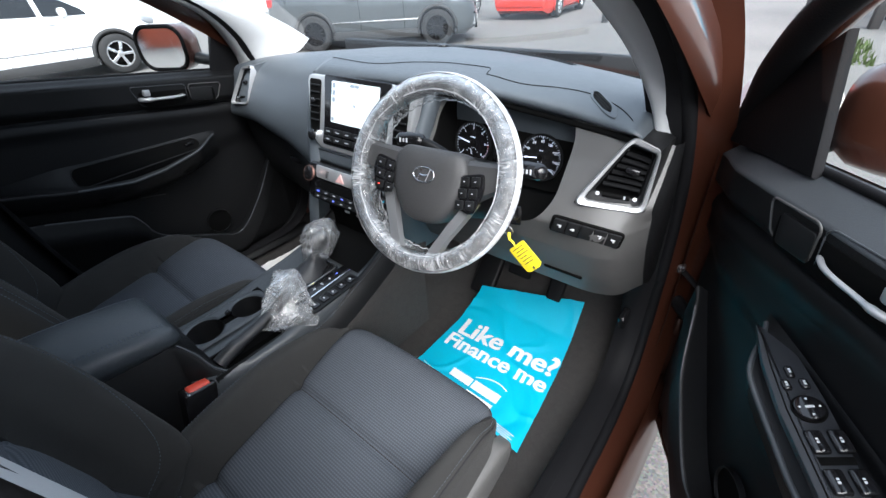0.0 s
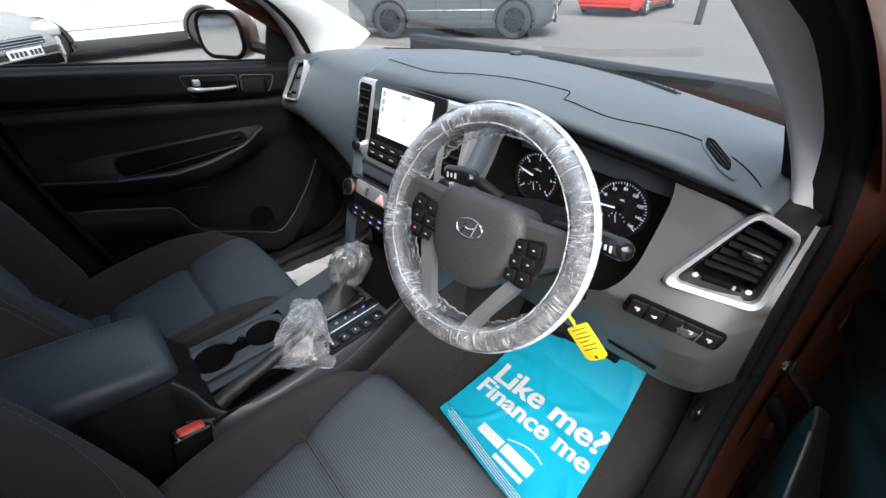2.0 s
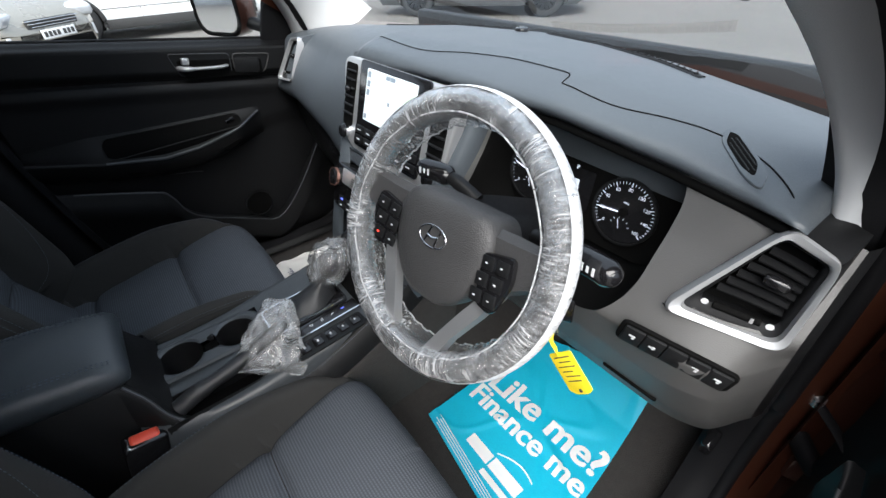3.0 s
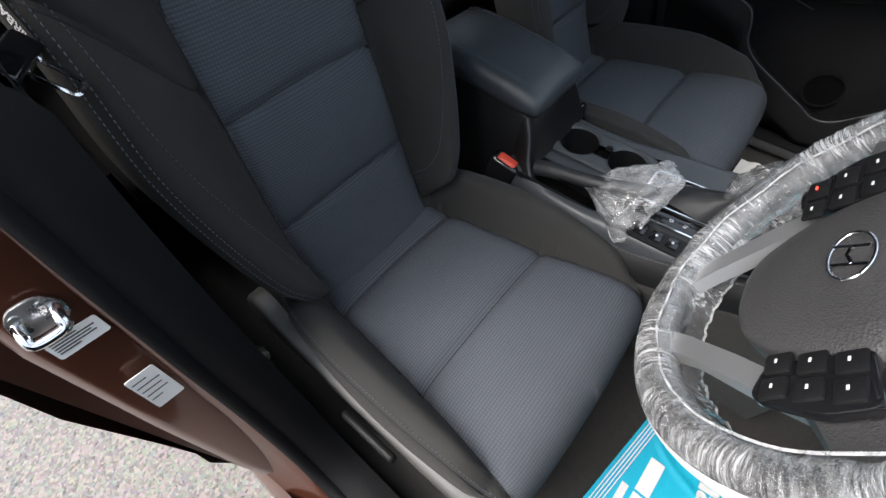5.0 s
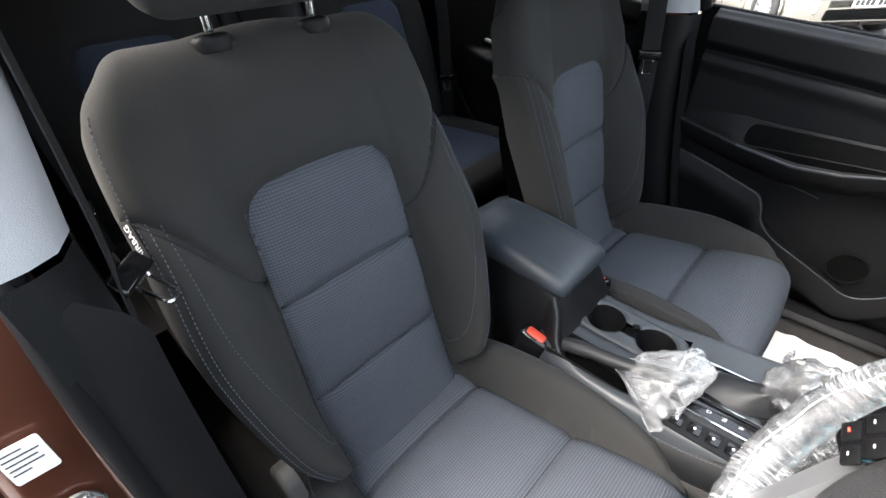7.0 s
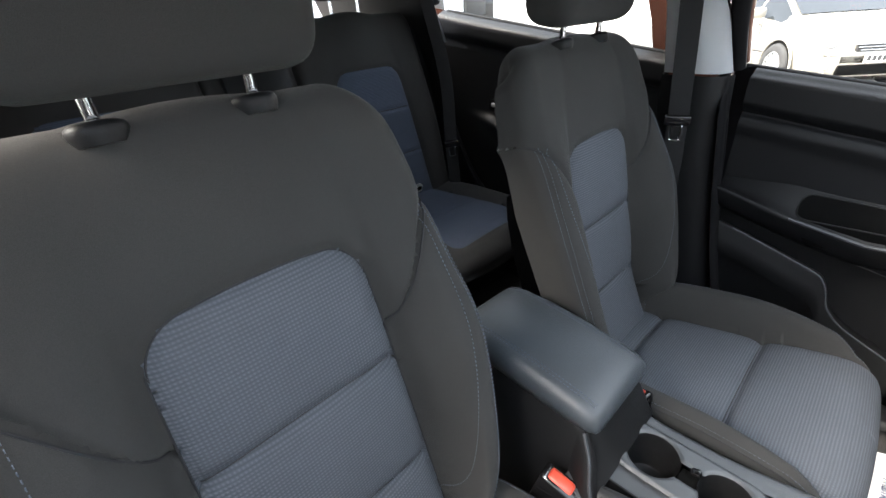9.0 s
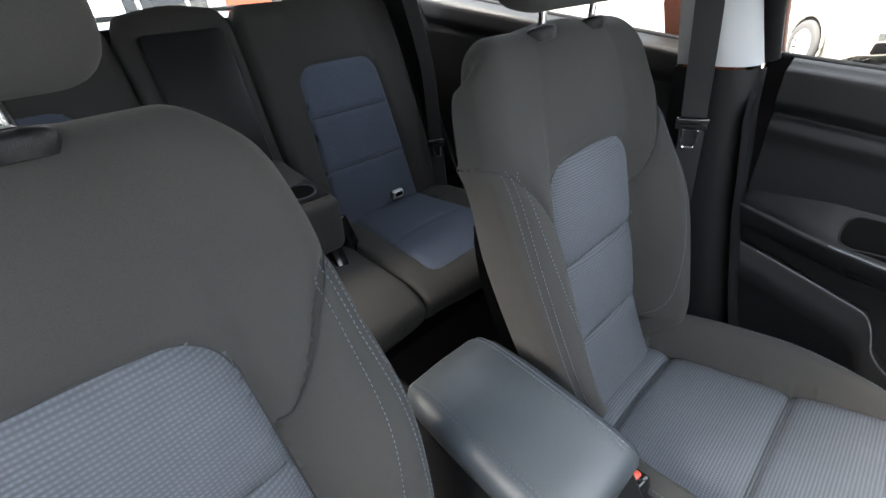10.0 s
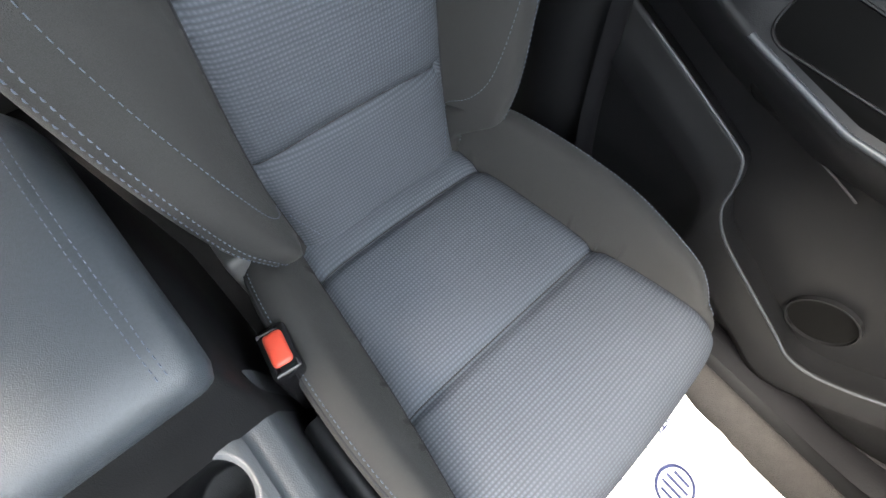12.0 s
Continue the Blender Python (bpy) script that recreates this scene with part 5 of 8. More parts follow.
# the seam that runs across the top
seam = []
line = [(-0.21, 0.298), (-0.02, 0.278), (0.10, 0.304), (0.20, 0.318), (0.29, 0.317), (0.325, 0.314), (0.334, 0.306), (0.336, 0.292), (0.344, 0.284), (0.43, 0.280), (0.50, 0.296), (0.55, 0.304), (0.585, 0.304), (0.625, 0.294), (0.655, 0.276), (0.676, 0.254), (0.684, 0.238)]
for x, y in curve_through(line, 120):
    prof = curve_through(lerp_rows(TOP, x), 46)[:32]
    seam.append((x, y, float(np.interp(y, prof[::-1, 0], prof[::-1, 1])) + 0.0006))
# dark tube under the lip above the fascia, painting in the gap's shadow
part("lip_shadow_gap", tube("lip_shadow_gap", [(x, float(np.interp(x, [0.2, 0.54, 0.64, 0.69], [0.246, 0.262, 0.258, 0.242])), float(np.interp(x, [0.2, 0.36, 0.54, 0.64, 0.69], [1.131, 1.129, 1.109, 1.099, 1.099]))) for x in np.linspace(0.21, 0.69, 40)], 0.006, 8), SOCKET, dash)
part("pad_seam", tube("pad_seam", seam, 0.0009, 6), SOCKET, dash)
# demister slot along the windscreen, with small bars
def pad_height(x, y):
    prof = curve_through(lerp_rows(TOP, x), 46)[:32]
    return float(np.interp(y, prof[::-1, 0], prof[::-1, 1]))


def demister(x0, y0, x1, y1, bow, bars):
    """A long dark slot let into the top pad, with small bars across it."""
    line = [(x, y0 + (y1 - y0) * u + bow * 4 * u * (1 - u)) for u, x in ((u, x0 + (x1 - x0) * u) for u in np.linspace(0, 1, 60))]
    on = lambda x, y, h: (x, y, pad_height(x, y) + h)
    well = part("demister_slot", sheet("demister_slot", [[on(x, y + d, h) for d, h in ((0.011, 0.0002), (0.009, 0.0026), (0.006, 0.0028), (-0.006, 0.0028), (-0.009, 0.0026), (-0.011, 0.0002))] for x, y in line]), TRIM, dash)
    part("recess", sheet("recess", [[on(x, y + d, 0.0034) for d in (0.0055, 0.0, -0.0055)] for x, y in line[1:-1]]), SOCKET, well)
    for k in range(bars):
        x, y = line[1 + int(57 * (k + 0.5) / bars)]
        part("bar", rbox("bar", (0.0028, 0.011, 0.002), pose(x, y, pad_height(x, y) + 0.0042), 0.0006, 1), TRIM, well)


demister(0.045, 0.600, 0.455, 0.478, 0.022, 30)
demister(-0.055, 0.600, -0.48, 0.500, 0.018, 30)
# small leaf-shaped side demister, running towards the pad's corner
on_pad = lambda x, y: pad_point(x, min(np.linspace(0.25, 0.7, 160), key=lambda a: abs(pad_point(x, a)[0][1] - y)))[0]
p, run_x, run_y = on_pad(0.601, 0.289), on_pad(0.636, 0.264) - on_pad(0.566, 0.314), on_pad(0.601, 0.307) - on_pad(0.601, 0.271)
m = plane_pose(p, tuple(run_x), tuple(run_y))
leaf = part("side_demister", prism("side_demister", round_corners([(-0.050, 0.004), (-0.040, 0.016), (0.030, 0.014), (0.056, -0.006), (0.030, -0.014), (-0.030, -0.012)], 0.012), 0.0030, m @ pose(0, 0, -0.0014), 0.001), PAD, dash)
part("recess", prism("recess", round_corners([(-0.042, 0.004), (-0.034, 0.010), (0.016, 0.009), (0.036, -0.004), (0.016, -0.010), (-0.026, -0.008)], 0.008), 0.001, m @ pose(0, 0, 0.0012)), SOCKET, leaf)
for k in range(3):
    part("bar", rbox("bar", (0.058 - 0.010 * abs(k - 1), 0.0020, 0.003), m @ pose(-0.002 + 0.003 * (1 - k), -0.0052 + 0.0052 * k, 0.0016, 25), 0.0008, 1), TRIM, leaf)
p, n = pad_point(-0.005, 0.155)
part("light_sensor", disc("light_sensor", 0.016, 0.008, plane_pose(p, (1, 0, 0), (0, 1, 0)), 24, 0.005), GLOSS, dash)

# driver's fascia: a face with the instrument opening cut through
VQ = [(0.612, 0.176, 0.985), (0.731, 0.214, 0.980), (0.733, 0.234, 1.092), (0.681, 0.240, 1.106)]
CX, CZ, CA, CB = 0.400, 1.02, 0.172, 0.100


def fascia_y(x, z):
    base = np.interp(z, [0.74, 0.80, 0.88, 0.94, 0.985, 1.05, 1.12, 1.16], [0.235, 0.20, 0.165, 0.152, 0.185, 0.232, 0.268, 0.285])
    return base + 0.055 * smooth(0.60, 0.78, x) ** 2 + 0.055 * smooth(0.690, 0.748, x) ** 2 * smooth(0.99, 0.94, z)


def in_vent(x, z):
    """Whether a place on the fascia lies inside the corner vent."""
    mid = np.mean([(v[0], v[2]) for v in VQ], 0)
    ring_of = [mid + 0.81 * (np.array((v[0], v[2])) - mid) for v in VQ]
    return all((b[0] - a[0]) * (z - a[1]) - (b[1] - a[1]) * (x - a[0]) > 0 for a, b in zip(ring_of, ring_of[1:] + ring_of[:1]))


def opening(x, z):
    return rounded_box_distance(x - CX, z - 0.0, CA, CZ - CB, CZ + 0.13, 0.080)


nx, nz = 110, 90
gx, gz = np.meshgrid(np.linspace(0.175, 0.742, nx), np.linspace(0.742, 1.155, nz))
for _ in range(2):
    e = 1e-4
    v = opening(gx, gz)
    da, db = (opening(gx + e, gz) - v) / e, (opening(gx, gz + e) - v) / e
    near = (np.abs(v) < 0.0034)
    gx, gz = gx - np.where(near, v * da, 0), gz - np.where(near, v * db, 0)
fascia_top = lambda x: np.interp(x, [0.5, 0.6, 0.7, 0.742], [1.155, 1.118, 1.102, 1.085])
gz = np.minimum(gz, fascia_top(gx))
pts = np.stack([gx, fascia_y(gx, gz), gz], -1).reshape(-1, 3)
quads = [q for q in grid(nz, nx) if opening(pts[list(q), 0].mean(), pts[list(q), 2].mean()) > 0 and not in_vent(pts[list(q), 0].mean(), pts[list(q), 2].mean())]
used = sorted({k for q in quads for k in q})
back_to = {k: i for i, k in enumerate(used)}
part("driver_fascia", mesh_of("driver_fascia", pts[used], [tuple(back_to[k] for k in q) for q in quads]), FASCIA, dash, "grey-black driver's fascia panel")
ang = np.linspace(0, 2 * np.pi, 72, endpoint=False)
loop = []
for a in ang:
    lo, hi = 0.0, 0.4
    for _ in range(30):
        mid = (lo + hi) / 2
        x, z = CX + mid * math.cos(a), 1.03 + mid * math.sin(a)
        lo, hi = (mid, hi) if float(opening(x, z)) < 0 else (lo, mid)
    loop.append((CX + lo * math.cos(a), 1.03 + lo * math.sin(a)))
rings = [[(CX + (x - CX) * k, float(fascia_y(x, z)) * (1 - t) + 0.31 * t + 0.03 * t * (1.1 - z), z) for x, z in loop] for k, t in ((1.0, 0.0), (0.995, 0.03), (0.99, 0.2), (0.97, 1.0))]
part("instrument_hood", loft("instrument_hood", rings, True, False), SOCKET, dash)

# instrument cluster
cluster = thing("instrument_cluster", "black instrument cluster with two round dials and a small screen", "instruments", (CX, 0.3, 1.0))
tilt = plane_pose((0.3825, 0.300, 1.006), (1, 0, 0), (0, 0.18, 1))
part("face", prism("face", rounded_rect(0.33, 0.19, 0.05), 0.004, tilt @ pose(0.012, 0.022, -0.006)), SOCKET, cluster)
for dx, labels, needle in ((-0.0935, ("0", "1", "2", "3", "4", "5", "6"), 168), (0.0935, ("0", "20", "40", "60", "80", "100", "120", "140", "160"), 186)):
    d = tilt @ pose(dx, 0, 0)
    dial = part("dial", disc("dial", 0.052, 0.003, d, 48), GLOSS, cluster)
    part("dial_ring", ring("dial_ring", 0.0535, 0.0505, 0.006, d, 48), TRIM, dial)
    ticks, n = [], len(labels)
    for k in range((n - 1) * 5 + 1):
        a = 220 - 260 * k / ((n - 1) * 5)
        long = 0.0065 if k % 5 == 0 else 0.0035
        ticks.append(rbox("t", (long, 0.0011 if k % 5 == 0 else 0.0006, 0.0006), d @ pose(0, 0, 0.0036, 0, 0, a) @ pose(0.048 - long / 2, 0, 0), 0, 1))
    part("ticks", joined("ticks", ticks, False), DIALWHITE, dial)
    for k, word in enumerate(labels):
        a = radians(220 - 260 * k / (n - 1))
        part("numeral", text_mesh("numeral", word, 0.0078, d @ pose(0.0365 * math.cos(a), 0.0365 * math.sin(a), 0.0036)), DIALWHITE, dial)
    part("needle", prism("needle", [(0.0, -0.0012), (0.041, -0.0004), (0.041, 0.0004), (0.0, 0.0012)], 0.001, d @ pose(0, 0, 0.006, 0, 0, needle)), NEEDLE, dial)
    part("needle_cap", disc("needle_cap", 0.007, 0.006, d @ pose(0, 0, 0.004), 20, 0.002), SOCKET, dial)
    small = d @ pose(0, -0.026, 0.0036)
    part("small_gauge", joined("small_gauge", [rbox("t", (0.0028, 0.0007, 0.0005), small @ pose(0, 0, 0, 0, 0, 160 - 28 * k) @ pose(0.016, 0, 0), 0, 1) for k in range(6)] + [rbox("n", (0.015, 0.0008, 0.0006), small @ pose(0, 0, 0.001, 0, 0, 110) @ pose(0.006, 0, 0), 0, 1)], False), DIALWHITE, dial)
    part("unit_text", text_mesh("unit_text", "x1000rpm" if dx < 0 else "MPH", 0.0048, d @ pose(0, 0.015, 0.0036)), DIALWHITE, dial)
d = tilt @ pose(-0.0935, 0, 0)
part("red_zone", tube("red_zone", [d @ Vector((0.046 * math.cos(a), 0.046 * math.sin(a), 0.0036)) for a in np.linspace(0.02, -0.70, 16)], 0.0012, 6, 0.4), material("dim_red_dial_print", (0.16, 0.012, 0.010), 0.6, vary=0.1), cluster)
panel = part("display", prism("display", rounded_rect(0.062, 0.068, 0.003), 0.002, tilt @ pose(0, 0.006, 0.0)), GLOSS, cluster)
part("gear_letter", text_mesh("gear_letter", "P", 0.011, tilt @ pose(-0.004, 0.040, 0.003)), DIALWHITE, panel)
part("car_symbol", joined("car_symbol", [rbox("a", (0.010, 0.018, 0.0006), tilt @ pose(0, 0.012, 0.003), 0.002, 1), rbox("b", (0.013, 0.006, 0.0006), tilt @ pose(0, 0.006, 0.0032), 0.002, 1)]), DIALWHITE, panel)
part("odometer_bars", joined("odometer_bars", [rbox("a", (0.018, 0.0035, 0.0006), tilt @ pose(0, -0.024, 0.003), 0, 1), rbox("b", (0.024, 0.003, 0.0006), tilt @ pose(0, -0.031, 0.003), 0, 1)]), DIALWHITE, panel)
part("warning_lamp", disc("warning_lamp", 0.0028, 0.001, tilt @ pose(0.010, -0.049, 0.003), 12), LAMPRED, cluster)
part("status_lamp", disc("status_lamp", 0.003, 0.001, tilt @ pose(-0.018, -0.006, 0.003), 12), DIALWHITE, cluster)


# vents
def quad_at(q, a, b, lift=0.0):
    bl, br, tr, tl = (np.asarray(c, float) for c in q)
    p = bl * (1 - a) * (1 - b) + br * a * (1 - b) + tr * a * b + tl * (1 - a) * b
    n = np.cross(br - bl, tl - bl)
    n /= np.linalg.norm(n)
    return p + n * lift


def corner_vent(q, mirror):
    """A slanting four-cornered air vent with a bright surround; q: its corners, low inner, low outer, high outer, high inner."""
    flip = -1 if mirror else 1
    if mirror:
        q = [(-x, y, z) for x, y, z in q]
    L = lambda a, b, h=0.0: quad_at(q, a, b, h * flip)
    vent = thing("air_vent", "black slatted corner air vent with satin silver surround", "air vent", tuple(L(0.5, 0.5)), "corner vents")
    outer = round_corners([(-0.02, -0.02), (1.02, -0.02), (1.02, 1.02), (-0.02, 1.02)], 0.16, 6)
    rim = 0.5 if mirror else 0.86
    inner = round_corners([(0.095 * rim, 0.085 * rim), (1 - 0.075 * rim, 0.085 * rim), (1 - 0.075 * rim, 1 - 0.075 * rim), (0.095 * rim, 1 - 0.075 * rim)], 0.12, 6)
    rings = [[L(a, b, h) for a, b in o] for o, h in ((outer, -0.012), (outer, 0.004), ([(a * 0.8 + c * 0.2, b * 0.8 + d * 0.2) for (a, b), (c, d) in zip(outer, inner)], 0.0085), ([(a * 0.15 + c * 0.85, b * 0.15 + d * 0.85) for (a, b), (c, d) in zip(outer, inner)], 0.006), (inner, -0.004))]
    part("surround", loft("surround", rings, True, False), SILVER, vent, "satin silver surround")
    bez = [(0.5 + (a - 0.5) * 0.86, 0.5 + (b - 0.5) * 0.84 + 0.05) for a, b in inner]
    rings = [[L(a, b, h) for a, b in o] for o, h in ((inner, -0.003), ([(a * 0.5 + c * 0.5, b * 0.5 + d * 0.5) for (a, b), (c, d) in zip(inner, bez)], -0.004), (bez, -0.007), (bez, -0.035))]
    part("housing", loft("housing", rings, True, False), TRIM, vent)
    part("duct", mesh_of("duct", [L(a, b, -0.034) for a, b in bez], [tuple(range(len(bez)))], False), SOCKET, vent)
    for k in range(6):
        b = 0.335 + 0.092 * k
        pts = [L(a, b + 0.012 * math.sin(a * 3.1), -0.014) for a in np.linspace(0.19, 0.855, 9)]
        part("slat", ribbon("slat", pts, 0.011, (0, -0.25, 0.97), 0.0022), TRIM, vent)
    c = L(0.56, 0.60, -0.002)
    part("slider_tab", rbox("slider_tab", (0.026, 0.012, 0.011), plane_pose(c, tuple(np.array(L(0.9, 0.6)) - np.array(L(0.2, 0.6))), (0, 0, 1)), 0.004, 3), GLOSS, vent)
    strip = part("thumbwheel_slot", tube("thumbwheel_slot", [L(a, 0.195, -0.002) for a in np.linspace(0.30, 0.74, 6)], 0.0045, 8), SOCKET, vent)
    part("thumbwheel", ribbon("thumbwheel", [L(a, 0.195, 0.003) for a in (0.64, 0.655, 0.67)], 0.006, tuple(L(0.5, 0.5, 1) - L(0.5, 0.5)), 0.002), STEEL, strip)
    for a in (0.22, 0.82):
        part("icon", disc("icon", 0.004, 0.0008, plane_pose(L(a, 0.195, -0.0015), tuple((np.array(L(1, 0.2)) - np.array(L(0, 0.2))) * flip), (0, 0, 1)), 14), PALEMARK, vent)
    return vent


corner_vent(VQ, False)
# the fascia swells out to carry the corner vent
vm = np.mean(VQ, 0)
swell = [[tuple(vm + k * (np.array(v) - vm) + (0, dy, 0)) for v in VQ] for k, dy in ((0.99, 0.002), (1.03, 0.010), (1.07, 0.035), (1.10, 0.070))]
part("vent_shroud", loft("vent_shroud", swell, False, False), TRIM, dash)
VL = [(0.588, 0.195, 1.018), (0.710, 0.195, 1.005), (0.652, 0.245, 1.122), (0.583, 0.245, 1.132)]
corner_vent(VL, True)
vm = np.mean(VL, 0)
pod = [[tuple((vm + k * (np.array(v) - vm) + (0, dy, 0)) * (-1, 1, 1)) for v in VL] for k, dy in ((0.99, 0.004), (1.04, 0.012), (1.10, 0.040), (1.14, 0.080))]
part("vent_pod", loft("vent_pod", pod, True, False), PAD, dash)

# knee panel switches
m = plane_pose((0.650, 0.162, 0.941), (0.12, 0.042, -0.024), (0, -0.16, 1)) @ Matrix.Scale(0.88, 4)
sw = thing("switch_panel", "row of five small black dashboard switches", "switches", (0.65, 0.16, 0.94))
part("frame", prism("frame", rounded_rect(0.156, 0.044, 0.010), 0.006, m @ pose(0, 0, 0.0), 0.002), SOCKET, sw)
for k in range(5):
    b = part("switch", rbox("switch", (0.0278, 0.035, 0.008), m @ pose(-0.0575 + 0.0288 * k, 0, 0.006), 0.002), TRIM, sw)
    if k != 2:
        part("icon", joined("icon", [rbox("a", (0.009, 0.0035, 0.0006), m @ pose(-0.0575 + 0.0288 * k, 0.003 * (k != 1), 0.0103), 0.001, 1), rbox("b", (0.004, 0.007, 0.0006), m @ pose(-0.0555 + 0.0288 * k, 0, 0.0104), 0.001, 1)]), PALEMARK, b)

# lower knee bolster edge and bonnet release
rows = []
for x in np.linspace(0.175, 0.742, 30):
    z0 = 0.742 + 0.07 * float(smooth(0.42, 0.2, x))
    y = float(fascia_y(x, 0.745))
    rows.append([(x, y, 0.748), (x, y + 0.03, 0.735), (x, y + 0.12, 0.74), (x, y + 0.25, 0.78)])
part("knee_panel_underside", sheet("knee_panel_underside", rows), TRIM, dash)
part("coin_tray_slot", rbox("coin_tray_slot", (0.09, 0.006, 0.009), pose(0.60, float(fascia_y(0.6, 0.80)) - 0.001, 0.80, 25), 0.003), SOCKET, dash)
part("bonnet_release", rbox("bonnet_release", (0.02, 0.045, 0.05), pose(0.715, 0.36, 0.60, 20), 0.008, 3), GLOSS, dash)
# end cap beside the door
rows = [[(0.742, float(fascia_y(0.742, z)), z), (0.750, float(fascia_y(0.742, z)) + 0.02, z), (0.748, 0.42, z)] for z in np.linspace(0.742, 1.085, 14)]
part("dash_shoulder", sheet("dash_shoulder", [[(x, y, float(fascia_top(x)) - 0.0005) for y in np.linspace(float(fascia_y(x, fascia_top(x))), 0.46, 8)] for x in np.linspace(0.66, 0.728, 8)], flip=False), PAD, dash)
part("end_cap", sheet("end_cap", rows), TRIM, dash)

# passenger side lower half: glove box
GB = [(-0.742, [(0.30, 0.95), (0.25, 0.945), (0.245, 0.90), (0.27, 0.78), (0.32, 0.68), (0.42, 0.62), (0.60, 0.60)]), (-0.45, [(0.30, 0.90), (0.235, 0.885), (0.225, 0.84), (0.24, 0.74), (0.29, 0.65), (0.40, 0.60), (0.60, 0.58)]),
      (-0.20, [(0.28, 0.84), (0.20, 0.82), (0.19, 0.78), (0.21, 0.70), (0.27, 0.62), (0.38, 0.57), (0.60, 0.56)])]
rows = [np.column_stack([np.full(30, x), curve_through(lerp_rows(GB, x), 30)]) for x in np.linspace(-0.742, -0.20, 30)]
part("glove_box", sheet("glove_box", rows, flip=True), TRIM, dash, "black plastic glove-box lid")
part("glove_box_catch", rbox("glove_box_catch", (0.07, 0.012, 0.022), pose(-0.42, 0.222, 0.84, 0, 0, 0), 0.005), GLOSS, dash)

# ---- centre stack ----
stack = thing("centre_stack", "silver-edged centre stack with touchscreen, vents and heater controls", "centre console", (0, 0.2, 0.95))
SM = plane_pose((0, 0.178, 1.055), (1, 0, 0), (0, 0.30, 1))      # plane of the screen
shape = round_corners([(-0.212, 0.098), (-0.190, -0.055), (-0.150, -0.098), (0.150, -0.098), (0.190, -0.055), (0.212, 0.098)], 0.03, 6)
part("surround", prism("surround", shape, 0.022, SM @ pose(0, 0, -0.016), 0.006, 3), SILVER, stack, "satin silver surround")
inner = round_corners([(-0.128, 0.100), (-0.122, -0.030), (-0.128, -0.084), (0.128, -0.084), (0.122, -0.030), (0.128, 0.100)], 0.012)
part("bezel", prism("bezel", inner, 0.006, SM @ pose(0, 0, 0.004), 0.002), GLOSS, stack)
scr = part("screen", prism("screen", rounded_rect(0.182, 0.106, 0.003), 0.002, SM @ pose(0, 0.034, 0.0105)), SCREEN, stack, "lit touchscreen showing a pale map")
part("map_patch", prism("map_patch", [(0.02, 0.052), (0.09, 0.052), (0.09, 0.02), (0.055, 0.012), (0.04, 0.03)], 0.0006, SM @ pose(0, 0.034, 0.0127)), SCREENGREEN, scr)
MAPGREY = glowing("map_road_grey", (0.42, 0.48, 0.52), 0.2)
MAPDARK = glowing("map_icon_grey", (0.2, 0.25, 0.30), 0.1)
roads = [tube("r", [SM @ Vector((a, 0.034 + b, 0.0129)) for a, b in pts], 0.0011, 5, 0.3) for pts in (((-0.07, -0.05), (-0.03, 0.0), (0.0, 0.01), (0.06, 0.0), (0.09, 0.012)), ((0.0, 0.052), (0.0, 0.01), (-0.012, -0.05)), ((-0.05, 0.052), (-0.03, 0.0)))]
part("map_roads", joined("map_roads", roads), MAPGREY, scr)
icons = [rbox("i", (0.012, 0.012, 0.0006), SM @ pose(-0.081, 0.034 + 0.042 - 0.018 * k, 0.0128), 0.002, 1) for k in range(3)] + [rbox("i", (0.034, 0.008, 0.0006), SM @ pose(0.0, 0.034 + 0.046, 0.0128), 0.002, 1), rbox("i", (0.010, 0.010, 0.0006), SM @ pose(-0.083, 0.034 - 0.044, 0.0128), 0.002, 1), rbox("i", (0.007, 0.007, 0.0006), SM @ pose(0.003, 0.032, 0.0132), 0.003, 2)]
for icon in icons:
    part("map_icon", icon, MAPDARK, scr)
for s in (-1, 1):
    vent = part("vent_housing", prism("vent_housing", round_corners([(-0.030, 0.080), (-0.022, -0.058), (0.020, -0.058), (0.022, 0.080)], 0.01), 0.004, SM @ pose(s * 0.166, 0.006, 0.004), 0.002), SOCKET, stack)
    for k in range(6):
        part("slat", rbox("slat", (0.042, 0.003, 0.010), SM @ pose(s * 0.166, -0.022 + 0.0185 * k, 0.008, 20), 0.001, 1), TRIM, vent)
    part("slider_tab", rbox("slider_tab", (0.016, 0.012, 0.012), SM @ pose(s * 0.166, 0.030, 0.014), 0.004, 3), GLOSS, vent)
    part("knob", joined("knob", [disc("k", 0.0145, 0.016, SM @ pose(s * 0.168, -0.066, 0.005), 28, 0.003), disc("k2", 0.011, 0.003, SM @ pose(s * 0.168, -0.066, 0.020), 24, 0.001)]), GLOSS, stack)
    part("knob_ring", ring("knob_ring", 0.0158, 0.014, 0.010, SM @ pose(s * 0.168, -0.066, 0.005), 28), CHROME, stack)
for r in range(2):
    for k in range(6):
        b = part("button", rbox("button", (0.038, 0.017, 0.006), SM @ pose(-0.1 + 0.04 * k, -0.045 - 0.021 * r, 0.0105), 0.002), TRIM, stack)
        part("legend_bar", rbox("legend_bar", (0.014, 0.0022, 0.0006), SM @ pose(-0.1 + 0.04 * k, -0.045 - 0.021 * r, 0.0138), 0, 1), PALEMARK, b)
part("chin", prism("chin", round_corners([(-0.19, 0.0), (0.19, 0.0), (0.165, -0.045), (-0.165, -0.045)], 0.02), 0.05, SM @ pose(0, -0.094, -0.050), 0.012, 3), PAD, stack)
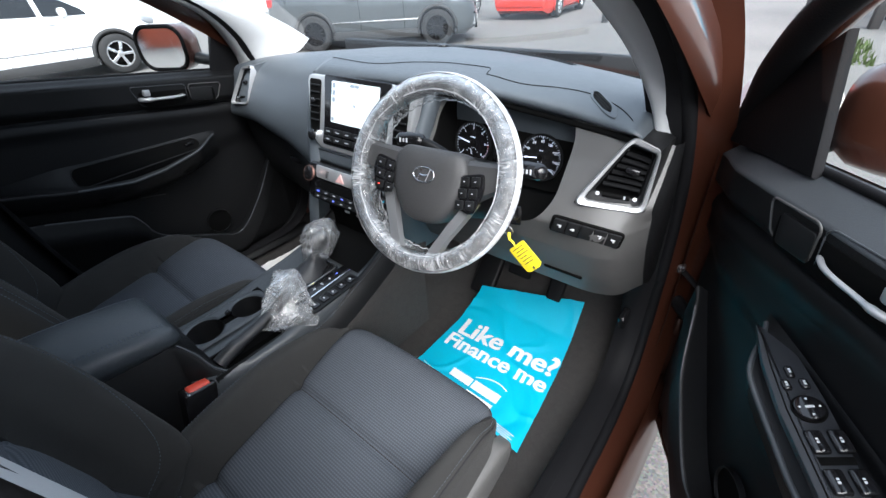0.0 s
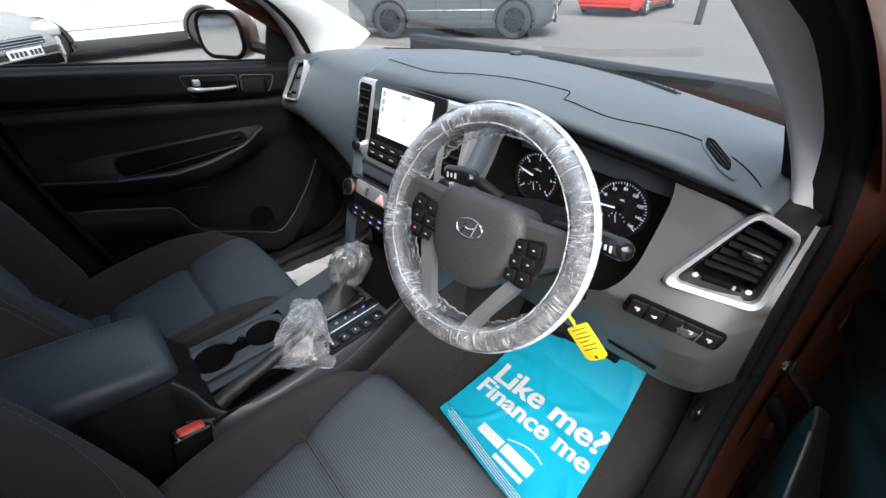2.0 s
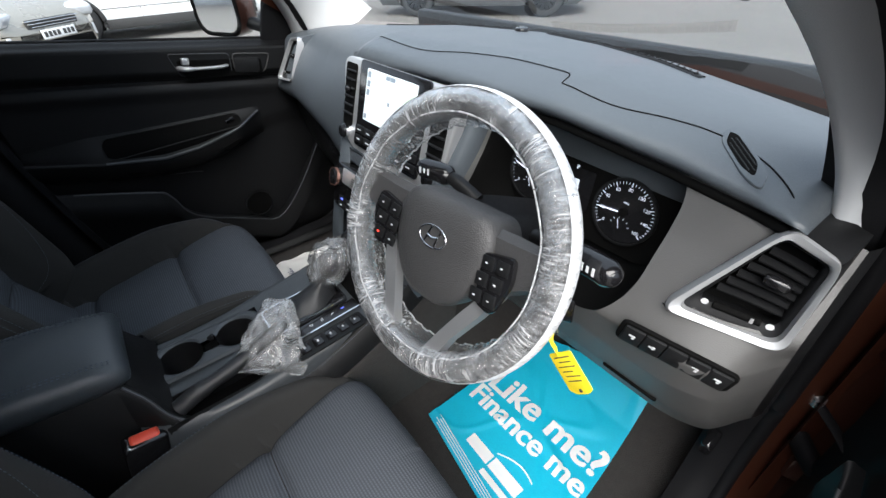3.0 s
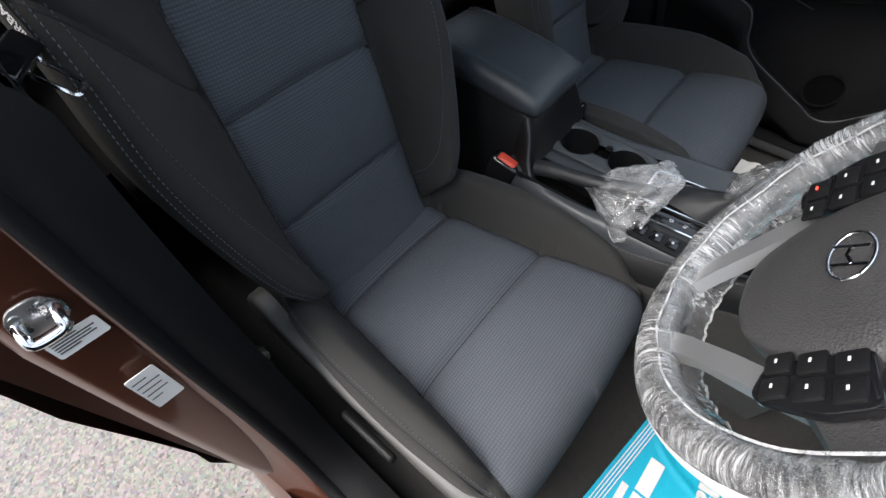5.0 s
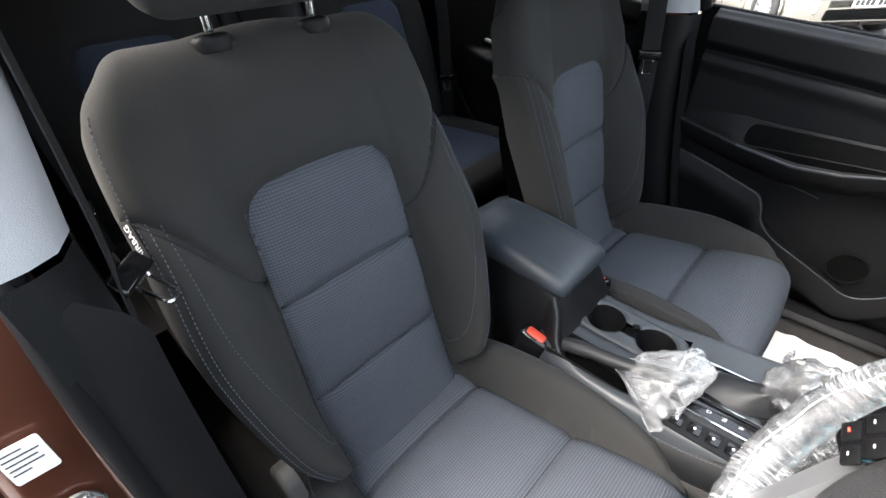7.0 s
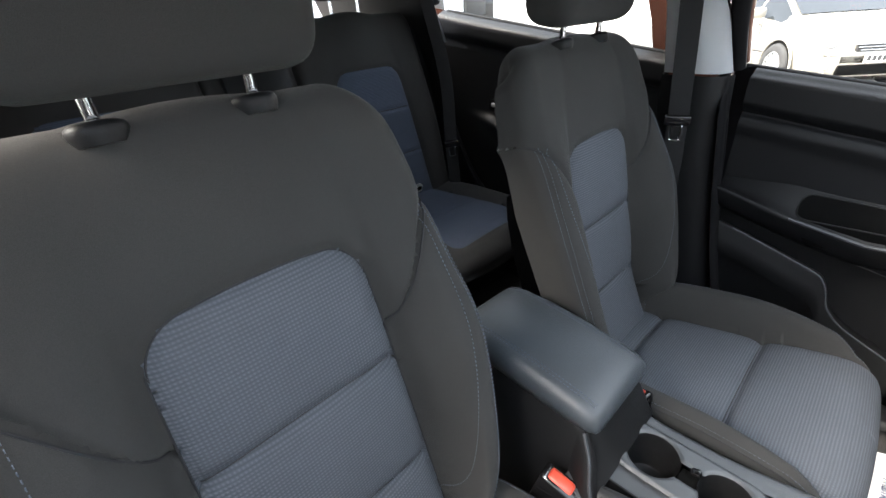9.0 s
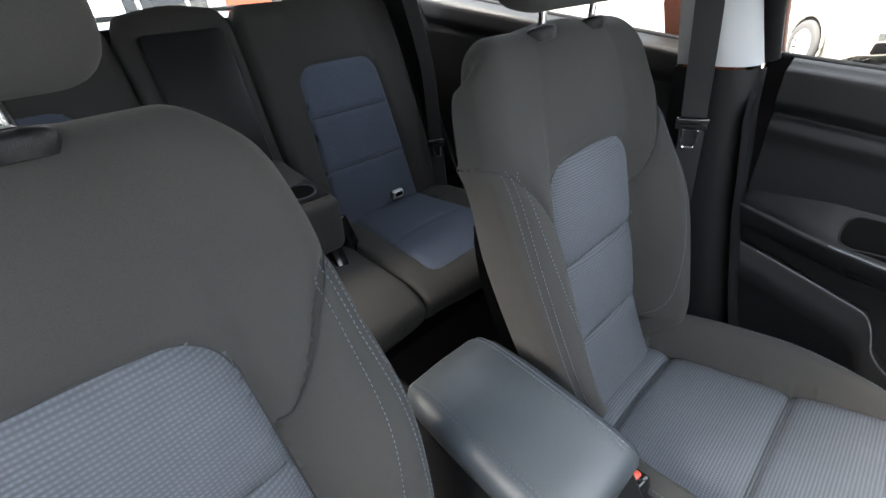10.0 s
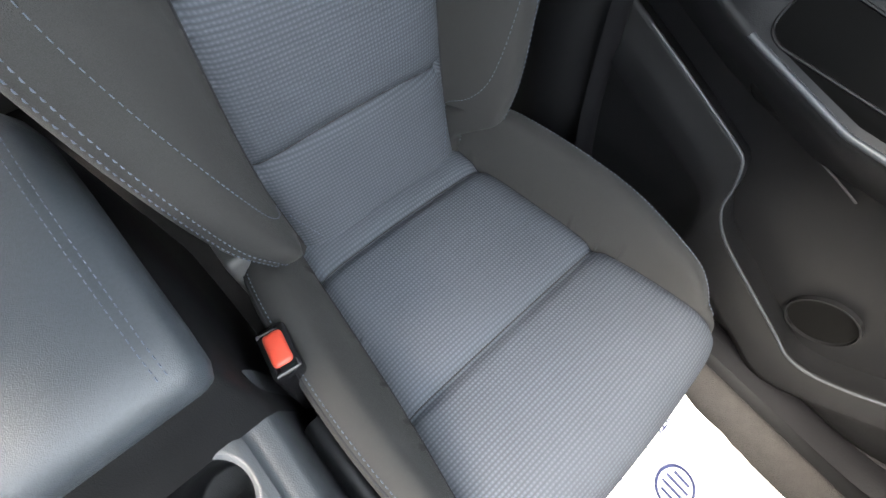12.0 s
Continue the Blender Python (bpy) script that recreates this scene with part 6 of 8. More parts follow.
# cheeks that sweep from the dash to the console
CM = plane_pose((0, 0.105, 0.885), (1, 0, 0), (0, 0.42, 1))
part("heater_panel", prism("heater_panel", round_corners([(-0.170, 0.046), (0.170, 0.046), (0.152, -0.058), (-0.152, -0.058)], 0.02), 0.05, CM @ pose(0, 0, -0.042), 0.006, 3), GLOSS, stack)
part("clock_strip", prism("clock_strip", round_corners([(-0.128, 0.040), (0.128, 0.040), (0.122, 0.006), (-0.122, 0.006)], 0.006), 0.004, CM @ pose(0, 0, 0.008), 0.001), SILVER, stack, "satin silver strip with hazard switch")
part("grille_dots", joined("grille_dots", [rbox("d", (0.012, 0.0016, 0.001), CM @ pose(-0.075, 0.013 + 0.005 * k, 0.0124), 0, 1) for k in range(4)]), SOCKET, stack)
part("hazard_switch", prism("hazard_switch", round_corners([(-0.018, -0.011), (0.018, -0.011), (0.0, 0.014)], 0.004), 0.003, CM @ pose(-0.018, 0.021, 0.0115), 0.001), material("pale_pink_hazard_button", (0.75, 0.45, 0.42), 0.4, vary=0.05), stack)
for s in (-1, 1):
    part("dial_knob", joined("dial_knob", [disc("k", 0.021, 0.020, CM @ pose(s * 0.143, 0.012, 0.006), 32, 0.003), disc("k2", 0.0155, 0.003, CM @ pose(s * 0.143, 0.012, 0.025), 28, 0.001)]), GLOSS, stack)
    part("dial_ring", ring("dial_ring", 0.0222, 0.0205, 0.006, CM @ pose(s * 0.143, 0.012, 0.019), 32), material("copper_ring", (0.55, 0.30, 0.24), 0.25, 0.8, vary=0.05) if s < 0 else CHROME, stack)
part("heater_display", prism("heater_display", rounded_rect(0.20, 0.020, 0.004), 0.002, CM @ pose(0, -0.012, 0.009)), SOCKET, stack)
for r in range(2):
    for k in range(7):
        b = part("heater_button", rbox("heater_button", (0.034, 0.012, 0.005), CM @ pose(-0.105 + 0.035 * k, -0.031 - 0.0145 * r, 0.0095), 0.002), TRIM, stack)
        part("legend", rbox("legend", (0.009, 0.0026, 0.0006), CM @ pose(-0.105 + 0.035 * k, -0.031 - 0.0145 * r, 0.0123), 0, 1), LAMPBLUE if (k + r) % 3 == 0 else PALEMARK, b)
for s in (-1, 1):
    inn = curve_through([(s * 0.205, 0.24, 1.15), (s * 0.196, 0.185, 1.05), (s * 0.175, 0.135, 0.96), (s * 0.162, 0.10, 0.88), (s * 0.155, 0.07, 0.80), (s * 0.15, 0.05, 0.72)], 26)
    w = 0.0 if s < 0 else 0.034
    out = curve_through([(s * (0.26 - w), 0.29, 1.14), (s * (0.25 - w), 0.25, 1.05), (s * (0.225 - w * 0.4), 0.22, 0.96), (s * 0.20, 0.21, 0.87), (s * 0.185, 0.21, 0.78), (s * 0.175, 0.21, 0.70)], 26)
    bow = np.array([s * 0.012, -0.02, 0])
    part("cheek", sheet("cheek", [inn + np.array([s * -0.02, 0.02, 0]), inn, inn * 0.6 + out * 0.4 + bow, inn * 0.2 + out * 0.8 + bow * 0.5, out, out + np.array([0, 0.1, 0])], flip=s < 0), PAD, stack)
# storage bin below
# solid box, coloured black for the shade inside an open bin
part("storage_bin", rbox("storage_bin", (0.29, 0.10, 0.16), pose(0, 0.17, 0.76, -10), 0.02), SOCKET, stack)
part("socket_bars", joined("socket_bars", [rbox("s", (0.02, 0.004, 0.006), pose(-0.03 + 0.05 * k, 0.112, 0.80, -10), 0.001, 1) for k in range(3)]), PALEMARK, stack)

# ---- steering wheel ----
WC, WT, WY = np.array((0.4036, -0.003, 1.0603)), radians(26.3), radians(5.6)
wn3 = np.array((math.sin(WY) * math.cos(WT), -math.cos(WT) * math.cos(WY), math.sin(WT)))
wu = np.cross((0, 0, 1), wn3)
wu /= np.linalg.norm(wu)
WM = plane_pose(WC, tuple(wu), tuple(np.cross(wn3, wu)))
wheel = thing("steering_wheel", "black leather steering wheel with silver spokes", "steering wheel", tuple(WC))
RO, RR = 0.1612, 0.0150


def torus(name, big, small, squash=1.0, nu=96, nv=16, wave=0.0, fa=0.0, fb=2 * math.pi):
    verts, uvs = [], []
    rng = random.Random(7)
    ph = [rng.uniform(0, 6.28) for _ in range(6)]
    for i in range(nu + 1):
        a = fa + (fb - fa) * i / nu
        w = 1 + wave * (math.sin(9 * a + ph[0]) * 0.5 + math.sin(23 * a + ph[1]) * 0.35 + math.sin(57 * a + ph[2]) * 0.3 + math.sin(121 * a + ph[3]) * 0.25)
        for k in range(nv + 1):
            b = 2 * math.pi * k / nv
            s = small * (w + wave * 0.5 * math.sin(3 * b + 31 * a))
            q = (big + s * math.cos(b))
            verts.append(WM @ Vector((q * math.cos(a), q * math.sin(a), squash * s * math.sin(b))))
            uvs.append((a / 6.283, k / nv))
    return mesh_of(name, verts, grid(nu + 1, nv + 1), True, uvs)


rim = part("rim", torus("rim", RO, RR), LEATHER, wheel, "black leather rim")
cover = thing("wheel_cover", "crumpled clear plastic film cover wrapped round the steering wheel rim", "plastic cover", tuple(WC))
part("film", torus("film", RO, RR + 0.0035, 1.12, 420, 20, 0.05), WHEELFILM, cover)
hem, hem_uv = [], []
for k, b in enumerate(np.linspace(-0.95, 0.62, 12)):
    s = RR + 0.0046
    hem.append([WM @ Vector(((RO + s * math.cos(b)) * math.cos(a), (RO + s * math.cos(b)) * math.sin(a), 1.12 * s * math.sin(b))) for a in np.linspace(0, 2 * np.pi, 300)])
    hem_uv.append([(i / 299, k / 11) for i in range(300)])
part("hem", sheet("hem", hem, hem_uv), HEMFILM, cover, "doubled milky film round the outside of the rim")
skirt = []
for k, (q, h) in enumerate(((0.0185, -0.004), (0.0205, -0.012), (0.0215, -0.020), (0.0210, -0.028))):
    skirt.append([WM @ Vector(((RO - q + 0.0012 * math.sin(41 * a + k) + 0.0008 * math.sin(97 * a)) * math.cos(a), (RO - q + 0.0012 * math.sin(41 * a + k) + 0.0008 * math.sin(97 * a)) * math.sin(a), h)) for a in np.linspace(0, 2 * np.pi, 240)])
uvs = [[(i / 239, 0.25 * k) for i in range(240)] for k in range(4)]
part("skirt", sheet("skirt", skirt, uvs), WHEELFILM, cover, "loose gathered film behind the rim")
part("elastic_edge", tube("elastic_edge", skirt[-1], 0.0012, 6), film("milky_elastic_band", None, 0.32, 120.0, (0.3, 0.7)), cover)
lip = [WM @ Vector(((RO - 0.0135) * math.cos(a), (RO - 0.0135) * math.sin(a), 0.0185 + 0.0012 * math.sin(13 * a))) for a in np.linspace(0, 6.2832, 160)]
part("elastic_edge", tube("elastic_edge", lip, 0.0010, 6), film("milky_elastic_edge", None, 0.32, 120.0, (0.3, 0.7)), cover)
# hub with airbag cover
hub_out = round_corners([(-0.066, 0.050), (0.066, 0.050), (0.084, 0.020), (0.074, -0.040), (0.036, -0.088), (-0.036, -0.088), (-0.074, -0.040), (-0.084, 0.020)], 0.028, 6)
hub = part("hub", loft("hub", [[WM @ Vector((x * k, y * k, h)) for x, y in hub_out] for k, h in ((0.96, -0.06), (1.0, -0.035), (1.0, -0.014), (0.985, -0.004), (0.94, 0.003), (0.86, 0.007), (0.7, 0.011), (0.35, 0.013), (0.02, 0.0135))], True, True), HUBSKIN, wheel, "black airbag cover")
part("badge_ring", tube("badge_ring", [WM @ Vector((0.0225 * math.cos(a), 0.0135 * math.sin(a), 0.0150)) for a in np.linspace(0, 6.2832, 50)], 0.0013, 8), CHROME, hub)
part("badge_bars", joined("badge_bars", [tube("b", [WM @ Vector((x0, -0.011, 0.0148)), WM @ Vector((x1, 0.011, 0.0148))], 0.0016, 8) for x0, x1 in ((-0.012, -0.005), (0.006, 0.012))] + [tube("c", [WM @ Vector((-0.009, 0.0, 0.0150)), WM @ Vector((0.0, -0.002, 0.0154)), WM @ Vector((0.009, 0.001, 0.0150))], 0.0016, 8)]), CHROME, hub, "chrome oval emblem")
for s in (-1, 1):
    arm = loft("spoke", [[WM @ Vector((s * x, y + dy, z + dz)) for dy, dz in ((0.026 * w, -0.006), (0.020 * w, 0.006), (-0.020 * w, 0.006), (-0.026 * w, -0.006))] for x, y, z, w in ((0.055, 0.0, -0.010, 1.5), (0.10, 0.004, -0.006, 1.45), (0.135, 0.016, -0.002, 1.0), (0.158, 0.020, 0.0, 0.9))], True, True)
    spoke = part("spoke", arm, HUBSKIN, wheel)
    PADPOSE = WM @ pose(s * 0.096, -0.014, 0.0015, 0, s * -8, s * 8) @ Matrix.Scale(1.13, 4)
    pad = prism("button_pad", round_corners([(-0.020, 0.026), (0.022, 0.030), (0.024, 0.004), (0.006, -0.034), (-0.018, -0.028)], 0.008), 0.006, PADPOSE @ Matrix.Diagonal((s, 1, 1, 1)), 0.002)
    bp = part("button_pad", pad, GLOSS, spoke)
    for r in range(3):
        for c in range(2):
            at = PADPOSE @ pose(s * (-0.009 + 0.020 * c - 0.004 * r), 0.017 - 0.018 * r, 0.0065)
            b = part("button", rbox("button", (0.0160, 0.0145, 0.003), at, 0.0015), TRIM, bp)
            part("icon", rbox("icon", (0.0034, 0.0016, 0.0006), at @ pose(0, 0, 0.0023), 0.0006, 1), LAMPRED if s < 0 and r == 2 and c == 1 else PALEMARK, b)
    low = loft("lower_spoke", [[WM @ Vector((s * (x + a * w), y + 0.3 * a, z + h)) for a, h in ((-0.017, -0.008), (-0.013, 0.004), (0.013, 0.004), (0.017, -0.008))] for x, y, z, w in ((0.092, -0.036, -0.012, 0.9), (0.074, -0.072, -0.006, 1.0), (0.052, -0.115, -0.001, 0.9), (0.034, -0.158, 0.0, 1.0))], True, True)
    part("lower_spoke", low, SPOKE, wheel, "satin silver lower spoke")
# column shroud and stalks
part("column_shroud", loft("column_shroud", [[WM @ Vector((x * k, y * k - 0.012, z)) for x, y in rounded_rect(0.13, 0.115, 0.035)] for k, z in ((0.7, -0.05), (1.0, -0.06), (1.08, -0.14), (1.1, -0.26))], True, True), TRIM, wheel)


def stalk(name, pts, tilt):
    """A column stalk: thin arm, thicker turning end with printed marks."""
    pts = curve_through(pts, 30)
    st = part(name, tube(name, pts[:16], [0.010] * 12 + [0.009] * 4, 14), TRIM, wheel)
    end = part("stalk_end", tube("stalk_end", pts[13:], [0.0105, 0.0135] + [0.0150] * 6 + [0.0148] * 6 + [0.013, 0.0105, 0.004], 18), GLOSS, st)
    d = pts[-1] - pts[15]
    m = plane_pose(pts[22] + np.array((0, -0.0146, 0.003)), tuple(d), (0, 0.2, 1))
    for k in range(3):
        part("stalk_mark", rbox("stalk_mark", (0.004, 0.009 - 0.002 * (k % 2), 0.0008), m @ pose(-0.008 + 0.008 * k, 0, 0), 0.001, 1), PALEMARK, end)


stalk("indicator_stalk", [(0.375, 0.085, 1.065), (0.335, 0.078, 1.082), (0.300, 0.072, 1.086), (0.262, 0.066, 1.082)], 0)
stalk("wiper_stalk", [(0.48, 0.085, 1.060), (0.535, 0.075, 1.074), (0.572, 0.066, 1.083), (0.607, 0.058, 1.088)], 0)

# key ring and tag hanging from the ignition
tag = thing("key_tag", "yellow plastic key tag on a wire ring below the wheel", "key tag", (0.57, 0.07, 0.91))
TM = plane_pose((0.574, 0.070, 0.904), (0.031, 0, 0.0365), (-0.0325, 0, 0.049))
part("tag", prism("tag", round_corners([(-0.022, 0.029), (0.022, 0.029), (0.022, -0.026), (0.012, -0.031), (-0.012, -0.031), (-0.022, -0.026)], 0.004), 0.0016, TM, 0.0005), YELLOW, tag)
part("tag_hole", disc("tag_hole", 0.0028, 0.0004, TM @ pose(0, -0.026, 0.0016), 14), INK, tag)
part("writing_bars", joined("writing_bars", [rbox("b", (w, 0.0016, 0.0003), TM @ pose(dx, 0.022 - 0.0068 * k, 0.0018), 0, 1) for k, (w, dx) in enumerate(((0.030, 0), (0.024, 0.001), (0.032, 0), (0.020, -0.003), (0.028, 0.002), (0.026, 0)))]), INK, tag)
part("strap", tube("strap", curve_through([TM @ Vector((-0.004, 0.026, 0.002)), TM @ Vector((0.002, 0.036, 0.004)), TM @ Vector((-0.003, 0.046, 0.0)), TM @ Vector((0.001, 0.056, -0.006))], 16), 0.0030, 8, 0.5), YELLOW, tag)
part("key_ring", tube("key_ring", [TM @ Vector((0.0 + 0.010 * math.cos(a), 0.062 + 0.012 * math.sin(a), -0.008 + 0.002 * math.sin(a))) for a in np.linspace(0, 6.2832, 30)], 0.0011, 6), STEEL, tag)
part("key", rbox("key", (0.022, 0.006, 0.045), pose(0.535, 0.092, 0.972, 10, 0, 20), 0.003), GLOSS, tag)

# ---- centre console ----
con = thing("centre_console", "charcoal plastic centre console with cup holders and gear gate", "centre console", (0, -0.2, 0.45))
TOPS = [(0.10, 0.752, -0.140, 0.140), (0.02, 0.728, -0.126, 0.150), (-0.06, 0.716, -0.116, 0.158), (-0.16, 0.708, -0.108, 0.160), (-0.26, 0.698, -0.100, 0.160), (-0.36, 0.694, -0.100, 0.150), (-0.44, 0.698, -0.104, 0.130)]
rows = []
for y, z, xl, xr in curve_through(TOPS, 90):
    top = [(x, y, z) for x in np.linspace(xl + 0.022, xr - 0.022, 56)]
    rows.append([(xl - 0.004, y, 0.42), (xl - 0.004, y, z - 0.10), (xl - 0.002, y, z - 0.03), (xl + 0.002, y, z - 0.006), (xl + 0.012, y, z + 0.002)] + top + [(xr - 0.012, y, z + 0.002), (xr - 0.002, y, z - 0.006), (xr + 0.002, y, z - 0.03), (xr + 0.006, y, z - 0.10), (xr + 0.008, y, 0.42)])
pts = np.array(rows, float)
hollow = lambda x, y, z: z > 0.66 and ((-0.062 < x < 0.030 and -0.40 < y < -0.19) or (0.072 < x < 0.136 and -0.40 < y < -0.19))
flat_pts = pts.reshape(-1, 3)
quads = [q for q in grid(*pts.shape[:2]) if not hollow(*flat_pts[list(q)].mean(0))]
part("console_body", mesh_of("console_body", flat_pts, quads), CONSOLE, con, "charcoal plastic console body")
# stitched side rails
for s, e in ((1, 0.150), (-1, -0.118)):
    rows = []
    for y, z in curve_through([(-0.36, 0.655), (-0.28, 0.663), (-0.16, 0.678), (-0.10, 0.695), (-0.037, 0.720), (0.02, 0.744), (0.10, 0.785), (0.20, 0.84)], 40):
        up = float(smooth(-0.34, -0.15, y))
        z -= 0.0 if s > 0 else 0.020 * up
        rows.append([(e - s * 0.014, y, z - 0.030), (e - s * 0.004, y, z - 0.004), (e + s * 0.004, y, z), (e + s * 0.014, y, z - 0.004), (e + s * (0.018 + 0.008 * up), y + 0.02, z - 0.058), (e + s * (0.020 + 0.010 * up), y + 0.02, z - 0.064), (e + s * 0.022, y, 0.60), (e + s * 0.022, y, 0.42)])
    part("knee_rail", sheet("knee_rail", [row[:5] for row in rows], flip=s > 0), TRIM, con, "charcoal rail sweeping up to the dashboard")
    part("tunnel_side", sheet("tunnel_side", [row[4:] for row in rows], flip=s > 0), CARPET, con, "black carpeted tunnel side")
    part("rail_stitching", dashes("rail_stitching", [row[3] for row in rows], np.tile((0.4 * s, -0.3, 0.9), (len(rows), 1))), THREAD, con)
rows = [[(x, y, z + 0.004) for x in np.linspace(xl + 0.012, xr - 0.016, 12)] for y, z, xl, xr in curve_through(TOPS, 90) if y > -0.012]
# sheet laid on the console top; its black is the open bin's shade
part("bin_shade", sheet("bin_shade", rows), SOCKET, con, "flat black sheet for the shaded bin ahead of the gear lever")
# gear gate with boot, lever and bag
GM = plane_pose((0.024, -0.100, 0.7165), (1, 0, 0), (0, 1, 0.07))
gate = part("gear_gate", prism("gear_gate", round_corners([(-0.048, -0.090), (0.048, -0.090), (0.048, 0.080), (-0.048, 0.080)], 0.012), 0.006, GM @ pose(0, 0, -0.002), 0.002), GLOSS, con)
edge = [GM @ Vector((x, y, 0.0045)) for x, y in round_corners([(-0.044, -0.086), (0.044, -0.086), (0.044, 0.076), (-0.044, 0.076)], 0.012)]
part("gate_edge", tube("gate_edge", edge + edge[:1], 0.0022, 6), CHROME, gate)
rings = []
for k, (h, w, d) in enumerate(((0.003, 0.037, 0.070), (0.012, 0.033, 0.060), (0.022, 0.026, 0.045), (0.030, 0.020, 0.030), (0.040, 0.014, 0.017), (0.048, 0.010, 0.011))):
    rings.append([GM @ Vector((w * math.cos(a) * (1 + 0.10 * math.sin(5 * a + k)), 0.012 * k * 0.9 + d * math.sin(a) * (1 + 0.08 * math.sin(7 * a + 2 * k)), h)) for a in np.linspace(0, 6.2832, 28, endpoint=False)])
part("gear_boot", loft("gear_boot", rings), LEATHER, con, "folded black leather gear boot")
lever = part("gear_lever", tube("gear_lever", [(0.006, -0.044, 0.744), (0.004, -0.024, 0.768)], 0.007, 12), CHROME, con)
part("gear_knob", loft("gear_knob", [[(0.004 + w * math.cos(a), -0.022 + y + d * math.sin(a), z - 0.016) for a in np.linspace(0, 6.2832, 22, endpoint=False)] for z, w, d, y in ((0.768, 0.012, 0.012, 0), (0.776, 0.019, 0.023, 0), (0.795, 0.023, 0.030, 0.004), (0.812, 0.022, 0.028, 0.006), (0.822, 0.014, 0.018, 0.006), (0.825, 0.003, 0.004, 0.006))]), LEATHER, lever)


def crumpled(name, base, rings, seed, amount, n=44):
    """A loose bag: rings of (centre, half sizes) with folds."""
    rng = random.Random(seed)
    out = []
    fine = curve_through([(*c, w, d) for c, w, d in rings], 24)
    for k, (c, w, d) in enumerate([(f[:3], f[3], f[4]) for f in fine]):
        ring_pts = []
        for i in range(n):
            a = 2 * math.pi * i / n
            v = Vector((math.cos(a) * 3 + seed, math.sin(a) * 3, k * 0.19))
            f = 1 + amount * (noise.noise(v * 0.8) * 1.5 + (abs(noise.noise(v * 1.6)) - 0.2) * 1.7 + (abs(noise.noise(v * 3.6)) - 0.2) * 0.5)
            ring_pts.append(base @ Vector((c[0] + w * f * math.cos(a), c[1] + d * f * math.sin(a), c[2] + 0.006 * noise.noise(v * 3.3))))
        out.append(ring_pts)
    return loft(name, out, True, True)


bag = thing("gear_knob_bag", "crumpled clear plastic bag over the gear knob", "plastic bag", (0.004, -0.04, 0.76))
part("bag", crumpled("bag", pose(0.002, -0.018, 0.734, 6, 0, 0), [((0, -0.012, -0.006), 0.014, 0.014), ((0, -0.008, 0.010), 0.030, 0.034), ((0, 0.0, 0.032), 0.037, 0.046), ((0, 0.006, 0.056), 0.040, 0.050), ((0, 0.012, 0.078), 0.034, 0.042), ((0, 0.018, 0.094), 0.020, 0.024), ((0, 0.018, 0.098), 0.004, 0.005)], 3, 0.28), BAGFILM, bag)
# selector strip and buttons beside the gate
SP = plane_pose((0.092, -0.095, 0.7175), (1, 0, 0), (0, 1, 0.07))
strip = part("selector_strip", prism("selector_strip", rounded_rect(0.026, 0.165, 0.004), 0.005, SP, 0.001), GLOSS, con)
part("strip_edge", rbox("strip_edge", (0.005, 0.17, 0.006), SP @ pose(0.0165, 0, 0.003), 0.002), CHROME, strip)
for k, word in enumerate("PRND"):
    part("gear_letter", text_mesh("gear_letter", word, 0.010, SP @ pose(0, 0.05 - 0.024 * k, 0.0054)), LAMPBLUE if k == 0 else PALEMARK, strip)
BP = plane_pose((0.138, -0.095, 0.714), (1, 0, 0), (0, 1, 0.07))
part("button_plate", prism("button_plate", rounded_rect(0.040, 0.150, 0.008), 0.004, BP, 0.001), TRIM, con)
for k in range(5):
    b = part("console_button", rbox("console_button", (0.022, 0.020, 0.006), BP @ pose(0, 0.056 - 0.028 * k, 0.0055), 0.002), GLOSS, con)
    part("legend", rbox("legend", (0.005, 0.0035, 0.0006), BP @ pose(0, 0.056 - 0.028 * k, 0.0088), 0.001, 1), PALEMARK, b)
# cup holders
CP = plane_pose((-0.016, -0.296, 0.7), (1, 0, 0), (0, 1, 0.0))
wells = ((0.0, -0.056, 0.041), (0.0, 0.052, 0.039))
hole = lambda x, y: np.minimum.reduce([np.hypot(x - cx, y - cy) - r for cx, cy, r in wells] + [rounded_box_distance(x, y, 0.016 + 0 * y, -0.03, 0.03, 0.006)])
rim_of = lambda x, y: rounded_box_distance(x, y + 0.002, 0.053 + 0 * y, -0.113, 0.111, 0.034)
hx, hy = np.meshgrid(np.linspace(-0.056, 0.056, 62), np.linspace(-0.118, 0.112, 124))
for g in (hole, rim_of):
    for _ in range(2):
        v = g(hx, hy)
        da, db = (g(hx + 1e-4, hy) - v) / 1e-4, (g(hx, hy + 1e-4) - v) / 1e-4
        near = np.abs(v) < 0.0012
        hx, hy = hx - np.where(near, v * da, 0), hy - np.where(near, v * db, 0)
hz3 = 0.004 - 0.003 * np.exp(-((hole(hx, hy) / 0.003) ** 2)) - 0.004 * np.exp(-((rim_of(hx, hy) / 0.004) ** 2))
hp = np.array([CP @ Vector(p) for p in np.stack([hx, hy, hz3], -1).reshape(-1, 3)])
ok = lambda q: hole(hx.ravel()[list(q)].mean(), hy.ravel()[list(q)].mean()) > 0 and rim_of(hx.ravel()[list(q)].mean(), hy.ravel()[list(q)].mean()) < 0
holder = part("cup_holder_plate", mesh_of("cup_holder_plate", hp, [q for q in grid(124, 62) if ok(q)]), CONSOLE, con, "charcoal plate round two cup holders")
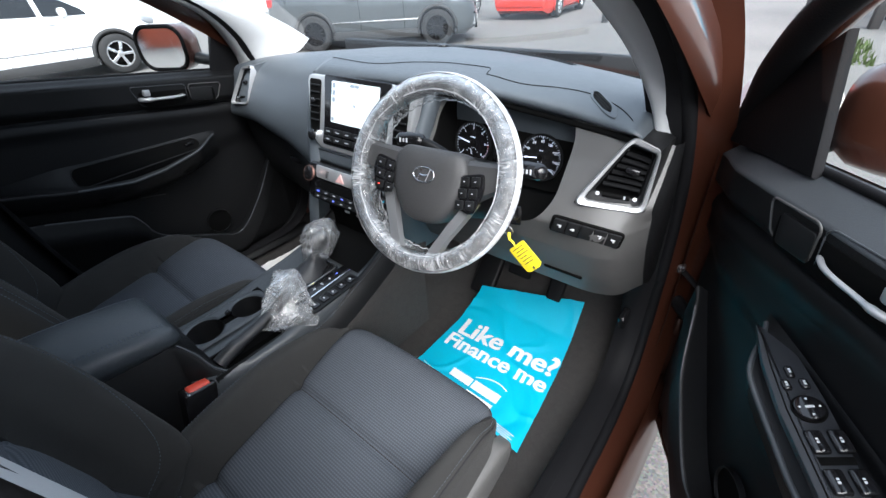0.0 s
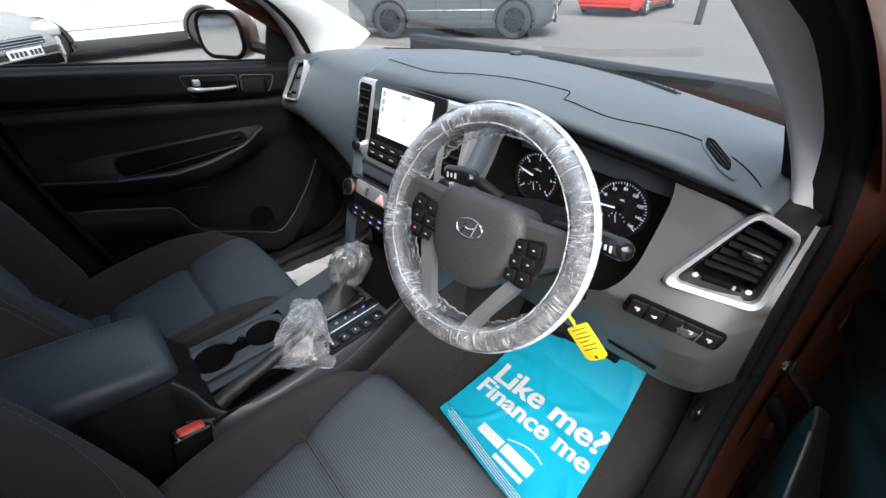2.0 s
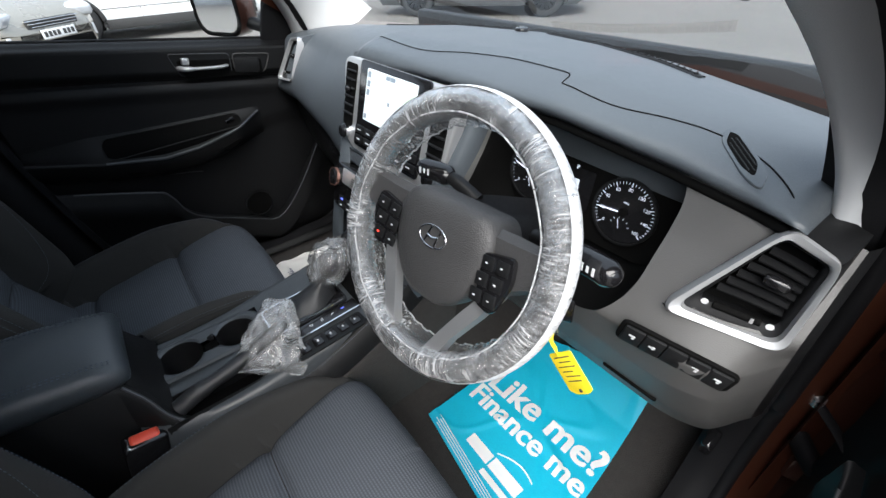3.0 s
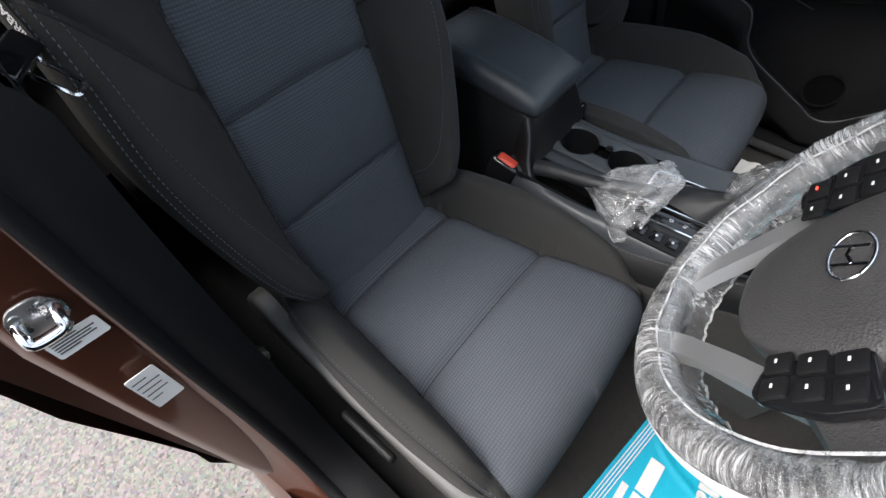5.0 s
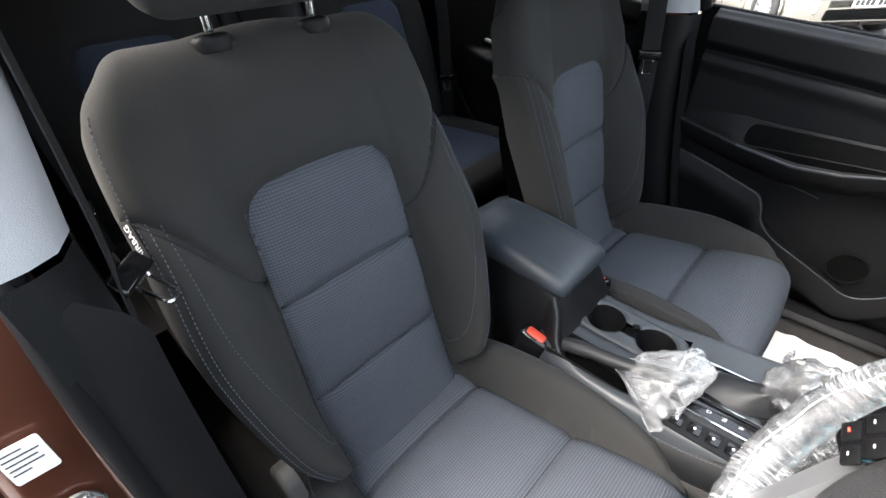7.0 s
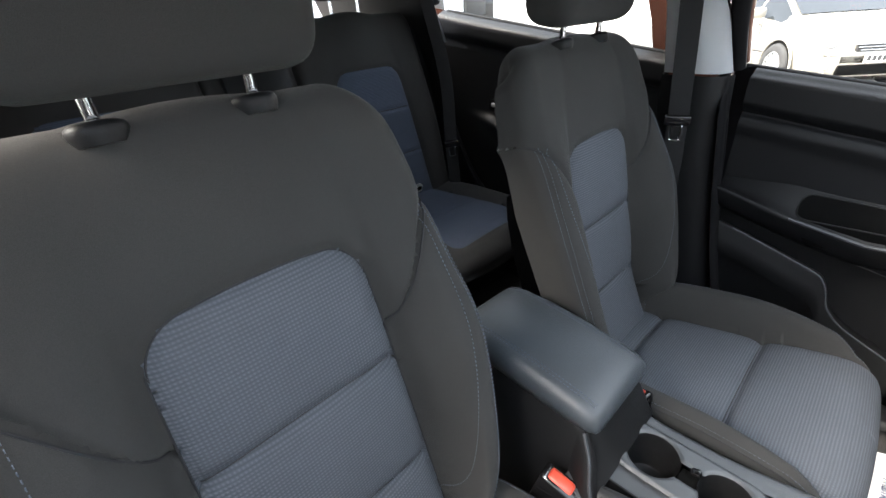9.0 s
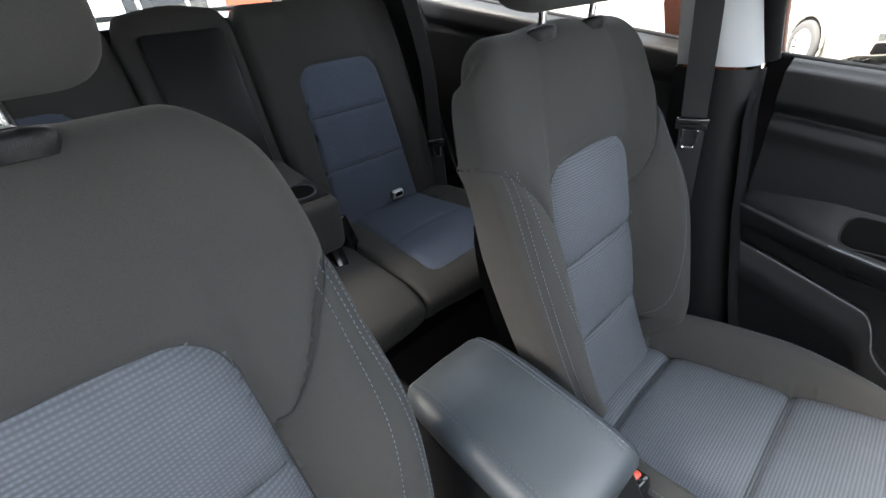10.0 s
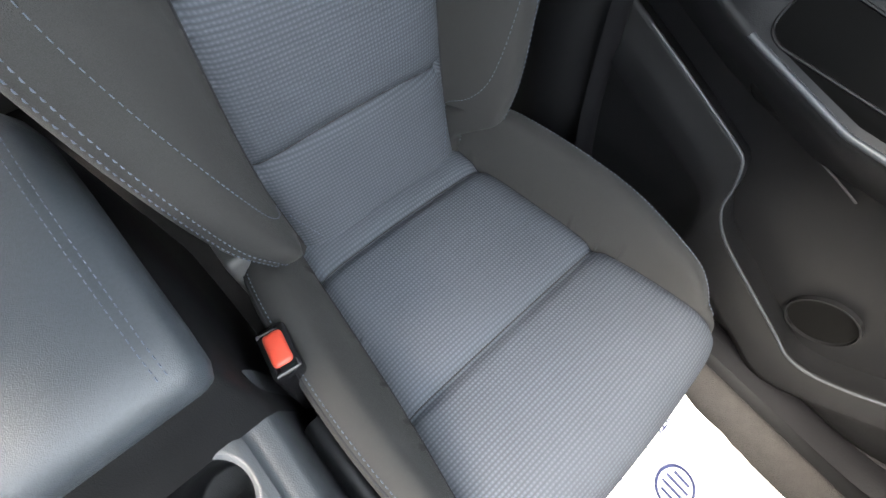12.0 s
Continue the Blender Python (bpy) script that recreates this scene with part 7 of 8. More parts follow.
for cx, cy, r in wells:
    part("cup_well", loft("cup_well", [[CP @ Vector((cx + q * math.cos(a), cy + q * math.sin(a), h)) for a in np.linspace(0, 6.2832, 48, endpoint=False)] for q, h in ((r + 0.0006, 0.0012), (r - 0.001, -0.004), (r - 0.003, -0.03), (r - 0.006, -0.072), (r - 0.010, -0.075), (0.004, -0.0755))], True, False), TRIM, holder)
part("cup_bridge", rbox("cup_bridge", (0.036, 0.030, 0.012), CP @ pose(0, 0.0, -0.014), 0.004), SOCKET, holder)
part("cup_tab", rbox("cup_tab", (0.012, 0.014, 0.010), CP @ pose(-0.006, 0.006, 0.010, 20), 0.003), GLOSS, holder)
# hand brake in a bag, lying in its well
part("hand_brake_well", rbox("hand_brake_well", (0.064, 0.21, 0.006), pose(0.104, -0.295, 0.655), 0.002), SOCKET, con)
for x in (0.071, 0.137):
    part("well_wall", rbox("well_wall", (0.004, 0.21, 0.046), pose(x, -0.30, 0.677), 0.0015), TRIM, con)
hb = thing("hand_brake", "black leather hand-brake lever beside the cup holders", "hand brake", (0.09, -0.3, 0.70))
part("lever", tube("lever", curve_through([(0.106, -0.380, 0.700), (0.105, -0.34, 0.714), (0.102, -0.27, 0.728), (0.088, -0.19, 0.746), (0.080, -0.165, 0.752)], 24), [0.016] * 6 + [0.013] * 17 + [0.008], 14), LEATHER, hb)
bag2 = thing("hand_brake_bag", "crumpled clear plastic bag over the hand-brake grip", "plastic bag", (0.09, -0.2, 0.70))
HB_POSE = plane_pose((0.098, -0.196, 0.738), (0.07, 0.105, -0.025), (0.0076, -0.002, 0.013))
HB_RINGS = [((0, -0.012, 0.060), 0.060, 0.010), ((0, -0.010, 0.052), 0.066, 0.018), ((0, -0.006, 0.025), 0.060, 0.026), ((0, -0.002, -0.005), 0.052, 0.029), ((0.0, 0.002, -0.035), 0.043, 0.026), ((0.0, 0.004, -0.060), 0.034, 0.018), ((0.0, 0.004, -0.076), 0.028, 0.009), ((0.0, 0.004, -0.083), 0.020, 0.003)]
part("bag", crumpled("bag", HB_POSE, HB_RINGS, 11, 0.10), WRAPFILM, bag2)
mouth = [HB_POSE @ Vector((0.064 * math.cos(a) * (1 + 0.05 * math.sin(5 * a)), -0.012 + 0.013 * math.sin(a) + 0.003 * math.sin(4 * a), 0.058 + 0.004 * math.sin(3 * a))) for a in np.linspace(0, 2 * math.pi, 48)]
part("open_edge", tube("open_edge", mouth, 0.0012, 6), WRAPFILM, bag2, "rolled milky edge of the bag")

# armrest box
arm = thing("armrest_box", "charcoal vinyl armrest box with pale stitching", "armrest", (-0.01, -0.54, 0.6))
rows = []
for y, ztop, xl, xr in curve_through([(-0.385, 0.700, -0.105, 0.125), (-0.405, 0.735, -0.103, 0.108), (-0.425, 0.775, -0.098, 0.090), (-0.46, 0.798, -0.096, 0.084), (-0.55, 0.815, -0.096, 0.080), (-0.66, 0.825, -0.094, 0.078), (-0.72, 0.80, -0.092, 0.076), (-0.735, 0.72, -0.09, 0.075), (-0.74, 0.45, -0.09, 0.075)], 40):
    rows.append([(xl - 0.012, y, 0.42), (xl - 0.006, y, 0.60), (xl, y, ztop - 0.012), (xl + 0.01, y, ztop), (xr - 0.01, y, ztop), (xr, y, ztop - 0.012), (xr + 0.018, y, 0.60), (xr + 0.03, y, 0.42)])
part("box", sheet("box", rows), TRIM, arm)
sweep = curve_through([(0.088, -0.430, 0.786), (0.102, -0.410, 0.752), (0.124, -0.390, 0.706), (0.142, -0.350, 0.676), (0.151, -0.290, 0.668)], 30)
part("side_panel", sheet("side_panel", [[p + np.array((-0.012, 0.006, -0.006)), p + np.array((-0.003, 0.003, 0.001)), p, p + np.array((0.004, -0.008, -0.006)), p * (1, 1, 0.6) + np.array((0.012, -0.012, 0.24)), p * (1, 1, 0) + np.array((0.028, -0.012, 0.43))] for p in sweep], flip=True), TRIM, arm, "dark panel sweeping from the armrest to the console rail")
# highlight of the panel's leading edge, added as a paler tube
part("panel_highlight", tube("panel_highlight", sweep, 0.0028, 8), CONSOLE, arm, "lighter line for the highlight along the side panel")
LID = [(-0.412, 0.791, 0.801), (-0.416, 0.783, 0.813), (-0.428, 0.779, 0.8225), (-0.46, 0.7784, 0.83), (-0.53, 0.7846, 0.841), (-0.606, 0.7932, 0.849), (-0.67, 0.801, 0.851), (-0.705, 0.809, 0.843), (-0.718, 0.817, 0.83), (-0.72, 0.824, 0.823)]
rings = []
for k, (y, lo, hi) in enumerate(LID):
    inset = (0.016, 0.006, 0.001, 0, 0, 0, 0.002, 0.011, 0.024, 0.038)[k]
    xl, xr = -0.104 + inset, 0.088 - inset
    mid, r = (lo + hi) / 2, min(0.018, (hi - lo) * 0.45)
    rings.append([(xl + r, y, lo), (xl + 0.004, y, lo + r * 0.4), (xl, y, mid - 0.004), (xl + 0.002, y, hi - r), (xl + r * 0.5, y, hi - r * 0.25), (xl + r * 1.2, y, hi + 0.0005), ((xl + xr) / 2, y, hi + 0.004), (xr - r * 1.2, y, hi + 0.0005), (xr - r * 0.5, y, hi - r * 0.25), (xr - 0.002, y, hi - r), (xr, y, mid - 0.004), (xr - 0.004, y, lo + r * 0.4), (xr - r, y, lo)])
lid = part("lid", loft("lid", rings), VINYL, arm, "padded charcoal vinyl lid")
for x in (-0.078, 0.062):
    for off in (-0.0035, 0.0035):
        pts = [(x + off, y, hi + 0.0026) for y, lo, hi in LID[2:-2]]
        part("stitching", dashes("stitching", curve_through(pts, 60), np.tile((0, 0, 1.0), (60, 1))), THREAD, lid)


def buckle(x, y, z, lean, turn, label):
    b = thing("seat_belt_buckle", label, "seat belt buckle", (x, y, z - 0.07), "belt buckles")
    m = pose(x, y, z, lean, 0, turn)
    part("housing", rbox("housing", (0.034, 0.064, 0.112), m @ pose(0, 0, -0.043), 0.006, 3), GLOSS, b)
    part("release", rbox("release", (0.023, 0.044, 0.018), m @ pose(0, 0, 0.008), 0.006, 3), RED, b, "red release button")
    part("slot", rbox("slot", (0.026, 0.006, 0.018), m @ pose(0.003, -0.024, 0.004), 0.002), STEEL, b)
    part("stalk", tube("stalk", [m @ Vector((0, 0, -0.07)), m @ Vector((0, -0.01, -0.12)), m @ Vector((0, -0.03, -0.19))], 0.013, 10, 0.5), TRIM, b)


buckle(0.128, -0.440, 0.690, -14, 4, "black seat-belt buckle with a red button beside the console")
buckle(-0.138, -0.435, 0.676, 14, -8, "black seat-belt buckle with a red button beside the console")

# ---- doors ----
def belt_z(y):
    return 1.150 - 0.115 * (y + 0.17)


def front_door(side, turn, hinge, label, switches):
    """A front door; built shut on its side and swung open by turn degrees about its hinge."""
    M = Matrix.Translation((*hinge, 0)) @ pose(0, 0, 0, 0, 0, turn) @ Matrix.Translation((-hinge[0], -hinge[1], 0))
    door = thing("front_door", label, "car door", tuple(M @ Vector((side * 0.8, 0, 0.5))), "front doors")
    V = lambda x, y, z: M @ Vector((side * x, y, z))
    ys = np.linspace(-0.515, 0.425, 76)

    def armrest(y):
        return float(np.interp(y, [-0.52, -0.34, -0.20, -0.10, 0.0, 0.08, 0.125, 0.16], [0.918, 0.868, 0.844, 0.850, 0.872, 0.896, 0.908, 0.912]))

    def ledge(y):
        return float(np.interp(y, [-0.52, -0.36, -0.27, -0.10, 0.04, 0.11], [0.930, 0.938, 0.931, 0.927, 0.924, 0.921]))

    def depth(y, z):
        """How far in from the shut plane the trim stands."""
        arm, bz, gz = armrest(y), belt_z(y), 1.047 - 0.130 * (y + 0.15)
        x = 0.772 + 0.010 * math.exp(-(((z - gz) / 0.005) ** 2))
        if z > gz:
            x -= 0.018 * float(smooth(gz, gz + 0.03, z))
            x += 0.046 * min(max((z - bz + 0.030) / 0.030, 0), 1) if switches else 0.030 * float(smooth(bz - 0.02, bz, z)) ** 2
        else:
            # a soft swell under the groove, then a long hollow down to the armrest
            x -= 0.008 * math.exp(-(((z - gz + 0.028) / 0.020) ** 2))
        x += 0.018 * float(smooth(arm - 0.02, arm - 0.08, z))
        x += 0.022 * float(smooth(0.30, 0.43, y))
        return x

    zs = np.r_[np.linspace(0.40, 0.70, 12), np.linspace(0.715, 0.86, 16), np.linspace(0.866, 0.93, 16), np.linspace(0.94, 0.985, 10)]
    rows, upper = [], []
    for y in ys:
        bz = belt_z(y)
        fold = bz - 0.034
        rows.append([V(depth(y, z), y, z) for z in np.r_[zs, np.linspace(0.99, fold, 40)]])
        upper.append([V(depth(y, z), y, z) for z in np.linspace(fold, bz, 10)] + [V(depth(y, bz) + 0.012, y, bz + 0.005), V(depth(y, bz) + 0.028, y, bz + 0.004)])
    trim = part("trim", sheet("trim", rows, flip=side < 0), TRIM, door, "black moulded door trim")
    # driver's ledge takes a lighter plastic, putting skylight into its colour
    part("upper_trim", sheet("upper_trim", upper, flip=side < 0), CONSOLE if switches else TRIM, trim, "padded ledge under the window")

    # armrest: a shelf that falls from a ledge on the door to a rolled inner edge, with a grip cup let into it
    def shelf(y, u, drop=0.0):
        k = float(smooth(0.125, 0.02, y))
        xw, xe = 0.768, 0.768 - 0.052 * k
        zl, ze = ledge(y), armrest(y) + 0.004
        return (xw + (xe - xw) * u, y, zl + (ze - zl) * u - 0.010 * k * math.sin(math.pi * u) - drop)

    ay = np.r_[np.linspace(-0.512, -0.335, 18)[:-1], np.linspace(-0.335, 0.045, 40), np.linspace(0.045, 0.118, 9)[1:]]
    au = np.r_[0, 0.05, np.linspace(0.10, 0.86, 11), 0.93, 1]
    cup_edge = lambda y, u: rounded_box_distance(0.075 * (u - 0.48), y, 0.0285 + 0 * y, -0.338, 0.048, 0.027)
    gy, gu = np.meshgrid(ay, au, indexing="ij")
    for _ in range(3):
        e, v = 1e-4, cup_edge(gy, gu)
        da, du = (cup_edge(gy + e, gu) - v) / e, (cup_edge(gy, gu + e) - v) / e
        near = (np.abs(v) < 0.0052) & (gu > 0.02) & (gu < 0.98)
        size = np.maximum(da**2 + (du / 0.075) ** 2, 0.2)
        gy, gu = gy - np.where(near, v * da / size, 0), gu - np.where(near, v * du / 0.075**2 / size, 0)
    rows = []
    for i in range(len(ay)):
        y = ay[i]
        x1, _, z1 = shelf(y, 1.0)
        k = float(smooth(0.125, 0.02, y))
        rows.append([shelf(yy, u) for yy, u in zip(gy[i], gu[i])] + [(x1 - 0.003 * k, y, z1 - 0.004), (x1 - 0.002 * k, y, z1 - 0.011), (x1 + 0.003 * k, y, z1 - 0.022), (x1 + 0.012 * k, y, z1 - 0.050), (0.790, y, z1 - 0.085)])
    pts = np.array([[tuple(V(*p)) for p in row] for row in rows])
    nu = len(au)
    mid_of = lambda q, g: np.mean([g[k // pts.shape[1], min(k % pts.shape[1], nu - 1)] for k in q])
    cut = lambda q: (not switches) and q[0] % pts.shape[1] < nu - 1 and float(cup_edge(mid_of(q, gy), mid_of(q, gu))) < 0
    quads = [q if side > 0 else q[::-1] for q in grid(*pts.shape[:2]) if not cut(q)]
    rest = part("armrest", mesh_of("armrest", pts.reshape(-1, 3), quads), TRIM, door, "black moulded armrest shelf")
    # lighter tube paints the highlight along the armrest's inner edge
    part("grip_highlight", tube("grip_highlight", [V(shelf(y, 1.0)[0] - 0.001, y, shelf(y, 1.0)[2] - 0.002) for y in np.linspace(-0.345, 0.112, 60)], 0.0042, 8), CONSOLE, rest, "lighter line for the highlight on the armrest edge")
    if not switches:
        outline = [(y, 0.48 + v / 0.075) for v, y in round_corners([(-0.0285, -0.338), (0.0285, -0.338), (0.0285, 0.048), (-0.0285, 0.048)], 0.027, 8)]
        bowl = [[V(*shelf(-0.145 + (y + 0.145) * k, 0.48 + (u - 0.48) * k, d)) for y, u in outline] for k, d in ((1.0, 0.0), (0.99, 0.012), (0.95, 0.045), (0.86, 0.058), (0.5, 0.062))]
        # bowl coloured near-black to carry the cup's inner shade
        part("grip_cup", loft("grip_cup", bowl, True, True), SOCKET, rest, "deep grip cup, its shade put into a black colour")
        part("cup_lip", tube("cup_lip", [V(*shelf(y, u, -0.0008)) for y, u in outline + outline[:1]], 0.0018, 6), TRIM, rest)
        part("window_switch", rbox("window_switch", (0.018, 0.03, 0.01), M @ pose(side * 0.744, 0.012, armrest(0.012) + 0.030, 12), 0.003), GLOSS, door)
    # pocket: a front panel with a rolled lip, standing off the door, that dips to show the hollow behind it
    lip = curve_through([(-0.512, 0.812), (-0.38, 0.772), (-0.262, 0.733), (-0.240, 0.722), (-0.222, 0.690), (-0.208, 0.652), (-0.165, 0.612), (-0.085, 0.574), (0.0, 0.535), (0.045, 0.514), (0.085, 0.520), (0.130, 0.556), (0.180, 0.612), (0.225, 0.668), (0.275, 0.730), (0.330, 0.80)], 110)
    rows = []
    for y, z in lip:
        back = float(smooth(-0.20, -0.26, y))
        front = float(smooth(0.20, 0.33, y))
        x = 0.734 + 0.018 * back + 0.030 * front
        fall = [(0.030, -0.003 - 0.006 * back), (0.070, -0.006 - 0.012 * back), (0.085, -0.003 - 0.006 * back)]
        row = [(0.788, z - 0.010), (x + 0.012, z - 0.002), (x + 0.005, z + 0.003), (x, z + 0.0015), (x - 0.001, z - 0.006)]
        row += [(x + dx, z - d) for d, dx in fall]
        zb = z - 0.085
        row += [(x + 0.004, zb * 0.6 + 0.46 * 0.4), (x + 0.008, min(0.46, zb * 0.3 + 0.46 * 0.7)), (0.775, 0.405), (0.800, 0.40)]
        rows.append([V(a, y, max(b, 0.395)) for a, b in row])
    part("map_pocket", sheet("map_pocket", rows, flip=side > 0), TRIM, door, "moulded door pocket with a rolled lip")
    part("pocket_lip", tube("pocket_lip", [r[3] for r in rows[6:-4]], 0.0022, 6), CONSOLE, door, "thin satin edge of the pocket")
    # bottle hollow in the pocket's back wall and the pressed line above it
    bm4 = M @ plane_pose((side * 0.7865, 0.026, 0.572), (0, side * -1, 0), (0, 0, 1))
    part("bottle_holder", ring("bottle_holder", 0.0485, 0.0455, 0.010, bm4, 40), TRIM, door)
    # flat black disc on the wall, standing for the hollow's shade
    part("bottle_shade", disc("bottle_shade", 0.045, 0.004, bm4, 40), SOCKET, door)
    part("pressed_line", tube("pressed_line", [V(0.7865, -0.192, 0.765), V(0.7865, -0.150, 0.757), V(0.7865, -0.112, 0.748)], 0.0014, 6), FASCIA, door)
    # inner handle
    hm = M @ plane_pose((side * 0.757, 0.030, 1.066), (0, -side, 0), (0, 0, 1))
    a = lambda y, z: (-side * (y - 0.030), z - 1.052)
    # flat near-black plate in place of the shaded recess behind the lever
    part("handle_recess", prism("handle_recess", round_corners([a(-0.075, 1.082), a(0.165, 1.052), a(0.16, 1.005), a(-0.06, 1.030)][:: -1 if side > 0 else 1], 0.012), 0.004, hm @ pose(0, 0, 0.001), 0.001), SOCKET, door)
    lever = tube("handle_lever", curve_through([V(0.752, -0.076, 1.076), V(0.737, -0.058, 1.073), V(0.735, -0.02, 1.069), V(0.737, 0.03, 1.064), V(0.748, 0.062, 1.062)], 24), np.array([0.006] + [0.0088] * 6 + [0.0062] * 16 + [0.003]) * (0.6 if switches else 1.0), 12, 0.8)
    part("door_handle", lever, SILVER, door, "satin silver inner door handle")
    part("lock_tab", rbox("lock_tab", (0.012, 0.022, 0.020), M @ pose(side * 0.742, -0.052, 1.092, -8), 0.005, 3), SILVER, door)
    rim_line = round_corners([(0.082, 1.092), (0.195, 1.076), (0.165, 1.022), (0.078, 1.036)], 0.014, 4)
    part("speaker_edge", tube("speaker_edge", [V(depth(y, z) - 0.002, y, z) for y, z in rim_line + rim_line[:1]], 0.0018, 6), FASCIA, door)
    rim_line = round_corners([(-0.092, 1.116), (0.074, 1.094), (0.066, 1.032), (-0.072, 1.050)], 0.012, 4)
    part("recess_edge", tube("recess_edge", [V(depth(y, z) - 0.002, y, z) for y, z in rim_line + rim_line[:1]], 0.0014, 6), CONSOLE, door)
    part("handle_side_plate", prism("handle_side_plate", round_corners([a(0.082, 1.066), a(0.158, 1.056), a(0.150, 1.012), a(0.078, 1.024)][:: -1 if side > 0 else 1], 0.008), 0.005, hm @ pose(0, 0, 0.003), 0.002), TRIM, door)
    # outer skin, shut faces and window
    rows = [[V(x, y, z) for z, x in ((0.30, 0.88), (0.36, 0.895), (0.55, 0.905), (0.75, 0.915), (0.92, 0.905), (1.05, 0.875), (belt_z(y), 0.845))] for y in np.linspace(-0.56, 0.50, 14)]
    part("outer_skin", sheet("outer_skin", rows, flip=side > 0), BROWN, door, "brown metallic outer door skin")
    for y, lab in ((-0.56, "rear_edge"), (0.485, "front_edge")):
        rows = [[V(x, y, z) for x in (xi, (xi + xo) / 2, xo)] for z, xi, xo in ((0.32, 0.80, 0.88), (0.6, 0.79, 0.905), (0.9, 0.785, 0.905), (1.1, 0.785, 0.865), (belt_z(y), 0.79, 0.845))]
        part(lab, sheet(lab, rows), SHADEBROWN, door)
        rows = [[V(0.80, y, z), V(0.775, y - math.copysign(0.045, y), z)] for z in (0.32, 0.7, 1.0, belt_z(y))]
        part("edge_return", sheet("edge_return", rows), RUBBER if side < 0 else SHADEBROWN, door)
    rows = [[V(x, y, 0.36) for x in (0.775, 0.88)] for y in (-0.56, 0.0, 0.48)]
    part("door_bottom", sheet("door_bottom", rows), SHADEBROWN, door)
    gx = lambda z: 0.815 - 0.36 * max(0, z - 1.12) - 0.12 * max(0, z - 1.12) ** 2
    top = lambda y: float(np.interp(y, [-0.56, -0.30, -0.05, 0.20, 0.33, 0.455], [1.505, 1.500, 1.435, 1.315, 1.228, 1.075]))
    rows = []
    for y in np.linspace(-0.555, 0.235, 24):
        zz = np.linspace(belt_z(y) - 0.01, max(top(y), belt_z(y)), 10)
        rows.append([V(gx(z), y, z) for z in zz])
    pane = part("window_pane", sheet("window_pane", rows), GLASS, door, "clear side window")
    pane.visible_shadow = False
    frame_line = [V(gx(z) - 0.004, y, z) for y, z in [(-0.555, belt_z(-0.555))] + [(-0.565, z) for z in (1.3, 1.4, 1.49)] + [(-0.50, 1.512), (-0.30, 1.503), (-0.18, 1.478), (-0.05, 1.437), (0.20, 1.316), (0.33, 1.230), (0.41, 1.150), (0.455, 1.078)]]
    part("window_frame", tube("window_frame", curve_through(frame_line, 60), 0.025 if side > 0 else 0.021, 10, 0.8), RUBBER, door)
    part("frame_paint", tube("frame_paint", curve_through([(M @ Vector((side * 0.030, 0, 0.012)) - M @ Vector((0, 0, 0))) + Vector(p) for p in frame_line], 60), 0.020, 10, 0.8), BROWN, door)
    part("belt_seal", tube("belt_seal", [V(0.806, y, belt_z(y) + 0.004) for y in np.linspace(-0.54, 0.30, 14)], 0.007, 8), RUBBER, door)
    sail = [(0.190, belt_z(0.19) - 0.004), (0.45, belt_z(0.45) - 0.010), (0.445, 1.09), (0.33, 1.222), (0.245, 1.284)]
    part("mirror_sail", prism("mirror_sail", [(-side * y, z) for y, z in sail][:: -1 if side > 0 else 1], 0.014, M @ plane_pose((side * 0.80, 0, 0), (0, -side, 0), (0, 0, 1)), 0.005), RUBBER, door, "matt black triangular mirror cover")
    # door mirror
    MIRROR = pose(0.955, 0.280, 1.165, -2, 0, 29) if side > 0 else pose(-0.985, 0.150, 1.185, -1.4, 0, 26)
    mirror = part("door_mirror", loft("door_mirror", [[M @ (MIRROR @ Vector((x * k * (1 if side > 0 else -1), y, z * k))) for x, z in rounded_rect(0.215, 0.155, 0.055, 6)] for k, y in ((0.99, -0.028), (1.0, -0.01), (0.97, 0.03), (0.82, 0.06), (0.5, 0.075))], True, True), BROWN, door, "brown door mirror housing")
    part("mirror_glass", prism("mirror_glass", rounded_rect(0.185, 0.128, 0.048, 6), 0.002, M @ MIRROR @ pose(0, -0.029, 0, 90), 0.0), MIRRORGLASS, mirror)
    part("mirror_rim", tube("mirror_rim", [M @ (MIRROR @ Vector((x, -0.030, z))) for x, z in rounded_rect(0.200, 0.142, 0.052, 6) + rounded_rect(0.200, 0.142, 0.052, 6)[:1]], 0.007, 8), SOCKET, mirror)
    part("mirror_arm", tube("mirror_arm", [V(0.81, 0.33, 1.10), V(0.85, 0.325, 1.105), V(0.90, 0.32, 1.125)] if side > 0 else [V(0.81, 0.27, 1.13), V(0.87, 0.235, 1.135), V(0.92, 0.20, 1.15)], [0.03, 0.026, 0.03], 10, 0.7), TRIM, door)
    if switches:
        sm = M @ plane_pose((0.746, -0.040, 0.897), (0, -1, -0.12), (0.95, 0, 0.30))
        base = part("switch_base", prism("switch_base", round_corners([(-0.136, -0.006), (-0.075, 0.021), (0.20, 0.030), (0.20, -0.033), (0.0, -0.029), (-0.07, -0.022)], 0.008), 0.014, sm, 0.004), SWITCHBASE, door, "blue-black window-switch panel")
        part("panel_seam", tube("panel_seam", [sm @ Vector(p) for p in ((-0.115, -0.006, 0.0135), (-0.06, -0.0145, 0.0142), (0.0, -0.0205, 0.0142), (0.195, -0.0245, 0.0142))], 0.0009, 5), SOCKET, base)
        # thin black plate on the panel paints the groove's shade
        part("switch_gap_shade", rbox("switch_gap_shade", (0.009, 0.036, 0.0015), sm @ pose(0.0625, 0.003, 0.0140), 0.003, 2), SOCKET, base, "flat black strip for the shade between the switches")
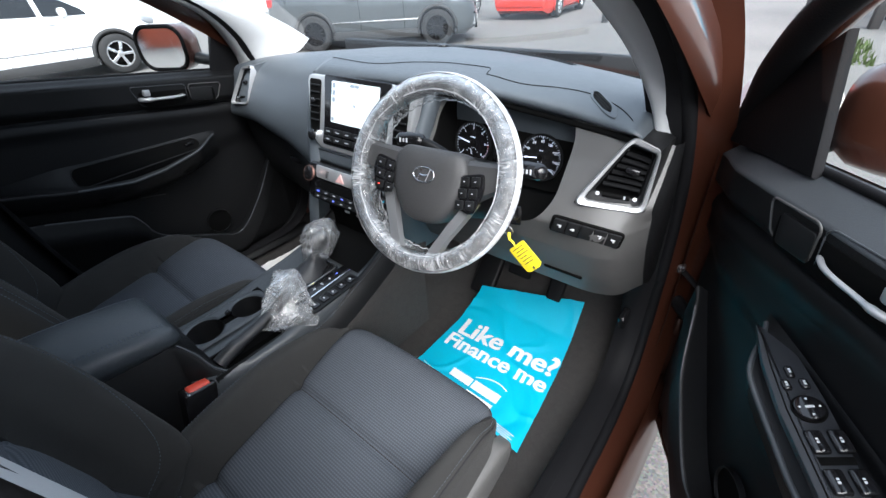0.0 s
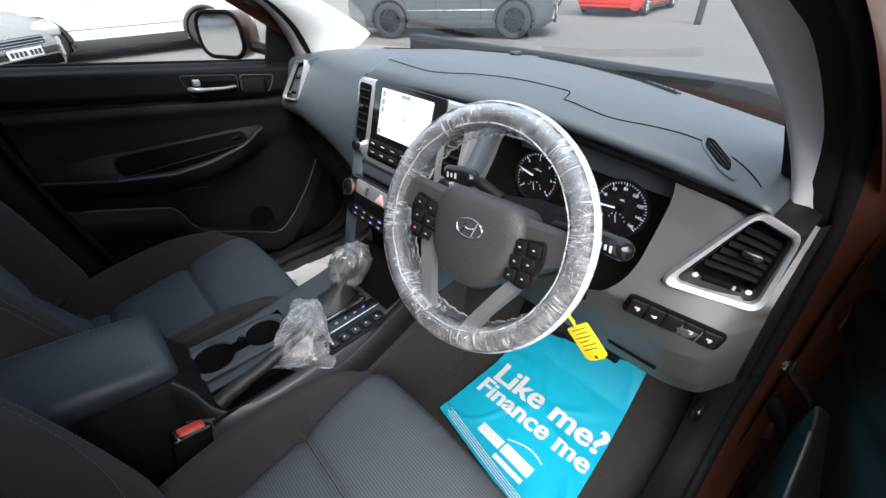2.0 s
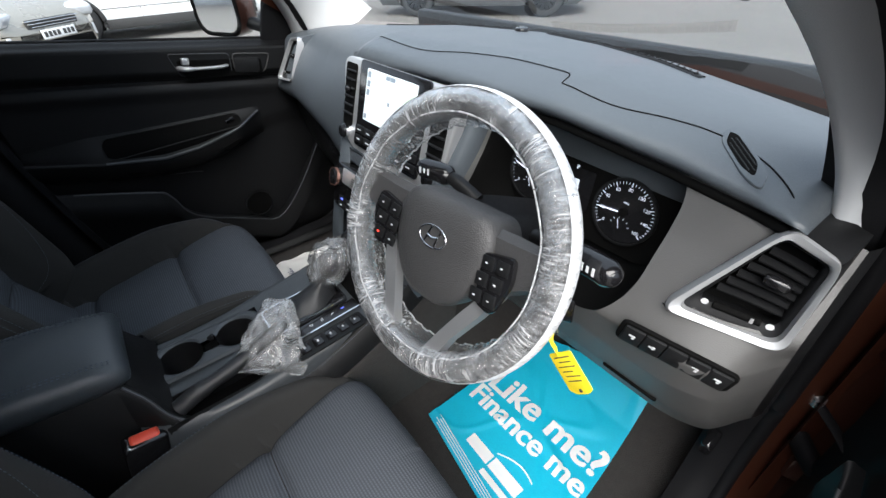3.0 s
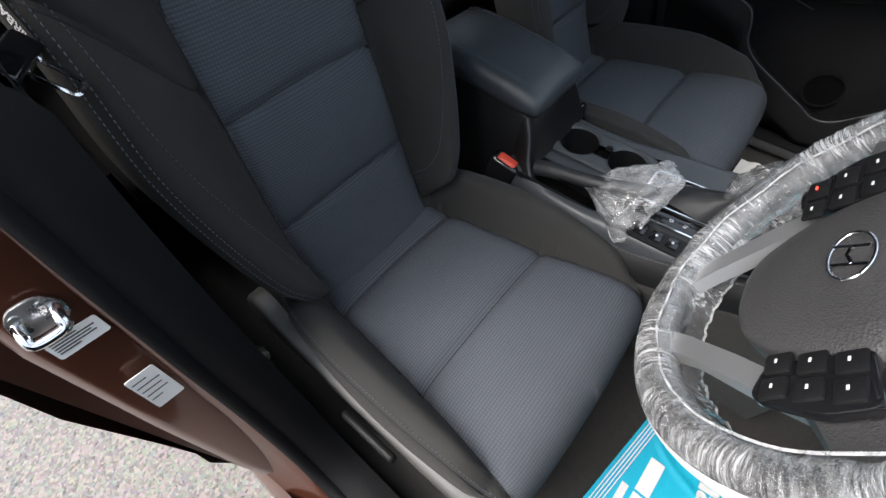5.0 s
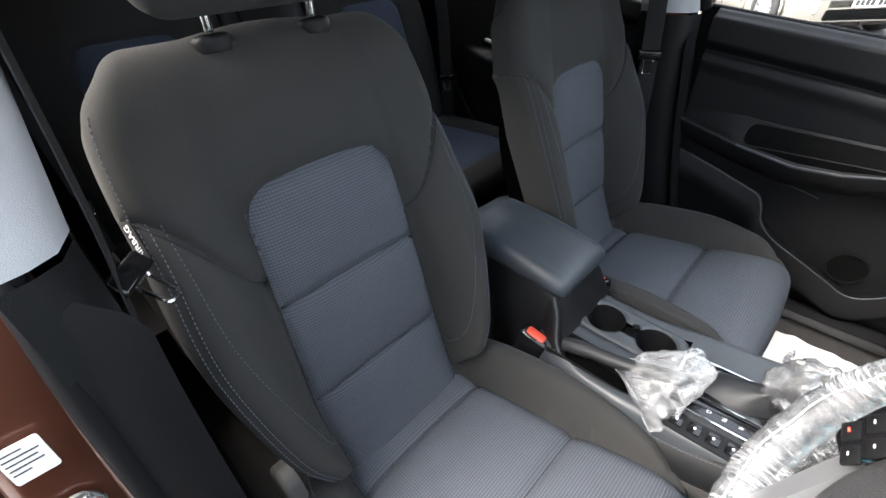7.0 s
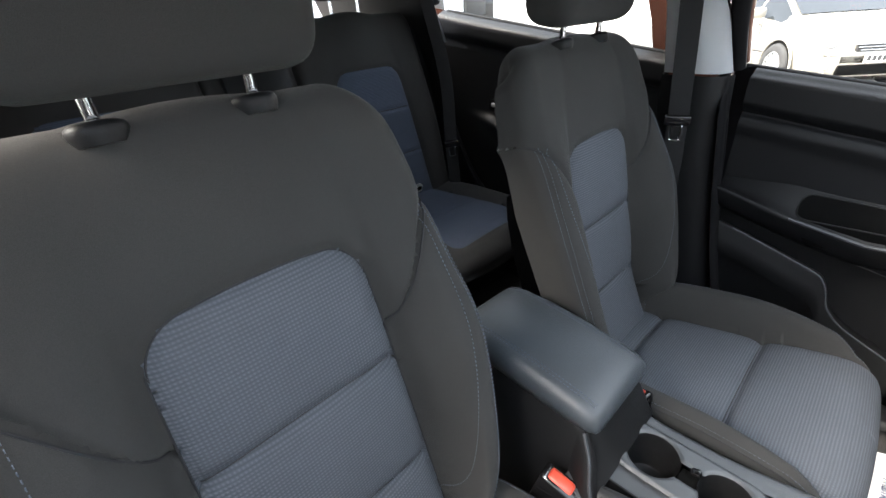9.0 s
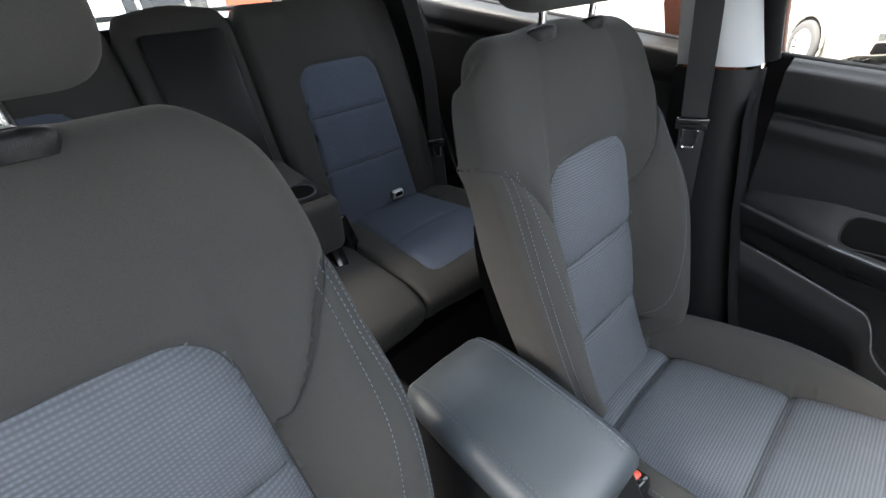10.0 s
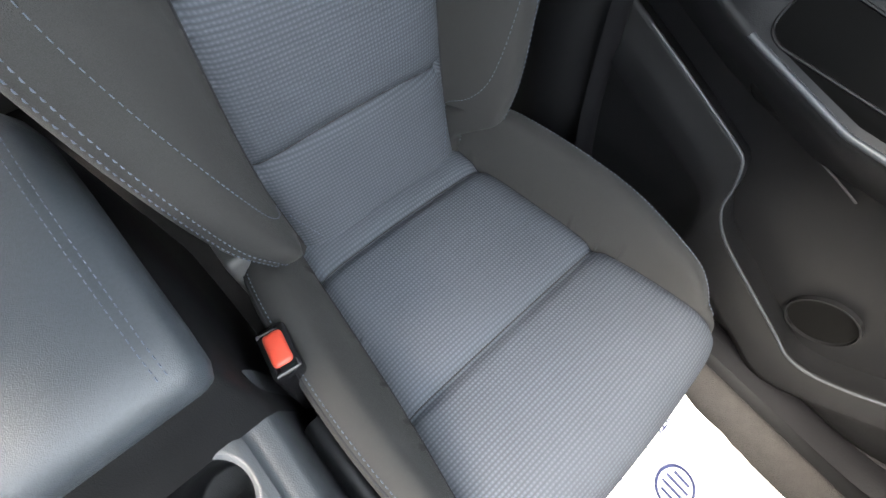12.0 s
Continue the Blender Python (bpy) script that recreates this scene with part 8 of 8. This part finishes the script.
        for x, y, w, h, lift in ((-0.049, 0.001, 0.017, 0.009, 0), (-0.031, -0.009, 0.014, 0.010, 0), (-0.031, 0.010, 0.014, 0.010, 0), (0.042, -0.008, 0.027, 0.0175, 0.001), (0.042, 0.014, 0.027, 0.0175, 0.001), (0.085, -0.008, 0.027, 0.0175, 0.001), (0.085, 0.014, 0.027, 0.0175, 0.001)):
            b = part("switch", rbox("switch", (w, h, 0.008), sm @ pose(x, y, 0.0145 + lift, 0, -4 if lift else 0), 0.003, 3), GLOSS, base)
            for dx, ww in ((-0.002, 0.0022), (0.0015, 0.0028)):
                part("icon", rbox("icon", (ww, 0.0028, 0.0004), sm @ pose(x + dx, y, 0.0190 + lift), 0.0006, 1), PALEMARK, b)
        knob = part("mirror_knob", disc("mirror_knob", 0.0155, 0.009, sm @ pose(0.002, 0.001, 0.0125), 32, 0.003), GLOSS, base)
        part("knob_collar", ring("knob_collar", 0.0175, 0.0158, 0.003, sm @ pose(0.002, 0.001, 0.0135), 32), SOCKET, base)
        part("icon", rbox("icon", (0.003, 0.009, 0.0004), sm @ pose(0.002, 0.001, 0.0218), 0.0006, 1), PALEMARK, knob)
        for dx, dy in ((0.010, 0), (-0.010, 0), (0, 0.010), (0, -0.010)):
            part("icon", rbox("icon", (0.0022, 0.0022, 0.0004), sm @ pose(0.002 + dx, 0.001 + dy, 0.0218), 0.0006, 1), PALEMARK, knob)
    return door


DOOR_TURN = 30
front_door(-1, 0, (-0.85, 0.47), "shut front passenger door, black trim with silver handle", False)
front_door(1, DOOR_TURN, (0.85, 0.47), "open driver's door, black trim with window switches", True)
# door check strap and hinge in the gap
part("check_strap", tube("check_strap", [(0.79, 0.45, 0.74), (0.84, 0.41, 0.73), (0.90, 0.345, 0.72)], 0.009, 8, 0.4), RUBBER, shell)
part("strap_pin", disc("strap_pin", 0.010, 0.02, pose(0.795, 0.442, 0.735), 18, 0.003), STEEL, shell)
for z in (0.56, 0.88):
    part("door_hinge", rbox("door_hinge", (0.05, 0.045, 0.06), pose(0.838, 0.475, z, 0, 0, 20), 0.01), SHADEBROWN, shell)
part("wiring_gaiter", tube("wiring_gaiter", curve_through([(0.80, 0.46, 0.64), (0.845, 0.42, 0.63), (0.88, 0.40, 0.63)], 20), 0.017, 10), RUBBER, shell)


def rear_door(side, label):
    door = thing("rear_door", label, "car door", (side * 0.8, -1.1, 0.5), "rear doors")
    V = lambda x, y, z: Vector((side * x, y, z))
    bz = lambda y: 1.225 - 0.155 * (y + 0.78)
    ys = np.linspace(-0.70, -1.58, 50)

    def depth(y, z):
        gz, arm = bz(y) - 0.085, 0.93 - 0.10 * (y + 0.75)
        x = 0.765 + 0.010 * math.exp(-(((z - gz) / 0.006) ** 2)) - 0.012 * float(smooth(gz, gz + 0.03, z)) + 0.03 * float(smooth(bz(y) - 0.02, bz(y), z)) ** 2
        x -= 0.05 * (float(smooth(arm + 0.014, arm - 0.006, z)) - 0.8 * float(smooth(arm - 0.02, arm - 0.14, z))) * float(smooth(-1.45, -1.25, y))
        return x

    rows = [[V(depth(y, z), y, z) for z in np.r_[np.linspace(0.42, 0.8, 10), np.linspace(0.81, 1.05, 26), np.linspace(1.06, bz(y), 26)]] + [V(0.80, y, bz(y) + 0.006)] for y in ys]
    part("trim", sheet("trim", rows, flip=side > 0), TRIM, door, "black moulded door trim")
    part("handle_recess", rbox("handle_recess", (0.006, 0.13, 0.04), pose(side * 0.752, -1.25, 1.03, -8), 0.002), SOCKET, door)
    part("door_handle", rbox("door_handle", (0.014, 0.10, 0.014), pose(side * 0.744, -1.25, 1.035, -8), 0.006, 3), SILVER, door)
    gx = lambda z: 0.812 - 0.40 * max(0, z - 1.14)
    rows = [[V(gx(z), y, z) for z in np.linspace(bz(y) - 0.01, 1.50, 8)] for y in np.linspace(-0.66, -1.52, 12)]
    pane = part("window_pane", sheet("window_pane", rows), GLASS, door, "clear rear side window")
    pane.visible_shadow = False
    part("belt_seal", tube("belt_seal", [V(0.800, y, bz(y) + 0.004) for y in np.linspace(-0.68, -1.56, 14)], 0.007, 8), RUBBER, door)
    part("window_frame", tube("window_frame", curve_through([V(gx(bz(-0.665)), -0.665, bz(-0.665)), V(gx(1.35), -0.67, 1.35), V(gx(1.48), -0.69, 1.48), V(gx(1.50), -0.76, 1.50), V(gx(1.50), -1.40, 1.50), V(gx(1.47), -1.50, 1.47), V(gx(1.38), -1.545, 1.38)], 60), 0.02, 10, 0.8), RUBBER, door)
    rows = [[V(x, y, z) for z, x in ((0.22, 0.84), (0.28, 0.885), (0.40, 0.90), (0.55, 0.905), (0.75, 0.915), (0.92, 0.905), (1.05, 0.875), (bz(y), 0.835))] for y in np.linspace(-0.585, -1.70, 14)]
    part("outer_skin", sheet("outer_skin", rows, flip=side < 0), BROWN, door, "brown metallic outer door skin")
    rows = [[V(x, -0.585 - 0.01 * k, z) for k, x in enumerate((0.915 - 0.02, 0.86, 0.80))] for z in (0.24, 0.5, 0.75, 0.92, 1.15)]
    part("front_edge", sheet("front_edge", rows), SHADEBROWN, door)
    part("cladding", sheet("cladding", [[V(x, y, z) for z, x in ((0.20, 0.85), (0.24, 0.90), (0.33, 0.915), (0.40, 0.908))] for y in np.linspace(-0.60, -1.66, 8)], flip=side < 0), CLADDING, door)
    return door


rear_door(-1, "shut rear passenger door with black trim and clear window")
rear_door(1, "shut rear door behind the driver with black trim")

# ---- rear bench ----
rear_seat(-0.685, -0.155)
rear_seat(0.125, 0.655)
_, mid_back = rear_seat(-0.160, 0.130, False)


def rear_cushion():
    bench = rear_bench
    for x0, x1, panel in ((-0.69, -0.20, True), (-0.195, 0.165, False), (0.17, 0.66, True)):
        cx, half = (x0 + x1) / 2, (x1 - x0) / 2
        c = Upholstery(cx, [(-1.56, 0.70), (-1.48, 0.715), (-1.36, 0.722), (-1.22, 0.728), (-1.08, 0.728), (-1.02, 0.715), (-0.985, 0.682), (-0.995, 0.635), (-1.045, 0.59), (-1.10, 0.56)], [half] * 10, [0.14, 0.145, 0.15, 0.16, 0.17, 0.18, 0.18, 0.18, 0.18, 0.18],
                       [0.006, 0.01, 0.014, 0.012, 0.006, 0, 0, 0, 0, 0], 0.05, 0.02)
        c.puff = 0.012
        if panel:
            g = lambda a, l: rounded_box_distance(a, l, c.along(l, 3), -0.3, c.at_place(0, -1.04), 0.04)
            cross = lambda a, l: np.where(np.abs(a) < c.along(l, 3), l - c.at_place(0, -1.24), 1)
            c.grooves = [(g, 0.006, 0.007), (cross, 0.005, 0.006)]
            made = c.panels([("insert", g), ("outer", None)], 80, 70, "c")
            pad = part("cushion", made["outer"], CLOTH, bench)
            part("cushion_panel", made["insert"], REARWEAVE, pad, "blue-grey woven cloth panel")
        else:
            part("cushion", c.panels([("outer", None)], 60, 40, "c")["outer"], CLOTH, bench)
    part("bench_base", rbox("bench_base", (1.44, 0.40, 0.22), pose(0, -1.31, 0.55), 0.02), TRIM, bench)


rear_cushion()
# lowered centre armrest
ra = part("armrest", rounded_block("armrest", (0.235, 0.33, 0.155), pose(-0.022, -1.375, 0.885, -6), 0.030), CLOTH, rear_bench, "lowered dark cloth armrest with two cup holders")
RM = pose(-0.022, -1.375, 0.885, -6)
part("cup_plate", rbox("cup_plate", (0.20, 0.10, 0.004), RM @ pose(0, 0.085, 0.0785), 0.0018), TRIM, ra)
for dx in (-0.048, 0.048):
    part("cup_ring", ring("cup_ring", 0.041, 0.036, 0.006, RM @ pose(dx, 0.085, 0.079), 32), VINYL, ra)
    # no hollow here: a black disc on the plate gives the cup's shade
    part("cup_shade", disc("cup_shade", 0.036, 0.001, RM @ pose(dx, 0.085, 0.0808), 32), SOCKET, ra)
part("pull_strap", rbox("pull_strap", (0.034, 0.004, 0.075), RM @ pose(-0.01, 0.167, -0.010), 0.0015), VINYL, ra, "grey pull strap")
# recess left in the backrest
part("armrest_recess", rbox("armrest_recess", (0.20, 0.03, 0.40), pose(-0.018, -1.565, 1.12, 14), 0.015), TRIM, ra)
part("back_panel", rbox("back_panel", (1.30, 0.018, 0.66), pose(-0.015, -1.655, 1.01, 14), 0.006), TRIM, rear_bench, "black carpeted back panel")
# head restraints
for x in (-0.42, -0.02, 0.39):
    hr = thing("rear_head_restraint", "black cloth rear head restraint on chrome posts", "head restraint", (x, -1.68, 1.36), "rear head restraints")
    part("pad", rounded_block("pad", (0.26, 0.09, 0.12), pose(x, -1.685, 1.465, -6), 0.036), CLOTH, hr)
    for s in (-1, 1):
        part("post", tube("post", [(x + s * 0.055, -1.682, 1.345), (x + s * 0.055, -1.684, 1.43)], 0.0055, 12), CHROME, hr)
        part("post_collar", disc("post_collar", 0.015, 0.012, pose(x + s * 0.055, -1.682, 1.350), 20, 0.004), GLOSS, hr)
part("luggage_ledge", rbox("luggage_ledge", (1.30, 0.03, 0.012), pose(0, -1.735, 1.352), 0.004), PILLAR, shell)
# rear buckles and belts
buckle(-0.185, -1.36, 0.80, 20, 20, "black rear belt buckle with red button")
buckle(-0.13, -1.30, 0.765, 35, -10, "black rear belt buckle with red button lying on the cushion")
clip = thing("isofix_anchor", "small bright child-seat anchor clip in the rear seat", "anchor", (-0.476, -1.45, 0.74))
part("clip", rbox("clip", (0.045, 0.02, 0.03), pose(-0.476, -1.455, 0.757, -20), 0.004), SILVER, clip)
part("slot", rbox("slot", (0.026, 0.01, 0.014), pose(-0.476, -1.443, 0.760, -20), 0.003), SOCKET, clip)


def belt(name, path, normal, tongue, label, width=0.047):
    b = thing("seat_belt", label, "seat belt", tuple(path[-1]), "seat belts")
    part("webbing", ribbon("webbing", curve_through(path, 40), width, normal, 0.0016), WEBBING, b)
    if tongue is not None:
        t = part("tongue", rbox("tongue", (0.012, 0.062, 0.026), tongue, 0.005, 3), GLOSS, b)
        loop = [tongue @ Vector((0, y, z)) for y, z in round_corners([(-0.013, -0.012), (0.013, -0.012), (0.010, -0.050), (-0.010, -0.050)], 0.004)]
        part("tongue_blade", tube("tongue_blade", loop + loop[:1], 0.0028, 6), CHROME, t)
    return b


WEBBING = material("black_belt_webbing", (0.012, 0.012, 0.013), 0.75, vary=0.2, vary_scale=20, bump=0.5, bump_scale=900)
for s in (-1, 1):
    belt("belt", [(s * 0.652, -0.652, 1.46), (s * 0.672, -0.634, 1.20), (s * 0.700, -0.625, 0.95), (s * 0.712, -0.62, 0.60)] if s > 0 else [(-0.628, -0.650, 1.46), (-0.652, -0.632, 1.20), (-0.676, -0.622, 0.95), (-0.700, -0.62, 0.60)], (-s, 0.15, 0), plane_pose((0.672, -0.640, 1.104), (0.36, -0.31, -0.42), (0.65, 0.76, 0)) if s > 0 else pose(-0.655, -0.624, 1.085, 0, 0, 20), "black front seat belt hanging on the B-pillar")
    part("belt_guide", rbox("belt_guide", (0.03, 0.075, 0.05), pose(s * 0.656, -0.652, 1.47), 0.01, 3), TRIM, shell)
    belt("belt", [(s * 0.652, -1.535, 1.44), (s * 0.658, -1.508, 1.34), (s * 0.662, -1.452, 1.133), (s * 0.662, -1.440, 0.885), (s * 0.664, -1.43, 0.73)], (-s * 0.9, 0.5, 0), pose(s * 0.655, -1.430, 0.895, 4, 0, -s * 40), "black rear seat belt hanging beside the bench")
    part("rear_door_seal", tube("rear_door_seal", curve_through([(s * 0.722, -1.535, 1.20), (s * 0.722, -1.522, 1.071), (s * 0.722, -1.467, 0.911), (s * 0.722, -1.386, 0.771), (s * 0.722, -1.30, 0.68)], 24), 0.011, 8), RUBBER, shell)
    part("quarter_trim", rbox("quarter_trim", (0.150, 0.024, 0.86), pose(s * 0.742, -1.600, 0.88, 8), 0.010), TRIM, shell)
    part("grab_handle", tube("grab_handle", curve_through([(s * 0.60, -0.95, 1.52), (s * 0.57, -0.97, 1.49), (s * 0.57, -1.15, 1.49), (s * 0.60, -1.17, 1.52)], 24), 0.011, 10), PILLAR, shell)
# lower belt anchor bar at the driver's sill
part("belt_anchor", tube("belt_anchor", [(0.70, -0.60, 0.50), (0.70, -0.64, 0.47)], 0.012, 10), STEEL, shell)

# ---- mats, pedals ----
def mat_z(x, y):
    return float(np.interp(y, [-0.1, 0.10, 0.30, 0.40, 0.52], [0.352, 0.352, 0.362, 0.392, 0.485]))


def rumple(x, y, seed):
    """Folds of a sheet of paper: sharp ridges between flat facets."""
    v = Vector((x * 6 + seed, y * 6, seed))
    ridge = max(0.0, 1 - abs(noise.noise(v)) * 9)
    ridge2 = max(0.0, 1 - abs(noise.noise(v * 0.62 + Vector((4, 2, 7)))) * 11)
    return 0.0035 * ridge + 0.007 * ridge2 + 0.004 * noise.noise(v * 0.5)


def paper_mat(name, label, corners, mat, seed, height):
    """corners: near left, near right, far right, far left."""
    c = np.array(corners, float)
    mid = c.mean(0)
    t = thing(name, label, "paper mat", (mid[0], mid[1], 0.36))
    rows = []
    for v in np.linspace(0, 1, 90):
        row = []
        for u in np.linspace(0, 1, 76):
            x, y = (c[0] * (1 - u) + c[1] * u) * (1 - v) + (c[3] * (1 - u) + c[2] * u) * v
            row.append((x, y, height(x, y) + 0.008 + rumple(x, y, seed)))
        rows.append(row)
    return t, part("sheet", sheet("sheet", rows), mat, t)


mat1, s1 = paper_mat("paper_floor_mat", "creased turquoise paper floor mat with white printing", [(0.214, 0.070), (0.620, 0.005), (0.566, 0.500), (0.222, 0.436)], BLUEPAPER, 2.0, mat_z)


def lay(me, height, seed, lift=0.0118, copies=0.0):
    """Drapes flat printing over the mat."""
    bm = bmesh.new()
    bm.from_mesh(me)
    if copies:
        base = bm.verts[:] + bm.edges[:] + bm.faces[:]
        for k in (1, 2):
            got = bmesh.ops.duplicate(bm, geom=base)
            for v in got["geom"]:
                if isinstance(v, bmesh.types.BMVert):
                    v.co += Vector(((-1, 1)[k - 1] * copies, 0, 0.0005 * k))
    bmesh.ops.triangulate(bm, faces=bm.faces[:])
    for _ in range(5):
        long_ones = [e for e in bm.edges if e.calc_length() > 0.009]
        if not long_ones:
            break
        bmesh.ops.subdivide_edges(bm, edges=long_ones, cuts=1)
        bmesh.ops.triangulate(bm, faces=bm.faces[:])
    for v in bm.verts:
        v.co.z += height(v.co.x, v.co.y) + lift + rumple(v.co.x, v.co.y, seed)
    bm.to_mesh(me)
    bm.free()
    return me


def wide_text(name, words, x0, y0, x1, y1, bold, tall=1.0):
    """Flat words whose line runs from one place to another on the floor."""
    me = text_mesh(name, words, 0.1, pose(0, 0, 0), bold=min(bold, 0.0016))
    xs = [v.co.x for v in me.vertices]
    k = math.hypot(x1 - x0, y1 - y0) / (max(xs) - min(xs))
    me.transform(pose((x0 + x1) / 2, (y0 + y1) / 2, 0, 0, 0, math.degrees(math.atan2(y1 - y0, x1 - x0))) @ Matrix.Diagonal((k, k * tall, 1, 1)) @ pose(-(max(xs) + min(xs)) / 2, 0, 0))
    return me


def flat_bar(name, x, y, w, h, turn=0.0):
    me = mesh_of(name, [(-w / 2, -h / 2, 0), (w / 2, -h / 2, 0), (w / 2, h / 2, 0), (-w / 2, h / 2, 0)], [(0, 1, 2, 3)], False)
    me.transform(pose(x, y, 0, 0, 0, turn))
    return me


part("headline", lay(wide_text("headline", "Like me?", 0.252, 0.276, 0.584, 0.289, 0.0016, 0.98), mat_z, 2.0, copies=0.0018), WHITE, s1)
part("headline", lay(wide_text("headline", "Finance me", 0.242, 0.210, 0.586, 0.221, 0.0016, 0.98), mat_z, 2.0, copies=0.0015), WHITE, s1)
for x, y, w, h in ((0.368, 0.112, 0.074, 0.028), (0.455, 0.110, 0.090, 0.030), (0.452, 0.078, 0.090, 0.014)):
    part("maker_mark", lay(flat_bar("maker_mark", x, y, w, h, -2), mat_z, 2.0), WHITE, s1, "plain white bar of the maker's mark")
swoosh = [(0.405 + 0.10 * k / 14, 0.137 + 0.020 * math.sin(k / 14 * 2.6)) for k in range(15)]
part("maker_arc", lay(mesh_of("maker_arc", [(x, y, 0) for x, y in swoosh] + [(x, y - 0.004, 0) for x, y in swoosh], [(k, k + 1, k + 16, k + 15) for k in range(14)], False), mat_z, 2.0), WHITE, s1)
for k in range(4):
    part("print_line", lay(flat_bar("print_line", 0.415, 0.064 - 0.006 * k, 0.36 - 0.02 * (k % 2), 0.0022, -9), mat_z, 2.0), WHITE, s1)
pz = lambda x, y: float(np.interp(y, [-0.1, 0.15, 0.3, 0.4, 0.52], [0.385, 0.385, 0.392, 0.42, 0.5]))
mat2, s2 = paper_mat("paper_floor_mat", "white paper floor mat with dark handwritten-style words", [(-0.615, -0.045), (-0.240, -0.060), (-0.230, 0.36), (-0.610, 0.36)], PAPER, 5.0, pz)
part("words", lay(wide_text("words", "\u201cThank you for", -0.560, 0.005, -0.390, 0.000, 0.0004), pz, 5.0), NAVY, s2)
ring_pts = [(math.cos(a), math.sin(a)) for a in np.linspace(0, 2 * np.pi, 40, endpoint=False)]
part("emblem_ring", lay(mesh_of("emblem_ring", [(-0.478 + 0.036 * c, 0.080 + 0.034 * s, 0) for c, s in ring_pts] + [(-0.478 + 0.031 * c, 0.080 + 0.029 * s, 0) for c, s in ring_pts], [(k, (k + 1) % 40, 40 + (k + 1) % 40, 40 + k) for k in range(40)], False), pz, 5.0), NAVY, s2)
for k in range(4):
    part("emblem_bar", lay(flat_bar("emblem_bar", -0.496 + 0.012 * k, 0.080, 0.005, 0.050 - 0.012 * abs(k - 1.5)), pz, 5.0), NAVY, s2)
for x, w, lab in ((0.33, 0.085, "brake_pedal"), (0.47, 0.05, "accelerator_pedal")):
    p = thing(lab, "black rubber-faced pedal hanging in the footwell", "pedal", (x, 0.52, 0.5))
    part("pad", rbox("pad", (w, 0.02, 0.06 if w > 0.06 else 0.13), pose(x, 0.515, 0.505, -35), 0.008, 3), RUBBER, p)
    part("arm", tube("arm", [(x, 0.53, 0.52), (x + 0.01, 0.60, 0.62), (x + 0.01, 0.60, 0.74)], 0.011, 8), STEEL, p)
rest = thing("foot_rest", "black plastic foot rest beside the tunnel", "foot rest", (0.21, 0.45, 0.4))
part("plate", rbox("plate", (0.09, 0.03, 0.22), pose(0.215, 0.505, 0.475, -40), 0.012, 3), TRIM, rest)
